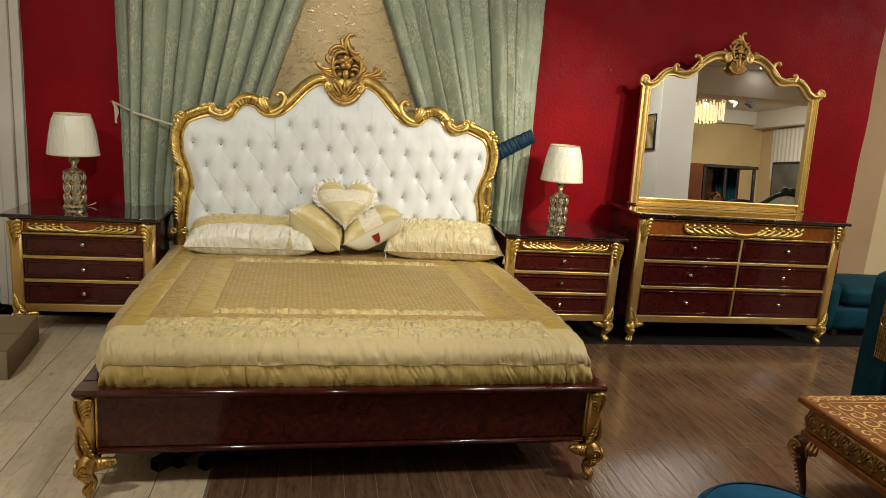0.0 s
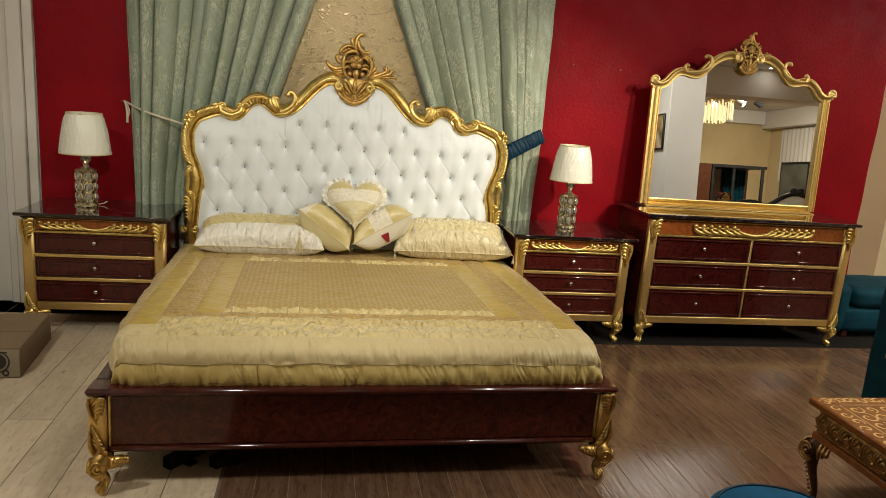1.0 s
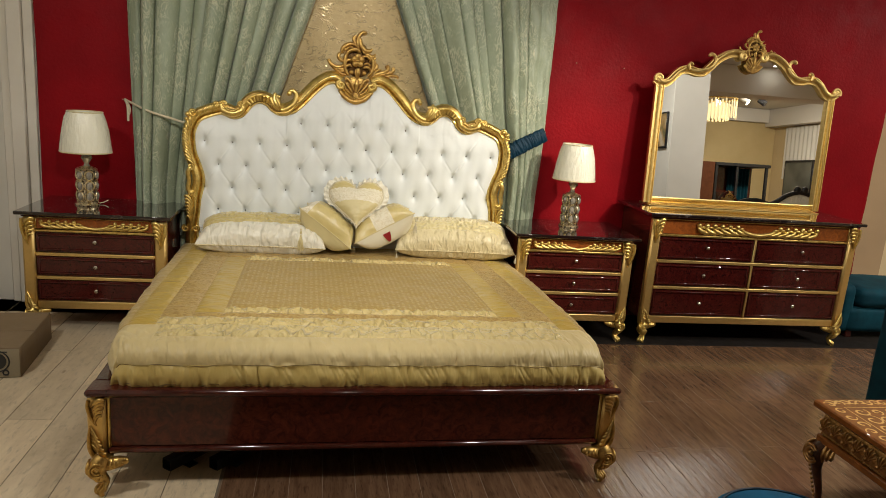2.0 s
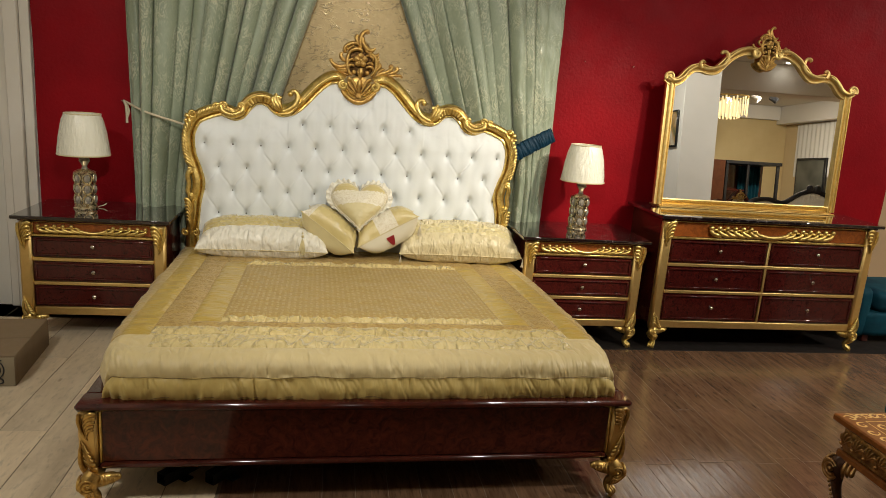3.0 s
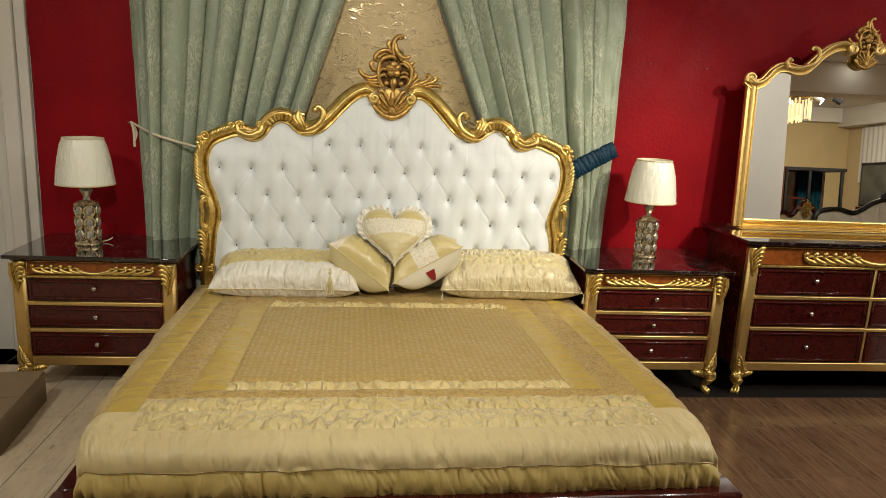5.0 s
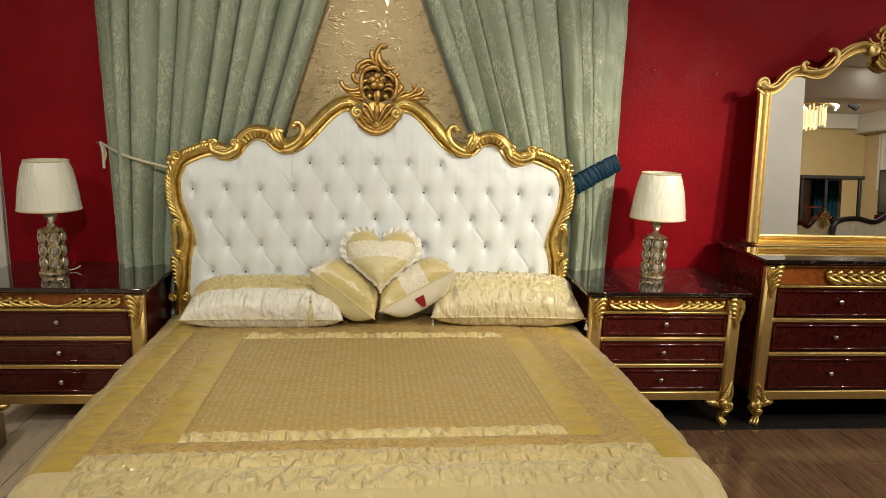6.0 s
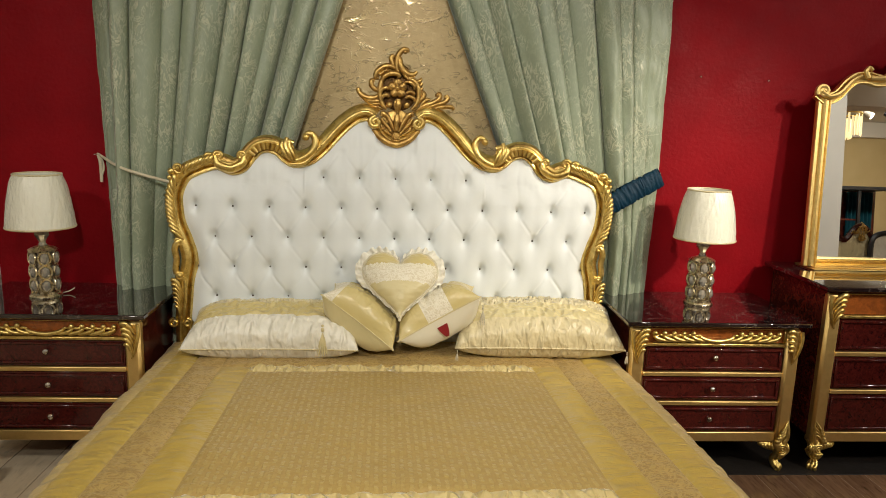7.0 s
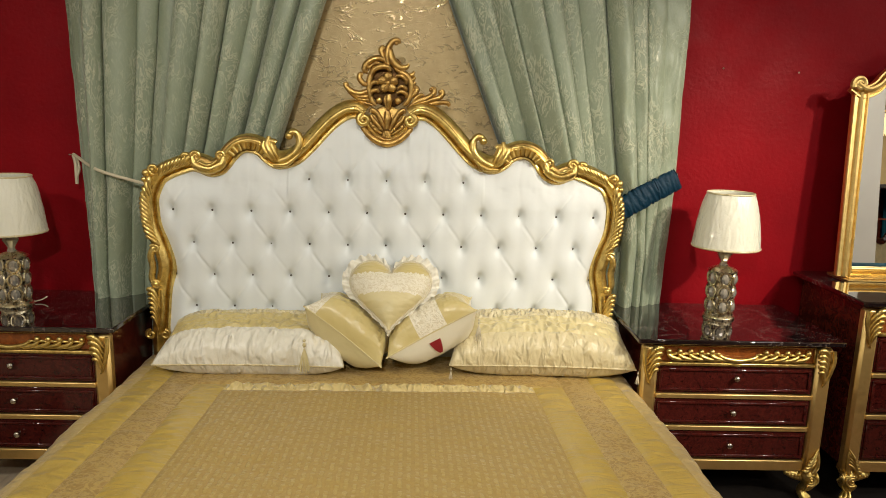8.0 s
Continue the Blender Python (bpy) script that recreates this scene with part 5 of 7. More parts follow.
def heart_cushion():
    p = thing("heart_cushion", "heart-shaped cream satin cushion with a pleated frill", "cushion", "small cushions on the bed", frame_of((0.030, -0.366, 0.795), (1, 0.0, 0.0), (0, 0.66, 0.75)))
    S, T = 0.165, 0.068
    # stuffing: the height of a membrane blown up over the outline
    n = 72
    ring = [heart_outline(2 * math.pi * k / 240) for k in range(240)]
    inside = np.zeros((n, n), bool)
    axis = np.linspace(-1.15, 1.15, n)
    for (xa, ya), (xb, yb) in zip(ring, ring[1:] + ring[:1]):
        for r, yy in enumerate(axis):
            if (ya > yy) != (yb > yy):
                inside[r, axis > xa + (yy - ya) * (xb - xa) / (yb - ya)] ^= True
    u = np.zeros((n, n))
    for _ in range(1500):
        u = np.where(inside, 0.25 * (np.roll(u, 1, 0) + np.roll(u, -1, 0) + np.roll(u, 1, 1) + np.roll(u, -1, 1)) + 0.001, 0.0)
    u = np.sqrt(u / u.max())

    def stuffed(x, y):
        fx, fy = (x + 1.15) / 2.3 * (n - 1), (y + 1.15) / 2.3 * (n - 1)
        i, j = min(n - 2, max(0, int(fx))), min(n - 2, max(0, int(fy)))
        a, b = fx - i, fy - j
        return float(u[j, i] * (1 - a) * (1 - b) + u[j, i + 1] * a * (1 - b) + u[j + 1, i] * (1 - a) * b + u[j + 1, i + 1] * a * b)

    def body(side, lo, hi):
        def fn(i, j):
            a = 2 * math.pi * i
            x, y = heart_outline(a)
            r = math.sin(j * math.pi / 2)
            z = T * stuffed(x * r, y * r) * (1.0 if j < 1 else 0.0)
            return S * x * r, S * y * r, side * z + 0.003 * noise.noise((x * r * 5, y * r * 5, 2))
        return Geo().grid(fn, 120, 26, True)

    front = body(1, 0, 1)
    bands = {"face_bottom": Geo(), "face_lace": Geo(), "face_top": Geo()}
    for q in front.f:
        y = sum(front.v[i][1] for i in q) / len(q)
        b = bands["face_bottom" if y < -0.015 else "face_lace" if y < 0.075 else "face_top"]
        b.add([front.v[i] for i in q], [list(range(len(q)))])
    for nm, mat in (("face_bottom", SATIN_PALE), ("face_lace", LACE_CREAM), ("face_top", SATIN_HONEY)):
        me = mesh_of(bands[nm], nm, True, 80)
        bm = bmesh.new()
        bm.from_mesh(me)
        bmesh.ops.remove_doubles(bm, verts=bm.verts, dist=0.0002)
        bmesh.ops.recalc_face_normals(bm, faces=bm.faces)
        bm.to_mesh(me)
        bm.free()
        part(nm, me, mat, p)
    part("back_cloth", body(-1, 0, 1), SATIN_WHITE, p, sharp=80)

    def frill(i, j):
        a = 2 * math.pi * i
        x, y = heart_outline(a)
        n = math.hypot(x, y) + 1e-6
        low = max(0.0, min(1.0, (0.05 - y) / 0.25))
        out = S * (0.235 - 0.165 * low) * j
        w = (0.0115 - 0.006 * low) * math.tanh(1.6 * math.sin(a * 33 + 1.5 * math.sin(a * 7))) * j ** 0.6
        return S * x + out * x / n, S * y + out * y / n, w
    part("frill", Geo().grid(frill, 480, 5, True), SATIN_WHITE, p, "pleated ivory frill", sharp=80)
    part("cord", Geo().tube([(S * 1.01 * heart_outline(2 * math.pi * k / 90)[0], S * 1.01 * heart_outline(2 * math.pi * k / 90)[1], 0.006 + 0.004 * math.sin(k * 2.0)) for k in range(91)], 0.006, 6), CORD, p)
    return p


heart_cushion()

# ---------------------------------------------------------------- curtains


def curtain(s):
    """One drape, gathered towards the tie at the side; s = 1 to the right."""
    fold = random.Random(11 if s > 0 else 4)
    ph = [fold.uniform(0, 6.28) for _ in range(6)]
    zs_top, zs_low = 2.70, 0.42

    def edges(z):
        inner = -0.060 + (2.70 - z) * 0.400 if s > 0 else 0.032 + (2.70 - z) * 0.328
        inner = min(inner, 0.62 + 0.10 * (1.2 - z)) if z < 1.25 else inner
        outer = 1.357 - 0.0275 * (2.70 - z) if s < 0 else 1.255 - 0.02 * max(0, 1.2 - z) * 2
        return inner, outer

    def fn(i, j):
        z = zs_top + (zs_low - zs_top) * j
        a, b = edges(z)
        u = i
        x = a + (b - a) * u
        n = 11.0
        w = u + 0.017 * math.sin(u * 19 + ph[1]) + 0.009 * math.sin(u * 43 + ph[3]) + 0.004 * noise.noise((u * 8, z * 0.9, s))
        q = w * n * math.pi
        ridge = abs(math.sin(q)) ** 0.62
        deep = 0.132 * (0.78 + 0.34 * math.sin(w * 15 + ph[0]))
        wide = max(0.0, min(1.0, (u - (0.62 if s > 0 else 0.88)) / 0.08))
        deep *= 1 - 0.80 * wide
        y = 0.020 - deep * ridge * (1 + 0.55 * ((q / math.pi) % 1.0 - 0.5)) - 0.034 * wide
        y -= 0.006 * math.sin(q * 2.0 + ph[2] + z * 1.5) * (1 - 0.5 * wide) + 0.007 * noise.noise((u * 22, z * 4, s)) + 0.014 * wide * noise.noise((u * 9, z * 5, 3)) + 0.008 * wide * noise.noise((u * 30, z * 14, 6))
        if s > 0:
            y -= 0.075 * wide * max(0.0, 1 - (u - 0.66) / 0.34)
        # the folds belly out over the slits between them
        x -= (0.190 + 0.020 * math.sin(w * 23 + ph[4])) * (b - a) / n * math.sin(2 * q) * (1 - wide)
        return s * x, min(y, BACK - 0.012), z

    g = Geo().grid(fn, 520, 70)
    return g


for s, lab in ((-1, "sage green damask curtain tied back with a cream cord"), (1, "sage green damask curtain tied back with a blue band")):
    me = mesh_of(curtain(s), "curtain", True, 80)
    ob = tagged(part("curtain", me, CURTAIN), lab, "curtain", "curtains behind the bed")
cord = thing("tie_cord", "thin cream cord tied to a nail in the wall", "cord")
part("cord_line", Geo().stroke([(-1.368, 0.02, 1.294), (-1.20, -0.135, 1.244), (-1.02, -0.155, 1.198), (-0.90, -0.12, 1.16)], 0.0065), CORD, cord)
part("cord_end", Geo().stroke([(-1.360, 0.0, 1.290), (-1.342, -0.02, 1.255), (-1.338, -0.03, 1.170)], [0.006, 0.008, 0.007]).stroke([(-1.347, 0.0, 1.283), (-1.328, -0.02, 1.240), (-1.334, -0.03, 1.205)], 0.005), CORD, cord)
part("nail", Geo().tube([(-1.372, BACK, 1.294), (-1.372, -0.01, 1.294)], 0.003, 6), CHROME, cord)


def blue_band():
    a, b = np.array([0.93, -0.165, 1.108]), np.array([1.236, -0.100, 1.266])

    def fn(i, j):
        p = a + (b - a) * i
        t = j * 2 * math.pi
        w = 0.050 - 0.006 * i
        r = 0.0075 * (0.5 - 2.2 * abs(noise.noise((i * 17 + 1.2 * noise.noise((i * 6, j * 3, 4)), j * 2.2, 1)))) + 0.002 * noise.noise((i * 40, j * 4, 3))
        d = np.array([-(b - a)[2], 0, (b - a)[0]])
        d /= np.linalg.norm(d)
        return tuple(p + d * (w + r) * math.cos(t) + np.array([0, -1, 0]) * (0.016 + r) * math.sin(t))
    return Geo().grid(fn, 130, 16)


band = thing("curtain_tieback", "ruched petrol blue satin curtain tie on a nail", "tieback")
part("sleeve", blue_band(), NAVY, band)
part("hook", Geo().stroke([(1.225, -0.10, 1.258), (1.25, -0.06, 1.278), (1.262, BACK - 0.01, 1.287)], 0.004), CHROME, band)

# ---------------------------------------------------------------- nightstands and dresser


def carved_frieze(width, n, tall):
    """Gilded commas with ball heads that overlap towards the middle, joined there by a bow; x-z plane about 0, 0."""
    g = Geo()
    half = width / 2
    d = half * 0.76 / n
    h = tall / 2
    r = tall * 0.145
    for s in (1, -1):
        for i in range(n):
            x = half - d * (i + 0.5)
            g.stroke([(s * (x + d * 0.50), -0.002, h * 0.42), (s * (x + d * 0.42), -0.006, -h * 0.10), (s * x, -0.007, -h * 0.50), (s * (x - d * 0.80), -0.005, -h * 0.78), (s * (x - d * 1.35), -0.001, -h * 0.55)], [r * 0.7, r * 1.0, r * 1.3, r * 1.0, r * 0.4], 0, 4, 8)
            g.ball((s * (x + d * 0.44), -0.006, h * 0.50), r * 1.45, 10, 7)
            g.stroke([(s * (x + d * 0.25), -0.004, h * 0.10), (s * (x - d * 0.15), -0.008, h * 0.22), (s * (x - d * 0.45), -0.004, h * 0.05)], [r * 0.5, r * 0.8, r * 0.4], 0, 3, 8)
    g.stroke([(-half * 0.30, -0.003, h * 0.25), (-half * 0.20, -0.007, -h * 0.45), (0, -0.008, -h * 0.80), (half * 0.20, -0.007, -h * 0.45), (half * 0.30, -0.003, h * 0.25)], [r * 0.5, r * 1.2, r * 1.35, r * 1.2, r * 0.5], 0, 6, 8)
    return g


def chest(name, label, at, w, depth, h, slab, rails, frieze, columns, n_curl, category, group=""):
    """A gilded chest of drawers. Front at y = -depth, back at 0, middle at x = 0."""
    t = thing(name, label, category, group, at)
    hw = w / 2
    leg_h = 0.135
    bw = hw - 0.032
    part("body", Geo().box(-bw + 0.012, bw - 0.012, -depth + 0.035, -0.01, leg_h + 0.01, h - slab, 0.004), BURL, t, "dark red lacquered carcass")
    top = Geo().box(-hw, hw, -depth - 0.012, 0.0, h - slab, h, 0.004)
    part("top", top, MARBLE, t, "polished black marbled top")
    part("top_moulding", Geo().box(-bw - 0.004, bw + 0.004, -depth + 0.012, -0.004, h - slab - 0.012, h - slab - 0.001, 0.003), MAHOGANY, t)
    post = 0.060
    for s in (1, -1):
        g = Geo().box(s * (bw - post), s * (bw + 0.004), -depth + 0.010, -depth + 0.06, leg_h, h - slab - 0.012, 0.012)
        part("post", g, GOLD_FLAT, t, "gilded corner post")
        k = Geo()
        plume(k, s * (bw - post / 2), h - slab - 0.018, 0.150, 0.031, -s, -depth + 0.008, 5, 0.0112)
        part("upper_leaf", k, GOLD, t)
        k = Geo()
        husk(k, s * (bw - post / 2), leg_h, 0.098, 0.027, -s, -depth + 0.010)
        part("lower_leaf", k, GOLD, t)
        leg = part("leg", cabriole(leg_h, (s, -1), 1.1, 0.024), GOLD, t, "gilded cabriole leg")
        leg.location = (s * (bw - 0.042), -depth + 0.036, 0)
        hind = part("hind_leg", Geo().box(-0.022, 0.022, -0.022, 0.022, 0, leg_h + 0.02, 0.005), GOLD_FLAT, t)
        hind.location = (s * (bw - 0.03), -0.04, 0)
    x0, x1 = -bw + post, bw - post
    f = -depth + 0.022
    # frieze
    z0, z1 = frieze
    part("frieze", Geo().box(x0 + 0.004, x1 - 0.004, f + 0.004, f + 0.03, z0, z1, 0.002), AMBER, t, "amber wood frieze")
    g = Geo().box(x0, x1, f - 0.010, f + 0.02, z0 - 0.016, z0 - 0.001, 0.004).box(x0, x1, f - 0.002, f + 0.02, z1 + 0.001, h - slab - 0.012, 0.002)
    g.box(x0, x0 + 0.010, f - 0.004, f + 0.02, z0, z1, 0.002).box(x1 - 0.010, x1, f - 0.004, f + 0.02, z0, z1, 0.002)
    part("frieze_moulding", g, GOLD, t, "gold moulding")
    carving = part("frieze_carving", carved_frieze((x1 - x0) * (0.89 if columns == 1 else 0.63), n_curl, (z1 - z0) * 0.86), GOLD, t, "gilded curls")
    carving.location = (0, f - 0.002, (z0 + z1) / 2)
    # drawers
    top_z = z0 - 0.016
    zs = [top_z] + list(rails)
    for r, z in enumerate(rails):
        part("rail", Geo().box(x0, x1, f - 0.006, f + 0.02, z - 0.010, z + 0.010, 0.003) if r < len(rails) - 1 else Geo().box(x0, x1, f - 0.006, f + 0.02, leg_h + 0.003, z + 0.004, 0.003), GOLD_FLAT, t, "gold painted rail")
    wcol = (x1 - x0) / columns
    for c in range(columns):
        a, b = x0 + wcol * c + (0.008 if c else 0.0), x0 + wcol * (c + 1) - (0.008 if c < columns - 1 else 0.0)
        for r in range(len(rails)):
            hi = zs[r] - (0.001 if r == 0 else 0.012)
            lo = zs[r + 1] + (0.012 if r < len(rails) - 1 else 0.006)
            d = part("drawer", Geo().box(a + 0.002, b - 0.002, f + 0.002, f + 0.02, lo, hi, 0.003), BURL_FINE, t, "dark red burl drawer front")
            m = 0.016
            g = Geo()
            rim = [(a + m, lo + m), (b - m, lo + m), (b - m, hi - m), (a + m, hi - m)]
            g.box(a + m - 0.006, b - m + 0.006, f - 0.006, f + 0.004, lo + m - 0.006, lo + m + 0.006, 0.003)
            g.box(a + m - 0.006, b - m + 0.006, f - 0.006, f + 0.004, hi - m - 0.006, hi - m + 0.006, 0.003)
            g.box(a + m - 0.006, a + m + 0.006, f - 0.006, f + 0.004, lo + m, hi - m, 0.003)
            g.box(b - m - 0.006, b - m + 0.006, f - 0.006, f + 0.004, lo + m, hi - m, 0.003)
            part("drawer_bead", g, BURL_FINE, d)
            kx, kz = (a + b) / 2, (lo + hi) / 2 + (0.010 if r == 0 else 0.003)
            knob = Geo().tube([(kx, f + 0.004, kz), (kx, f - 0.008, kz)], [0.007, 0.005], 10).ball((kx, f - 0.016, kz), 0.0125, 12, 8, (1, 0.8, 1))
            part("knob", knob, CHROME, d, "steel ball knob")
        if c < columns - 1:
            part("divider", Geo().box(b + 0.0005, b + 0.0155, f - 0.005, f + 0.02, zs[-1] + 0.004, top_z, 0.003), GOLD_FLAT, t)
    return t


ns = chest("nightstand", "dark red lacquered three-drawer nightstand with gilded posts and black top", pose(-1.40, 0.0, 0), 0.805, 0.525, 0.690, 0.020,
           (0.450, 0.316, 0.178), (0.592, 0.652), 1, 5, "nightstand", "nightstands beside the bed")
copy_thing(ns, pose(1.392, 0.0, 0))
chest("dresser", "dark red lacquered six-drawer dresser with gilded carving", pose(2.592, 0.0, 0), 1.508, 0.525, 0.854, 0.020,
      (0.548, 0.374, 0.180), (0.726, 0.814), 2, 6, "dresser")

# ---------------------------------------------------------------- dresser mirror
MIRROR_AT = pose(2.605, -0.135, 0.866, -3.6, 0, 0)
mirror = thing("dresser_mirror", "gilded carved mirror leaning on the dresser", "mirror", at=MIRROR_AT)
HWM = 0.655
ARCH = smooth_path([(0.665, 0.800), (0.62, 0.772), (0.57, 0.790), (0.53, 0.835), (0.485, 0.868), (0.43, 0.872), (0.385, 0.862), (0.335, 0.866), (0.29, 0.905), (0.24, 0.955), (0.17, 0.995), (0.10, 1.005), (0.05, 0.985)], 5)


def mirror_frame():
    g = Geo()
    prof = [(o * 0.65, d) for o, d in ((-0.046, 0), (-0.046, 0.016), (-0.040, 0.022), (-0.032, 0.022), (-0.030, 0.016), (-0.012, 0.018), (-0.009, 0.026), (0.004, 0.032), (0.012, 0.026), (0.016, 0.020), (0.032, 0.022), (0.036, 0.030), (0.046, 0.028), (0.046, 0))]
    for s in (1, -1):
        g.sweep([(s * (HWM - 0.025), 0.0), (s * (HWM - 0.025), 0.795)], prof if s > 0 else [(-o, d) for o, d in prof], 0)
        g.sweep([(s * x, z + 0.009) for x, z in ARCH], [(-o * s * 0.9, d * 1.15) for o, d in prof], 0)
        g.spiral((s * 0.648, 0.812), 0.030, 0.006, -0.5 if s > 0 else 3.64, s * 1.5, 0.012, 0.010, -0.034)
        g.stroke([(s * 0.66, 0.815), (s * 0.615, 0.792), (s * 0.565, 0.812), (s * 0.52, 0.862), (s * 0.47, 0.892)], [0.010, 0.010, 0.011, 0.010, 0.006], -0.038)
        g.stroke([(s * 0.44, 0.880), (s * 0.452, 0.908), (s * 0.438, 0.926), (s * 0.422, 0.915)], [0.012, 0.012, 0.010, 0.009], -0.034)
        g.stroke([(s * 0.43, 0.880), (s * 0.37, 0.882), (s * 0.30, 0.905), (s * 0.268, 0.945), (s * 0.278, 0.985), (s * 0.306, 0.992), (s * 0.318, 0.978)], [0.010, 0.013, 0.014, 0.013, 0.012, 0.013, 0.010], -0.034)
        g.stroke([(s * 0.29, 0.93), (s * 0.22, 0.992), (s * 0.15, 1.024), (s * 0.085, 1.020)], [0.006, 0.010, 0.011, 0.009], -0.040)
        g.spiral((s * 0.075, 0.998), 0.026, 0.005, 1.4 if s > 0 else 1.74, -s * 1.5, 0.012, 0.009, -0.038)
    g.sweep([(-HWM + 0.056, 0.019), (HWM - 0.056, 0.019)], [(o * 0.70, d) for o, d in prof], 0)
    return g


part("frame", mirror_frame(), GOLD_SATIN, mirror, "gilded moulded frame with scrolled top")


def mirror_glass():
    g = Geo()
    xs = np.linspace(-0.622, 0.622, 120)
    pts = sorted(((x, z) for x, z in ARCH), key=lambda q: q[0])
    ax, az = [p[0] for p in pts], [p[1] for p in pts]
    v, f = [], []
    for x in xs:
        top = float(np.interp(abs(x), ax, az)) - 0.004 if abs(x) > 0.05 else 0.985
        v += [(x, -0.006, 0.02), (x, -0.006, top), (x, 0.004, top), (x, 0.004, 0.02)]
    for i in range(len(xs) - 1):
        for j in range(4):
            f.append([i * 4 + j, (i + 1) * 4 + j, (i + 1) * 4 + (j + 1) % 4, i * 4 + (j + 1) % 4])
    return g.add(v, f)


part("mirror_glass", mirror_glass(), MIRROR, mirror, "clear silvered glass", smooth=False)
cg = part("crest_ground", crest_back(0.66), CREST_DARK, mirror)
cg.location = (0.0, -0.026, 1.058)
cm = part("crest", crest(0.66), GOLD_OLD, mirror, "antique gilded crest")
cm.location = (0.0, -0.034, 1.058)
part("backing", Geo().box(-0.62, 0.62, 0.006, 0.022, 0.0, 0.76, 0.003).box(-0.40, 0.40, 0.006, 0.022, 0.76, 0.86, 0.003), MAHOGANY, mirror)
plinth = thing("mirror_plinth", "stepped gold plinth under the mirror", "plinth", at=pose(2.605, -0.135, 0.854))
part("lower_step", Geo().box(-0.632, 0.632, -0.066, 0.10, 0.0, 0.0065, 0.002), GOLD_SATIN, plinth)
part("upper_step", Geo().box(-0.618, 0.618, -0.044, 0.08, 0.0070, 0.0125, 0.002), GOLD_FLAT, plinth)

# ---------------------------------------------------------------- lamps


def table_lamp(x, y, z, turn, label):
    t = thing("table_lamp", label, "lamp", "lamps on the nightstands", pose(x, y, z, 0, 0, turn))
    part("base", Geo().lathe([(0.0, 0), (0.064, 0), (0.066, 0.006), (0.062, 0.012), (0.058, 0.014), (0.058, 0.024), (0.0, 0.024)], n=28), CHAMPAGNE, t, "pale gold round base")
    part("core", Geo().lathe([(0.0, 0.024), (0.040, 0.024), (0.040, 0.202), (0.0, 0.202)], n=20), CHROME, t)
    part("cap", Geo().lathe([(0.0, 0.202), (0.058, 0.202), (0.060, 0.207), (0.050, 0.214), (0.022, 0.226), (0.0, 0.228)], n=28), CHAMPAGNE, t)
    for r in range(3):
        for k in range(6):
            a = 2 * math.pi * k / 6
            zc = 0.054 + r * 0.060
            c = (0.052 * math.cos(a), 0.052 * math.sin(a), zc)
            part("ring", Geo().ring(c, 0.0245, 0.0275, 0.0042, (math.cos(a), math.sin(a))), CHAMPAGNE, t)
            part("crystal", Geo().ball((0.047 * math.cos(a), 0.047 * math.sin(a), zc), 0.0205, 8, 6, (0.85, 0.85, 1.22)), CRYSTAL_FOIL, t, smooth=False)
    part("crystal_finial", Geo().lathe([(0.0, 0.222), (0.020, 0.222), (0.013, 0.240), (0.016, 0.248), (0.032, 0.274), (0.026, 0.288), (0.010, 0.296), (0.0, 0.296)], n=8), CRYSTAL_FOIL, t, "cut crystal neck", smooth=False)
    part("stem", Geo().lathe([(0.0, 0.278), (0.006, 0.278), (0.006, 0.36), (0.0, 0.36)], n=10), CHROME, t)
    prof = smooth_path([(0.137, 0.308), (0.131, 0.36), (0.121, 0.43), (0.108, 0.49), (0.094, 0.531)], 8)

    def wrapped(i, j):
        n = len(prof) - 1
        q, side = (j * 2, 0.0) if j <= 0.5 else ((1 - j) * 2, 0.004)
        k = min(n, int(round(q * n)))
        r, z = prof[k]
        a = 2 * math.pi * i
        film = 0.0028 * abs(noise.noise((math.cos(a) * 5, math.sin(a) * 5, z * 14 + x))) + 0.0030 * abs(noise.noise((math.cos(a) * 13, math.sin(a) * 13, z * 26)))
        r += -side + (film - 0.002) * (1 if side == 0 else 0)
        return r * math.cos(a), r * math.sin(a), z

    part("shade", Geo().grid(wrapped, 200, 64, True), SHADE, t, "cream shade still in clear wrapping", sharp=80)
    for r, q in ((0.1368, 0.308), (0.0942, 0.531)):
        part("shade_trim", Geo().lathe([(r, q - 0.004), (r + 0.0023, q), (r, q + 0.004), (r - 0.0022, q), (r, q - 0.004)], n=56, cap=False), SATIN_CREAM, t)
    part("spider", Geo().tube([(-0.109, 0, 0.47), (0.109, 0, 0.47)], 0.002, 6).tube([(0, -0.109, 0.47), (0, 0.109, 0.47)], 0.002, 6).tube([(0, 0, 0.36), (0, 0, 0.475)], 0.003, 6), CHROME, t)
    part("cable", Geo().stroke([(0.05, 0.03, 0.006), (0.075, 0.05, 0.010), (0.095, 0.06, 0.022)], 0.0024), CORD, t)
    return t


table_lamp(-1.512, -0.25, 0.690, 0, "gold and crystal table lamp with a cream shade, unlit")
table_lamp(1.425, -0.21, 0.690, 22, "gold and crystal table lamp with a wrapped cream shade")

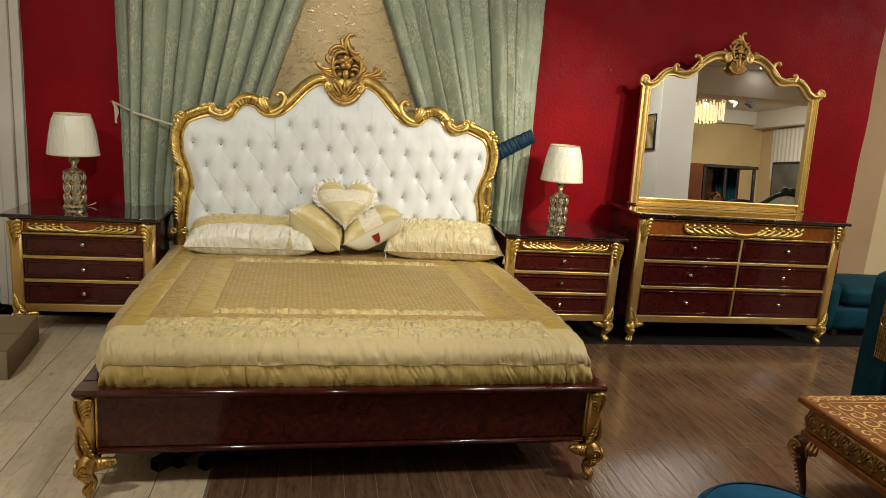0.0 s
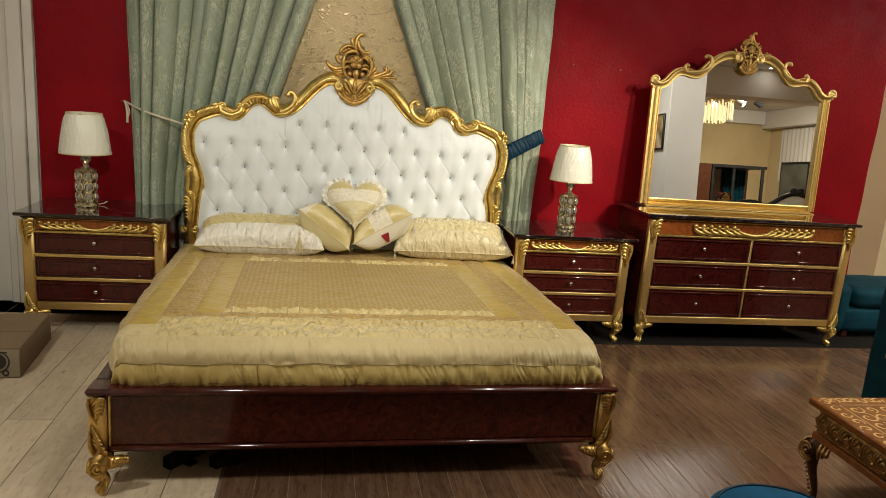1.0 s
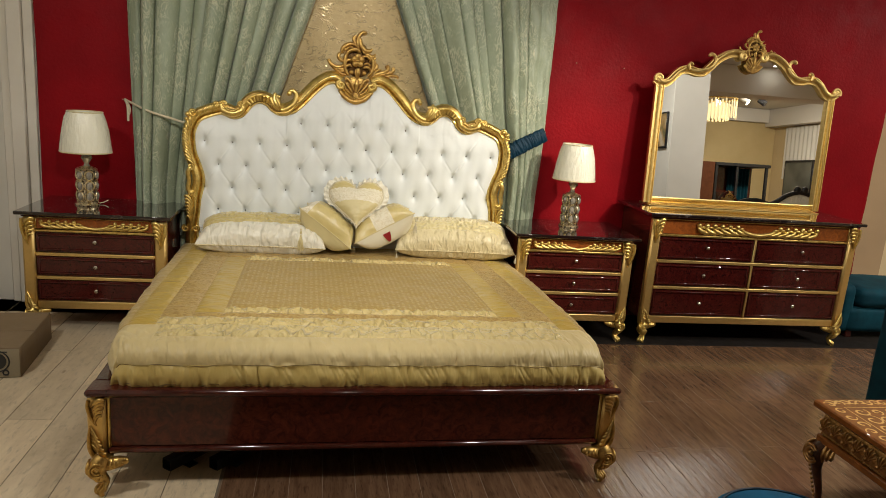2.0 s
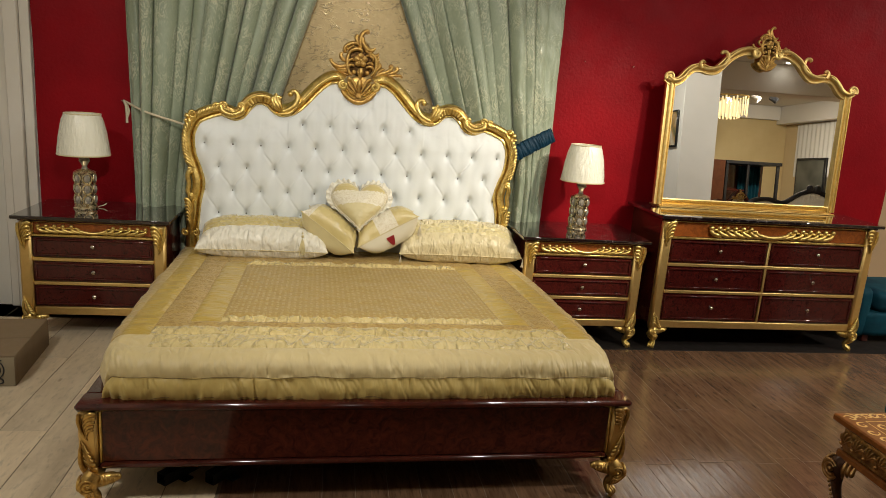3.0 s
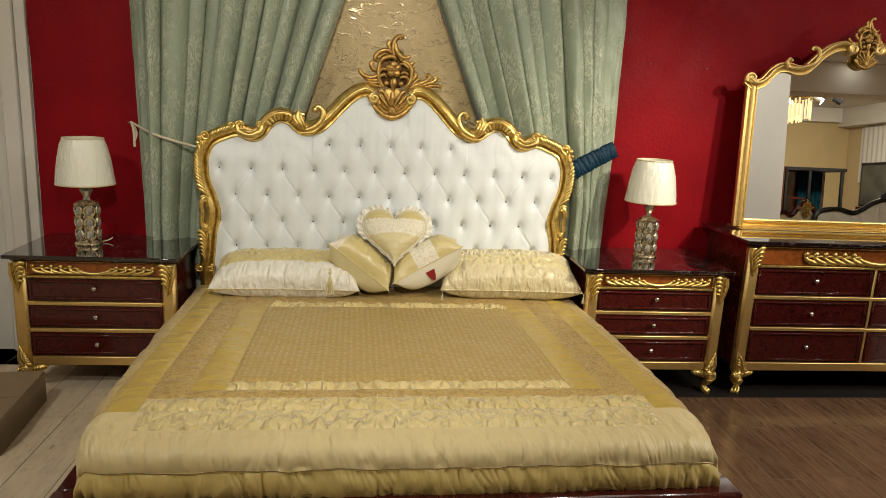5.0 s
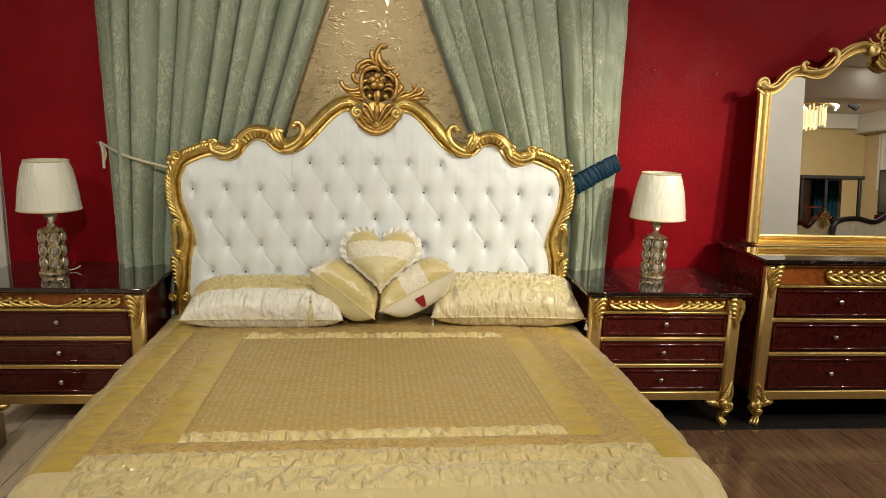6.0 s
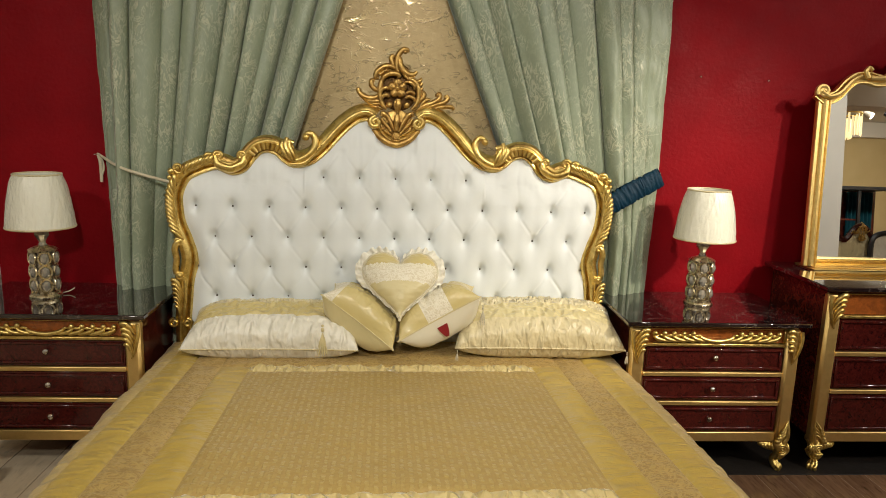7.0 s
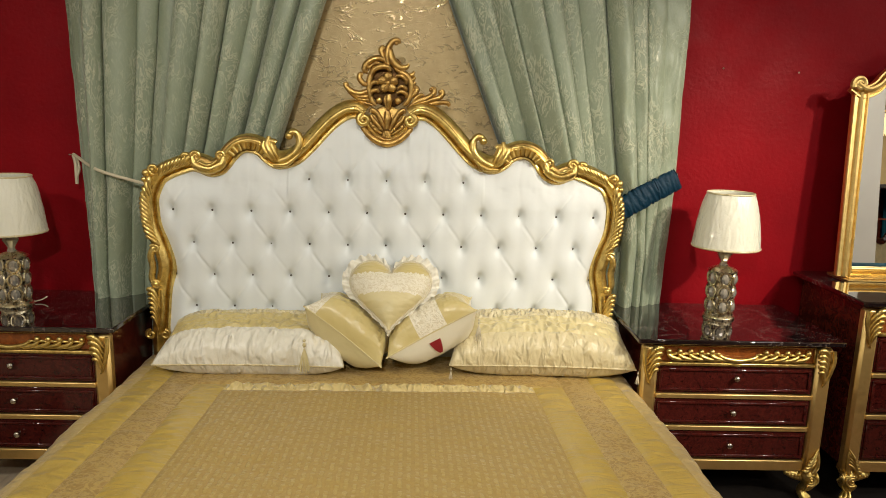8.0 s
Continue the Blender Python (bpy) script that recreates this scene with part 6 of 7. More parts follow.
# ---------------------------------------------------------------- carton by the nightstand
CARD = wall_paint("grey_brown_card", (0.25, 0.180, 0.105), (0.19, 0.135, 0.08), 0.7, 0.2)
CARD_FRONT = wall_paint("printed_card", (0.33, 0.28, 0.19), (0.27, 0.225, 0.15), 0.6, 0.1)
carton = thing("cardboard_box", "worn grey-brown appliance carton with a printed end", "box", at=pose(-1.607, -0.615, 0, 0, 0, 5.4))
part("body", Geo().box(-0.55, 0.0, -0.53, 0.0, 0.0, 0.148, 0.004), CARD, carton)
part("flap", Geo().box(-0.548, -0.002, -0.29, -0.002, 0.1485, 0.152, 0.001).box(-0.548, -0.002, -0.528, -0.294, 0.1485, 0.151, 0.001), CARD, carton)
part("printed_end", Geo().box(-0.548, -0.004, -0.533, -0.5305, 0.004, 0.144, 0.0006), CARD_FRONT, carton, "pale printed end")
INK = Mat("black_print", (0.02, 0.02, 0.02), 0.6).m
part("printed_burner", Geo().tube([(-0.10, -0.5335, 0.085), (-0.10, -0.535, 0.085)], 0.040, 28), INK, carton)
part("printed_burner_ring", Geo().ring((-0.10, -0.5355, 0.085), 0.052, 0.052, 0.003, (0, 1), 28, 6), INK, carton)
part("printed_knob", Geo().ring((-0.065, -0.5345, 0.028), 0.012, 0.012, 0.0035, (0, 1), 18, 6), INK, carton)
part("printed_bar", Geo().box(-0.15, -0.09, -0.535, -0.5335, 0.020, 0.034, 0.0005), INK, carton)
part("printed_bar", Geo().box(-0.15, -0.055, -0.535, -0.5335, 0.128, 0.134, 0.0005), INK, carton)

# ---------------------------------------------------------------- seating and coffee table
TABLE_WOOD = lacquer_material("walnut_lacquer", (0.26, 0.088, 0.018), (0.155, 0.050, 0.011), 0.30, 18)
TABLE_DARK = lacquer_material("dark_walnut_lacquer", (0.085, 0.030, 0.012), (0.045, 0.016, 0.008), 0.30, 18)
INLAY = Mat("pale_inlay", (0.68, 0.45, 0.17), 0.45).m
TABLE_GILT = gold_material("bronzed_gilding", (0.58, 0.37, 0.15), (0.24, 0.12, 0.045), 0.38)
TX, TY, TH = 1.735, -2.300, 0.445
table = thing("coffee_table", "carved walnut coffee table with pale scroll inlay", "table", at=pose(TX, TY, 0))
LX, LY = 0.75, -1.25
part("tabletop", Geo().box(0, LX, LY, 0, TH - 0.028, TH, 0.006), TABLE_WOOD, table)
part("apron", Geo().box(0.035, LX - 0.035, LY + 0.035, -0.035, TH - 0.13, TH - 0.029, 0.004), TABLE_WOOD, table)
ap = Geo().box(0.0300, 0.0345, LY + 0.04, -0.04, TH - 0.118, TH - 0.044, 0.001)
for i in range(20):
    y, m = -0.065 - i * 0.058, TH - 0.081
    ap.ball((0.036, y - 0.003, m), 0.027, 10, 8, (0.40, 0.80, 1.0))
    for k in range(5):
        a = 2.75 - 0.56 * k
        ap.stroke([(0.031, y + 0.017, m - 0.027), (0.022, y + 0.010 + 0.012 * math.cos(a), m - 0.012 + 0.009 * math.sin(a)), (0.019, y + 0.004 + 0.026 * math.cos(a), m - 0.004 + 0.024 * math.sin(a)), (0.027, y + 0.002 + 0.031 * math.cos(a), m - 0.004 + 0.033 * math.sin(a))], [0.0016, 0.0030, 0.0040, 0.0030], 0, 3, 6)
    ap.ball((0.026, y + 0.025, m - 0.022), 0.0075, 8, 6)
part("apron_carving", ap, TABLE_GILT, table, "antique gilded running leaf carving")
for z in (TH - 0.040, TH - 0.122):
    bd = Geo()
    for i in range(110):
        bd.ball((0.033, -0.04 - i * 0.0107, z), 0.0045, 6, 4)
    tagged(part("apron_beading", bd, TABLE_GILT, table), kind="stuff")
part("apron_lip", Geo().box(0.024, LX - 0.024, LY + 0.024, -0.024, TH - 0.160, TH - 0.131, 0.005), TABLE_WOOD, table)
inl = Geo()


def ribbon(g, pts, half):
    """A flat strip of inlay along a line on the table top, tapered at its ends."""
    n = len(pts)
    v, f = [], []
    for i in range(n):
        a, b = pts[max(0, i - 1)], pts[min(n - 1, i + 1)]
        dx, dy = b[0] - a[0], b[1] - a[1]
        k = half * (0.45 + 0.55 * math.sin(math.pi * i / (n - 1))) / (math.hypot(dx, dy) + 1e-9)
        v += [(pts[i][0] - dy * k, pts[i][1] + dx * k, TH + 0.0012), (pts[i][0] + dy * k, pts[i][1] - dx * k, TH + 0.0012)]
        if i:
            f.append([2 * i - 2, 2 * i - 1, 2 * i + 1, 2 * i])
    g.add(v, f)


for a, b in (((0.075, -0.075), (0.075, LY + 0.075)), ((0.075, -0.075), (LX - 0.075, -0.075))):
    d = (b[0] - a[0], b[1] - a[1])
    ribbon(inl, [(a[0] + d[0] * k / 6, a[1] + d[1] * k / 6) for k in range(7)], 0.0032)
rr = random.Random(9)


def inlay_curl(g, x, y, r, a0, turns):
    pts = []
    for i in range(15):
        s = i / 14
        a, q = a0 + turns * 6.28 * s, r * (1 - 0.8 * s)
        pts.append((x + q * math.cos(a), y + q * math.sin(a), TH))
    ribbon(g, pts, 0.0044)


for i in range(22):
    inlay_curl(inl, 0.036 + 0.006 * (i % 2), -0.05 - 0.054 * i, 0.024, rr.uniform(0, 6), 1.0 if i % 2 else -1.0)
    inlay_curl(inl, 0.05 + 0.032 * i, -0.036, 0.022, rr.uniform(0, 6), 1.0 if i % 2 else -1.0)
for i in range(9):
    for j in range(17):
        inlay_curl(inl, 0.115 + 0.066 * i, -0.115 - 0.064 * j, rr.uniform(0.024, 0.040), rr.uniform(0, 6), rr.choice((-1.1, 1.1)))
part("inlay", inl, INLAY, table, "pale scrolling inlay")
for dx, dy in ((0.06, -0.06), (LX - 0.06, -0.06), (0.06, LY + 0.06), (LX - 0.06, LY + 0.06)):
    sx, sy = (-1 if dx < 0.3 else 1), (1 if dy > -0.5 else -1)
    g = Geo()
    h = TH - 0.16
    shaft = Geo()
    shaft.tube(smooth_path([(0, 0, h), (sx * 0.022, sy * 0.022, h * 0.84), (sx * 0.018, sy * 0.018, h * 0.60), (sx * 0.002, sy * 0.002, h * 0.28), (sx * 0.004, sy * 0.004, h * 0.10), (sx * 0.026, sy * 0.026, 0.012)], 6), [0.036, 0.035, 0.018, 0.0115, 0.0105, 0.013], 14)
    for fx, fy, ux, uy in ((0, sy, sx, 0), (sx, 0, 0, sy)):
        c = (fx * 0.044 + sx * 0.016, fy * 0.044 + sy * 0.016, h * 0.84)
        for q in (0.034, 0.021):
            g.tube([(c[0] + ux * math.cos(a) * q, c[1] + uy * math.cos(a) * q, c[2] + math.sin(a) * q) for a in np.linspace(2.4, -2.6, 16)], [0.004, 0.0085, 0.006], 8)
        g.ball(c, 0.011, 10, 7)
        for k in range(3):
            o = -0.026 - 0.020 * k
            g.tube(smooth_path([(fx * 0.030 + ux * o, fy * 0.030 + uy * o, h * 1.02), (fx * 0.044 + ux * (o - 0.004), fy * 0.044 + uy * (o - 0.004), h * 0.92), (fx * 0.030 + ux * (o + 0.010), fy * 0.030 + uy * (o + 0.010), h * (0.76 + 0.06 * k))], 4), [0.005, 0.010, 0.004], 8)
    for k in range(9):
        z = h * (0.62 - 0.058 * k)
        g.ball((sx * (0.036 - 0.0034 * k), sy * (0.036 - 0.0034 * k), z), 0.0062, 8, 5)
    leg = part("leg", shaft, TABLE_DARK, table, "dark walnut cabriole leg")
    part("leg_carving", g, TABLE_GILT, leg, "antique gilded scrolls and beads")
    leg.location = (dx, dy, 0)


def soft_box(x0, x1, y0, y1, z0, z1, r, seed=0, n=18, puff=0.012):
    """An upholstered block with generous rounding."""
    g = Geo()
    c = np.array([(x0 + x1) / 2, (y0 + y1) / 2, (z0 + z1) / 2])
    hlf = np.array([abs(x1 - x0) / 2, abs(y1 - y0) / 2, abs(z1 - z0) / 2])
    for ax in range(3):
        for s in (-1, 1):
            o1, o2 = [o for o in range(3) if o != ax]

            def fn(i, j):
                q = np.zeros(3)
                q[ax], q[o1], q[o2] = s, 2 * i - 1, 2 * j - 1
                p = q * hlf
                inner = np.clip(p, -(hlf - r), hlf - r)
                d = p - inner
                L = np.linalg.norm(d)
                out = inner + (d / L * r if L > 1e-9 else d)
                bul = puff * (1 - (2 * i - 1) ** 2) * (1 - (2 * j - 1) ** 2)
                out[ax] += s * bul
                out += 0.004 * np.array(noise.noise_vector(Vector(c + out) * 6 + Vector((seed, 0, 0))))
                return tuple(c + out)
            g.grid(fn, n, n)
    me = mesh_of(g, "upholstery", True, 80)
    bm = bmesh.new()
    bm.from_mesh(me)
    bmesh.ops.remove_doubles(bm, verts=bm.verts, dist=0.001)
    bmesh.ops.recalc_face_normals(bm, faces=bm.faces)
    bm.to_mesh(me)
    bm.free()
    return me


sofa = thing("sofa", "teal velvet sofa with button seat beside the dresser", "sofa", at=pose(3.50, -0.36, 0))
part("base", soft_box(0.0, 1.5, 0.0, 0.50, 0.05, 0.23, 0.04, 1), TEAL, sofa)
part("seat_cushion", soft_box(0.06, 0.75, -0.012, 0.48, 0.23, 0.365, 0.045, 2), TEAL, sofa)
part("seat_cushion", soft_box(0.76, 1.48, -0.012, 0.48, 0.23, 0.365, 0.045, 3), TEAL, sofa)
part("side_panel", soft_box(-0.06, 0.055, 0.02, 0.50, 0.04, 0.385, 0.04, 4), TEAL, sofa)
for x, y in ((0.06, 0.06), (1.44, 0.06), (0.06, 0.44), (1.44, 0.44)):
    lg = part("foot", Geo().box(-0.025, 0.025, -0.025, 0.025, 0, 0.06, 0.006), MAHOGANY, sofa)
    lg.location = (x, y, 0)

chair = thing("armchair", "teal velvet armchair with a gold striped panel and ring", "armchair", at=pose(2.630, -1.56, 0, 0, 0, 0))
part("back", soft_box(0.0, 0.90, -0.22, 0.0, 0.06, 0.795, 0.05, 6), TEAL, chair)
for x in (0.0, 0.72):
    arm = part("arm", soft_box(x, x + 0.18, -0.84, -0.21, 0.06, 0.74, 0.05, 5 + x), TEAL, chair)
    out = -0.008 if x == 0 else 0.188
    strip = Geo()
    for i in range(6):
        strip.tube([(x + out, -0.135 - 0.013 * i, 0.375), (x + out * 1.4, -0.135 - 0.013 * i, 0.53), (x + out, -0.135 - 0.013 * i, 0.69)], 0.0045, 6)
    part("striped_panel", strip, GOLD_OLD, arm, "gold striped panel")
    part("pull_ring", Geo().ring((x + out * 2.6, -0.168, 0.57), 0.028, 0.030, 0.004, (1, 0)).ball((x + out * 2, -0.168, 0.610), 0.013, 10, 6), GOLD, arm, "gold pull ring")
part("seat", soft_box(0.17, 0.73, -0.83, -0.21, 0.10, 0.42, 0.06, 8), TEAL, chair)
for x, y in ((0.08, -0.76), (0.82, -0.76), (0.08, -0.08), (0.82, -0.08)):
    lg = part("foot", Geo().tube([(0, 0, 0), (0, 0, 0.08)], [0.015, 0.024], 10), MAHOGANY, chair)
    lg.location = (x, y, 0)

stool = thing("ottoman", "round peacock blue velvet stool in front of the bed", "stool", at=pose(1.135, -3.05, 0))
top = Geo().lathe([(0.0, 0.10), (0.20, 0.10), (0.215, 0.13), (0.215, 0.34), (0.222, 0.37), (0.215, 0.40), (0.18, 0.418), (0.10, 0.426), (0.0, 0.428)], n=48, cap=False)
part("cushion", top, STOOL_BLUE, stool)
part("piping", Geo().tube([(0.196 * math.cos(a), 0.196 * math.sin(a), 0.414) for a in np.linspace(0, 2 * math.pi, 60)], 0.004, 6), NAVY, stool)
for k in range(4):
    a = math.pi / 4 + k * math.pi / 2
    lg = part("foot", Geo().tube([(0, 0, 0), (0, 0, 0.11)], [0.014, 0.024], 10), MAHOGANY, stool)
    lg.location = (0.15 * math.cos(a), 0.15 * math.sin(a), 0)

# ---------------------------------------------------------------- the far part of the showroom, seen in the mirror
tagged(part("column", Geo().box(3.57, 3.98, -4.40, -3.0, 0.0, 2.776, 0.004), GREY_PAINT), "pale grey plastered column", "column", "", "structure")
tagged(part("ceiling_beam", Geo().box(3.985, 9.19, -5.40, -5.0, 2.385, 2.777, 0.004), CEIL), "white ceiling beam", "beam", "", "structure")
tagged(part("ceiling_beam_side", Geo().box(8.95, 9.19, -9.44, -5.41, 2.42, 2.777, 0.004), CEIL), "white beam along the side wall", "beam", "", "structure")
structure("wall_side_far", Geo().box(9.195, 9.30, -9.44, 0.9, 0.0, 2.775, 0.002), BEIGE, "cream side wall", "wall")
YELLOW = wall_paint("cream_yellow_wallpaper", (0.68, 0.55, 0.30), (0.60, 0.47, 0.24), 0.5)
structure("wall_far_paper", Geo().box(5.2, 9.19, -9.446, -9.43, 0.0, 2.774, 0.002), YELLOW, "cream yellow papered wall", "wall")
structure("wall_far_band", Geo().box(5.2, 8.94, -9.428, -9.30, 2.50, 2.774, 0.004), CEIL, "white plaster band over the far wall", "beam")
art = thing("framed_picture", "small framed picture hung on the grey column", "picture", at=pose(3.566, -3.20, 1.63))
part("picture_frame", Geo().box(-0.02, 0.0, -0.13, 0.13, -0.20, 0.20, 0.004), BLACK, art)
ART = Mat("muted_print", (0.2, 0.16, 0.08), 0.4)
ART.colour(ART.ramp(ART.noise(7, 3), (0.3, (0.05, 0.09, 0.05)), (0.5, (0.35, 0.22, 0.08)), (0.7, (0.5, 0.45, 0.35))))
part("print", Geo().box(-0.0225, -0.0203, -0.112, 0.112, -0.182, 0.182, 0.0005), ART.m, art)

GLOW = Mat("lit_glass", (0.9, 0.75, 0.45), 0.2)
GLOW.set("Emission Color", (1.0, 0.80, 0.42, 1))
GLOW.set("Emission Strength", 1.1)
LED = Mat("lit_lamp_disc", (1, 1, 1), 0.4)
LED.set("Emission Color", (1.0, 0.93, 0.8, 1))
LED.set("Emission Strength", 14)
chandelier = thing("chandelier", "lit chandelier of hanging amber glass strips", "chandelier", at=pose(6.12, -6.5, 0))
part("stem", Geo().tube([(0, 0, 2.50), (0, 0, 2.78)], 0.012, 8), GOLD, chandelier)
part("rim", Geo().tube([(0.30 * math.cos(a), 0.30 * math.sin(a), 2.50) for a in np.linspace(0, 2 * math.pi, 40)], 0.012, 8), GOLD, chandelier)
strip_mesh = mesh_of(Geo().box(-0.014, 0.014, -0.003, 0.003, -0.27, 0.0, 0.002), "glass_strip")
strip_mesh.materials.append(GLOW.m)
for k in range(34):
    a = 2 * math.pi * k / 34
    st = part("glass_strip", strip_mesh, None, chandelier)
    st.location, st.rotation_euler = (0.30 * math.cos(a), 0.30 * math.sin(a), 2.49 - 0.02 * (k % 3)), (0, 0, a + math.pi / 2)
for k in range(18):
    a = 2 * math.pi * k / 18
    st = part("glass_strip", strip_mesh, None, chandelier)
    st.location, st.rotation_euler = (0.17 * math.cos(a), 0.17 * math.sin(a), 2.42), (0, 0, a + math.pi / 2)
part("bulb", Geo().ball((0, 0, 2.44), 0.05), LED.m, chandelier)

down = thing("ceiling_downlight", "round lit ceiling downlight", "ceiling light", at=pose(6.0, -4.80, 2.78))
part("rim", Geo().lathe([(0.075, -0.001), (0.085, -0.006), (0.075, -0.012), (0.065, -0.006), (0.075, -0.001)], n=28, cap=False), CEIL, down)
part("diffuser", Geo().lathe([(0.0, -0.004), (0.064, -0.004), (0.064, -0.008), (0.0, -0.008)], n=28), LED.m, down)
track = thing("track_light", "ceiling track with two adjustable spotlights", "track light", at=pose(7.0, -7.2, 2.78))
part("rail", Geo().box(-0.35, 0.55, -0.02, 0.02, -0.03, 0.0, 0.003), CEIL, track)
for k, (x, mat) in enumerate(((0.0, CEIL), (0.34, BLACK))):
    head = part("spot_head", Geo().tube([(x, 0, -0.03), (x, 0, -0.12)], 0.008, 8).tube([(x - 0.05, 0.02, -0.14), (x + 0.03, 0.10, -0.21)], [0.045, 0.055], 16), mat, track)
    part("lens", Geo().tube([(x + 0.031, 0.101, -0.211), (x + 0.034, 0.104, -0.214)], 0.045, 16), LED.m if k == 0 else BLACK, head)

BROWN = lacquer_material("brown_veneer", (0.10, 0.034, 0.014), (0.07, 0.022, 0.009), 0.4, 8)
case = thing("wardrobe", "brown wooden wardrobe against the far wall", "wardrobe", at=pose(6.70, -8.3, 0))
part("body", Geo().box(0, 0.36, -0.3, 0.3, 0, 1.56, 0.006), BROWN, case)
part("handle", Geo().ball((0.05, 0.31, 0.95), 0.02), CHROME, case)
shelf = thing("display_case", "dark framed glass display case with posts", "cabinet", at=pose(7.08, -8.3, 0))
part("top", Geo().box(-0.02, 1.12, -0.3, 0.32, 1.50, 1.56, 0.008), BLACK, shelf)
part("base", Geo().box(0, 1.1, -0.28, 0.3, 0.0, 0.55, 0.006), BLACK, shelf)
for x in (0.02, 0.45, 1.06):
    part("post", Geo().box(x - 0.025, x + 0.025, 0.25, 0.30, 0.55, 1.50, 0.004), BLACK, shelf)
part("back_panel", Geo().box(0, 1.1, -0.28, -0.25, 0.55, 1.50, 0.004), MAHOGANY, shelf)
part("drape", Geo().grid(lambda i, j: (0.55 + 0.45 * i, -0.2 + 0.03 * math.sin(i * 40), 0.56 + 0.92 * j), 60, 8), TEAL, shelf)
part("shelf_board", Geo().box(0.05, 0.43, -0.22, 0.26, 1.0, 1.03, 0.003), MAHOGANY, shelf)


def show_headboard(name, label, at, w, h, pad_mat, frame_mat, with_crest):
    """A low showroom headboard with a waved top rail."""
    t = thing(name, label, "headboard", at=at)
    line = smooth_path([(-w, h * 0.55), (-w * 0.96, h * 0.80), (-w * 0.7, h * 0.86), (-w * 0.45, h * 0.82), (-w * 0.2, h * 0.95), (0, h), (w * 0.2, h * 0.95), (w * 0.45, h * 0.82), (w * 0.7, h * 0.86), (w * 0.96, h * 0.80), (w, h * 0.55)], 6)
    part("rail", Geo().sweep(line, [(-0.03, 0), (-0.03, -0.03), (0.0, -0.045), (0.03, -0.03), (0.03, 0)], 0), frame_mat, t)
    g = Geo()
    v, f = [], []
    for x, z in line:
        v += [(x, 0.01, 0.0), (x, 0.01, z), (x, -0.03, z), (x, -0.03, 0.0)]
    for i in range(len(line) - 1):
        for j in range(4):
            f.append([i * 4 + j, (i + 1) * 4 + j, (i + 1) * 4 + (j + 1) % 4, i * 4 + (j + 1) % 4])
    part("padding", g.add(v, f), pad_mat, t)
    if with_crest:
        c = part("crest", crest(0.55), GOLD_OLD, t)
        c.matrix_basis = pose(0, 0.05, h * 0.95, 0, 0, 180)
    else:
        part("finial", Geo().ball((-0.05, 0.02, h + 0.03), 0.06, 12, 8, (1, 0.5, 1)).ball((0.07, 0.02, h + 0.03), 0.06, 12, 8, (1, 0.5, 1)), frame_mat, t)
    return t


show_headboard("show_headboard", "cream padded headboard with a small gilded crest", pose(5.62, -5.15, 0), 0.42, 0.97, SATIN_CREAM, MAHOGANY, True)
show_headboard("show_headboard", "dark carved headboard with pale padding", pose(6.73, -5.08, 0), 1.02, 1.045, SATIN_WHITE, BLACK, False)
panel = thing("television", "dark framed television on a wooden stand", "television", at=pose(9.0, -8.45, 1.32, 0, 0, 0))
part("panel_frame", Geo().box(0.10, 0.15, -0.42, 0.46, -0.42, 0.40, 0.01), BLACK, panel)
SCREEN = Mat("dark_grey_screen", (0.10, 0.11, 0.10), 0.2)
SCREEN.colour(SCREEN.ramp(SCREEN.noise(2, 2), (0.3, (0.06, 0.065, 0.06)), (0.7, (0.15, 0.16, 0.14))))
part("panel_face", Geo().box(0.09, 0.0995, -0.37, 0.41, -0.37, 0.35, 0.002), SCREEN.m, panel)
stand = part("panel_stand", Geo().box(0.05, 0.18, -0.42, 0.46, -1.32, -0.425, 0.006), MAHOGANY, panel)
tagged(part("sheer_curtain", Geo().grid(lambda i, j: (9.15 + 0.02 * math.sin(i * 60), -9.0 + 1.2 * i, 1.35 + 1.05 * j), 120, 4), GREY_PAINT), "pale sheer curtain on the side wall", "curtain")

led = thing("led_panel", "square white ceiling light panel", "ceiling light", at=pose(3.66, -2.20, 2.768))
part("panel_frame", Geo().box(-0.66, 0.66, -0.66, 0.66, 0.001, 0.011, 0.002), CEIL, led)

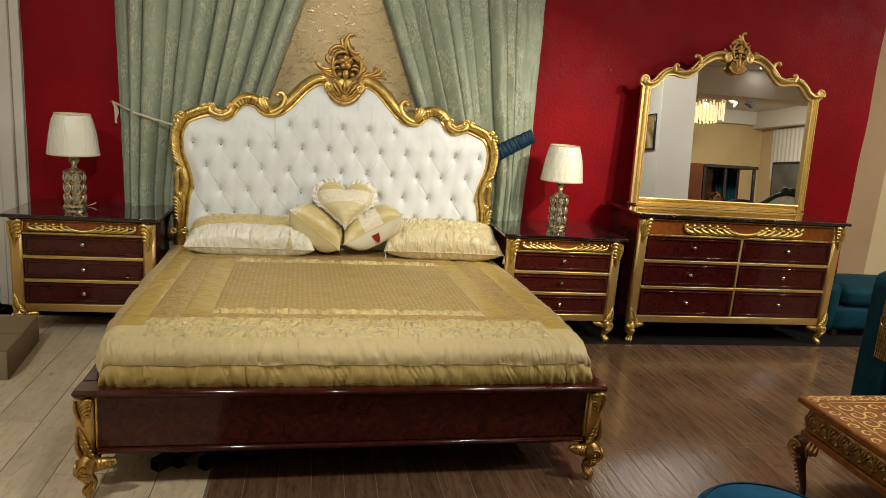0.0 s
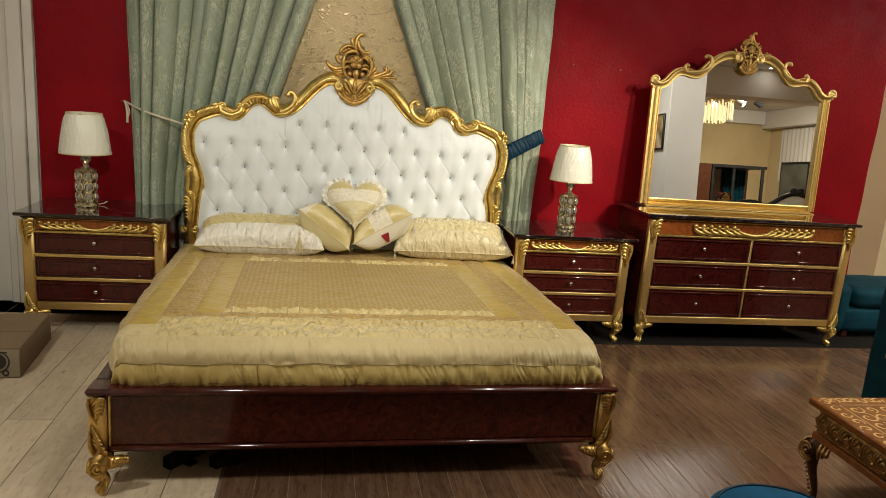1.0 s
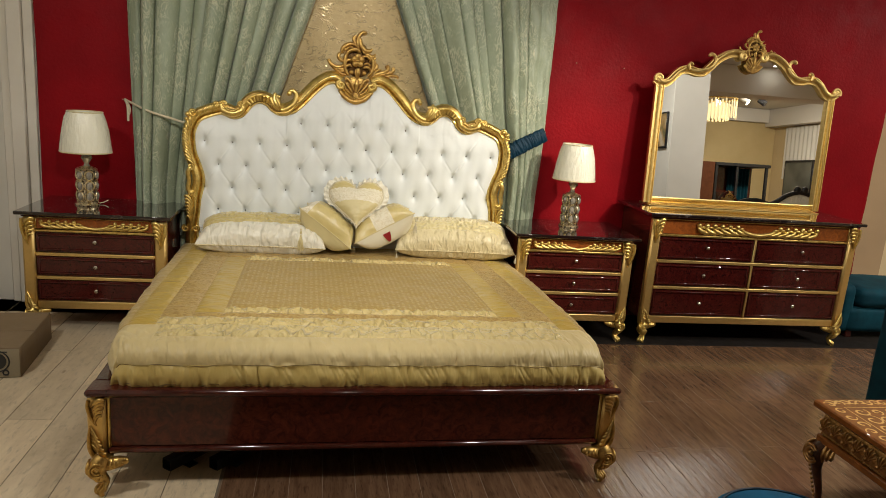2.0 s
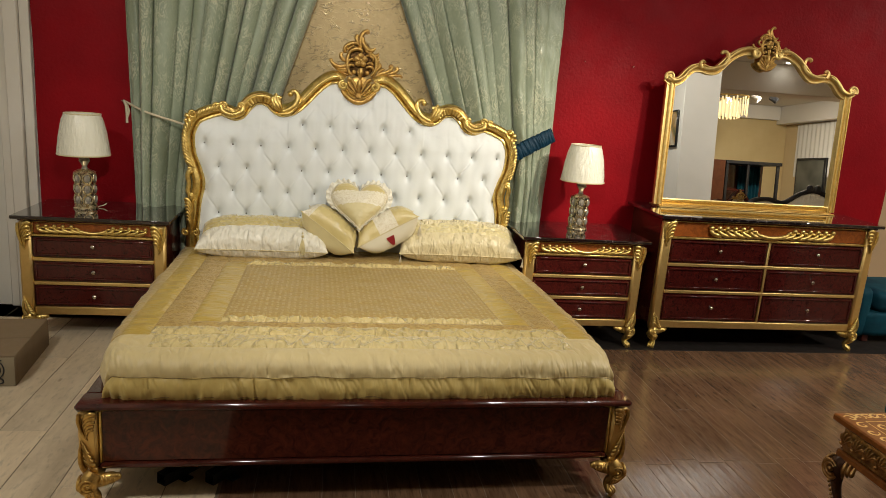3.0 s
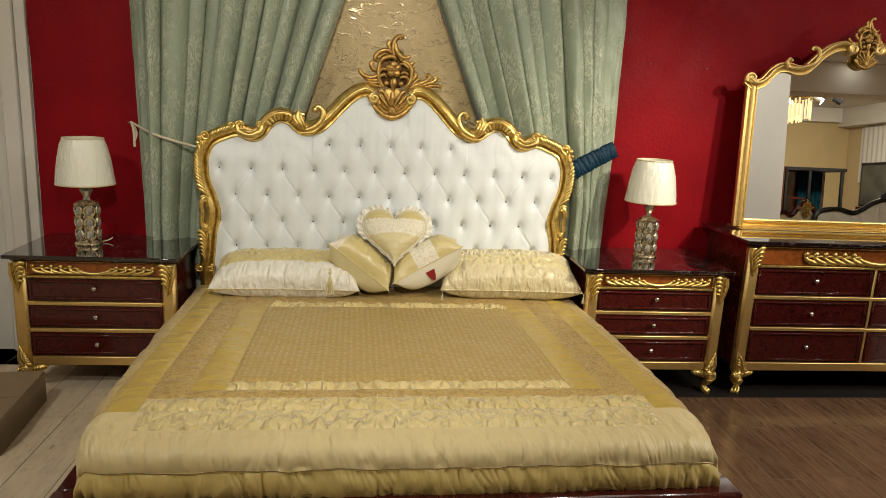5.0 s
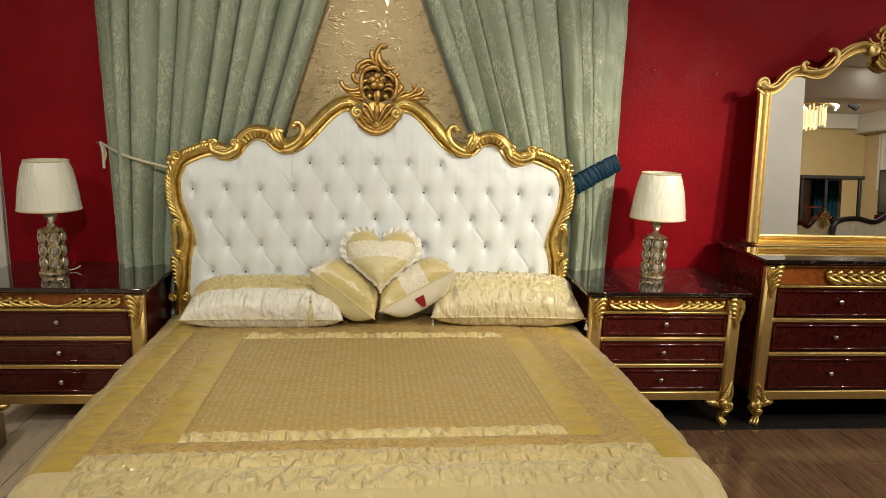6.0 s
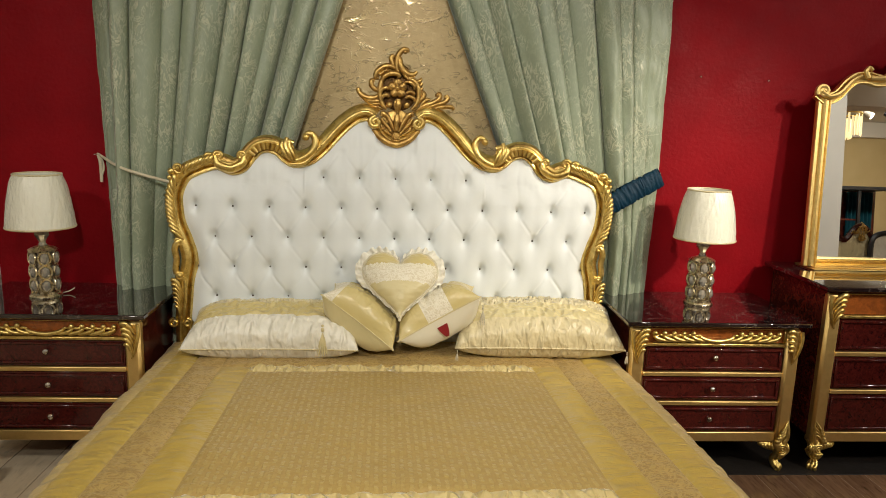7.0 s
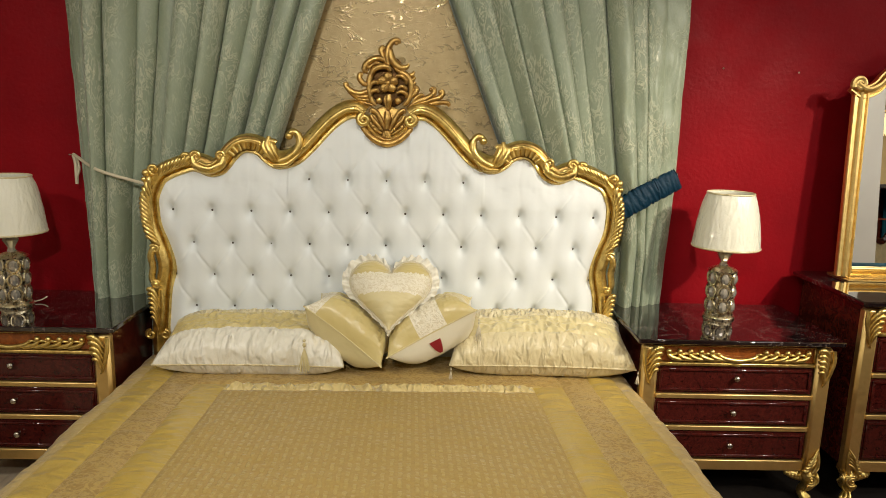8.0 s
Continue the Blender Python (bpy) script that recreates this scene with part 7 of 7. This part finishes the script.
# ---------------------------------------------------------------- floor pieces
floor_white = tagged(part("floor_whitewashed", Geo().box(-3.4, -0.505, -9.5, 1.05, -0.0042, -0.0022, 0.0004), GROUT_PALE), "whitewashed plank floor with worn knots", "floor", "", "structure")
floor_brown = tagged(part("floor_brown", Geo().box(-0.500, 10.1, -9.5, 1.05, -0.0042, -0.0008, 0.0003), GROUT), "dark brown wood-look tile floor, glossy", "floor", "", "structure")
# thin near-black sheet over the tiles, from the furniture fronts back to the wall
part("bare_floor_strip", Geo().box(1.02, 3.92, -0.552, 1.0, 0.0002, 0.0030, 0.001), STRIP_DARK, floor_brown, "near-black strip on the floor under the furniture along the wall")
PB, PLEN = 0.1245, 0.50
tile = mesh_of(Geo().box(0, PB - 0.0026, 0, PLEN - 0.0022, -0.0021, 0.0, 0.0006), "tile", True)
tile.materials.append(BROWN_PLANK)
rest = Geo()
for i in range(85):
    x = -0.497 + i * PB
    for j in range(-19, 5):
        y = -1.385 + j * PLEN + (0.0, 0.016, -0.012, 0.026)[i % 4]
        if -2.9 < y < 0.05 and x < 3.6:
            t = part("tile", tile, None, floor_brown)
            t.location = (x, y, 0)
        elif y + PLEN < 1.0:
            rest.add([(x, y, 0), (x + PB - 0.0022, y, 0), (x + PB - 0.0022, y + PLEN - 0.002, 0), (x, y + PLEN - 0.002, 0)], [[0, 1, 2, 3]])
tagged(part("far_tiles", rest, BROWN_PLANK, floor_brown, smooth=False), kind="stuff")
WB, WLEN = 0.188, 1.22
board = mesh_of(Geo().box(0, WB - 0.003, 0, WLEN - 0.003, -0.0021, 0.0, 0.0010), "board", True)
board.materials.append(WHITE_PLANK)
far = Geo()
for i in range(15):
    x = -0.508 - (i + 1) * WB
    for j in range(-9, 1):
        y = 0.0 + j * WLEN + 0.43 * (i * 2 % 3)
        if y > -2.6:
            b = part("board", board, None, floor_white)
            b.location = (x, y, 0) if y + WLEN < 1.05 else (x, 1.05 - WLEN, 0)
        elif y > -9.4:
            far.add([(x, y, 0), (x + WB - 0.003, y, 0), (x + WB - 0.003, y + WLEN - 0.003, 0), (x, y + WLEN - 0.003, 0)], [[0, 1, 2, 3]])
tagged(part("far_boards", far, WHITE_PLANK, floor_white, smooth=False), kind="stuff")
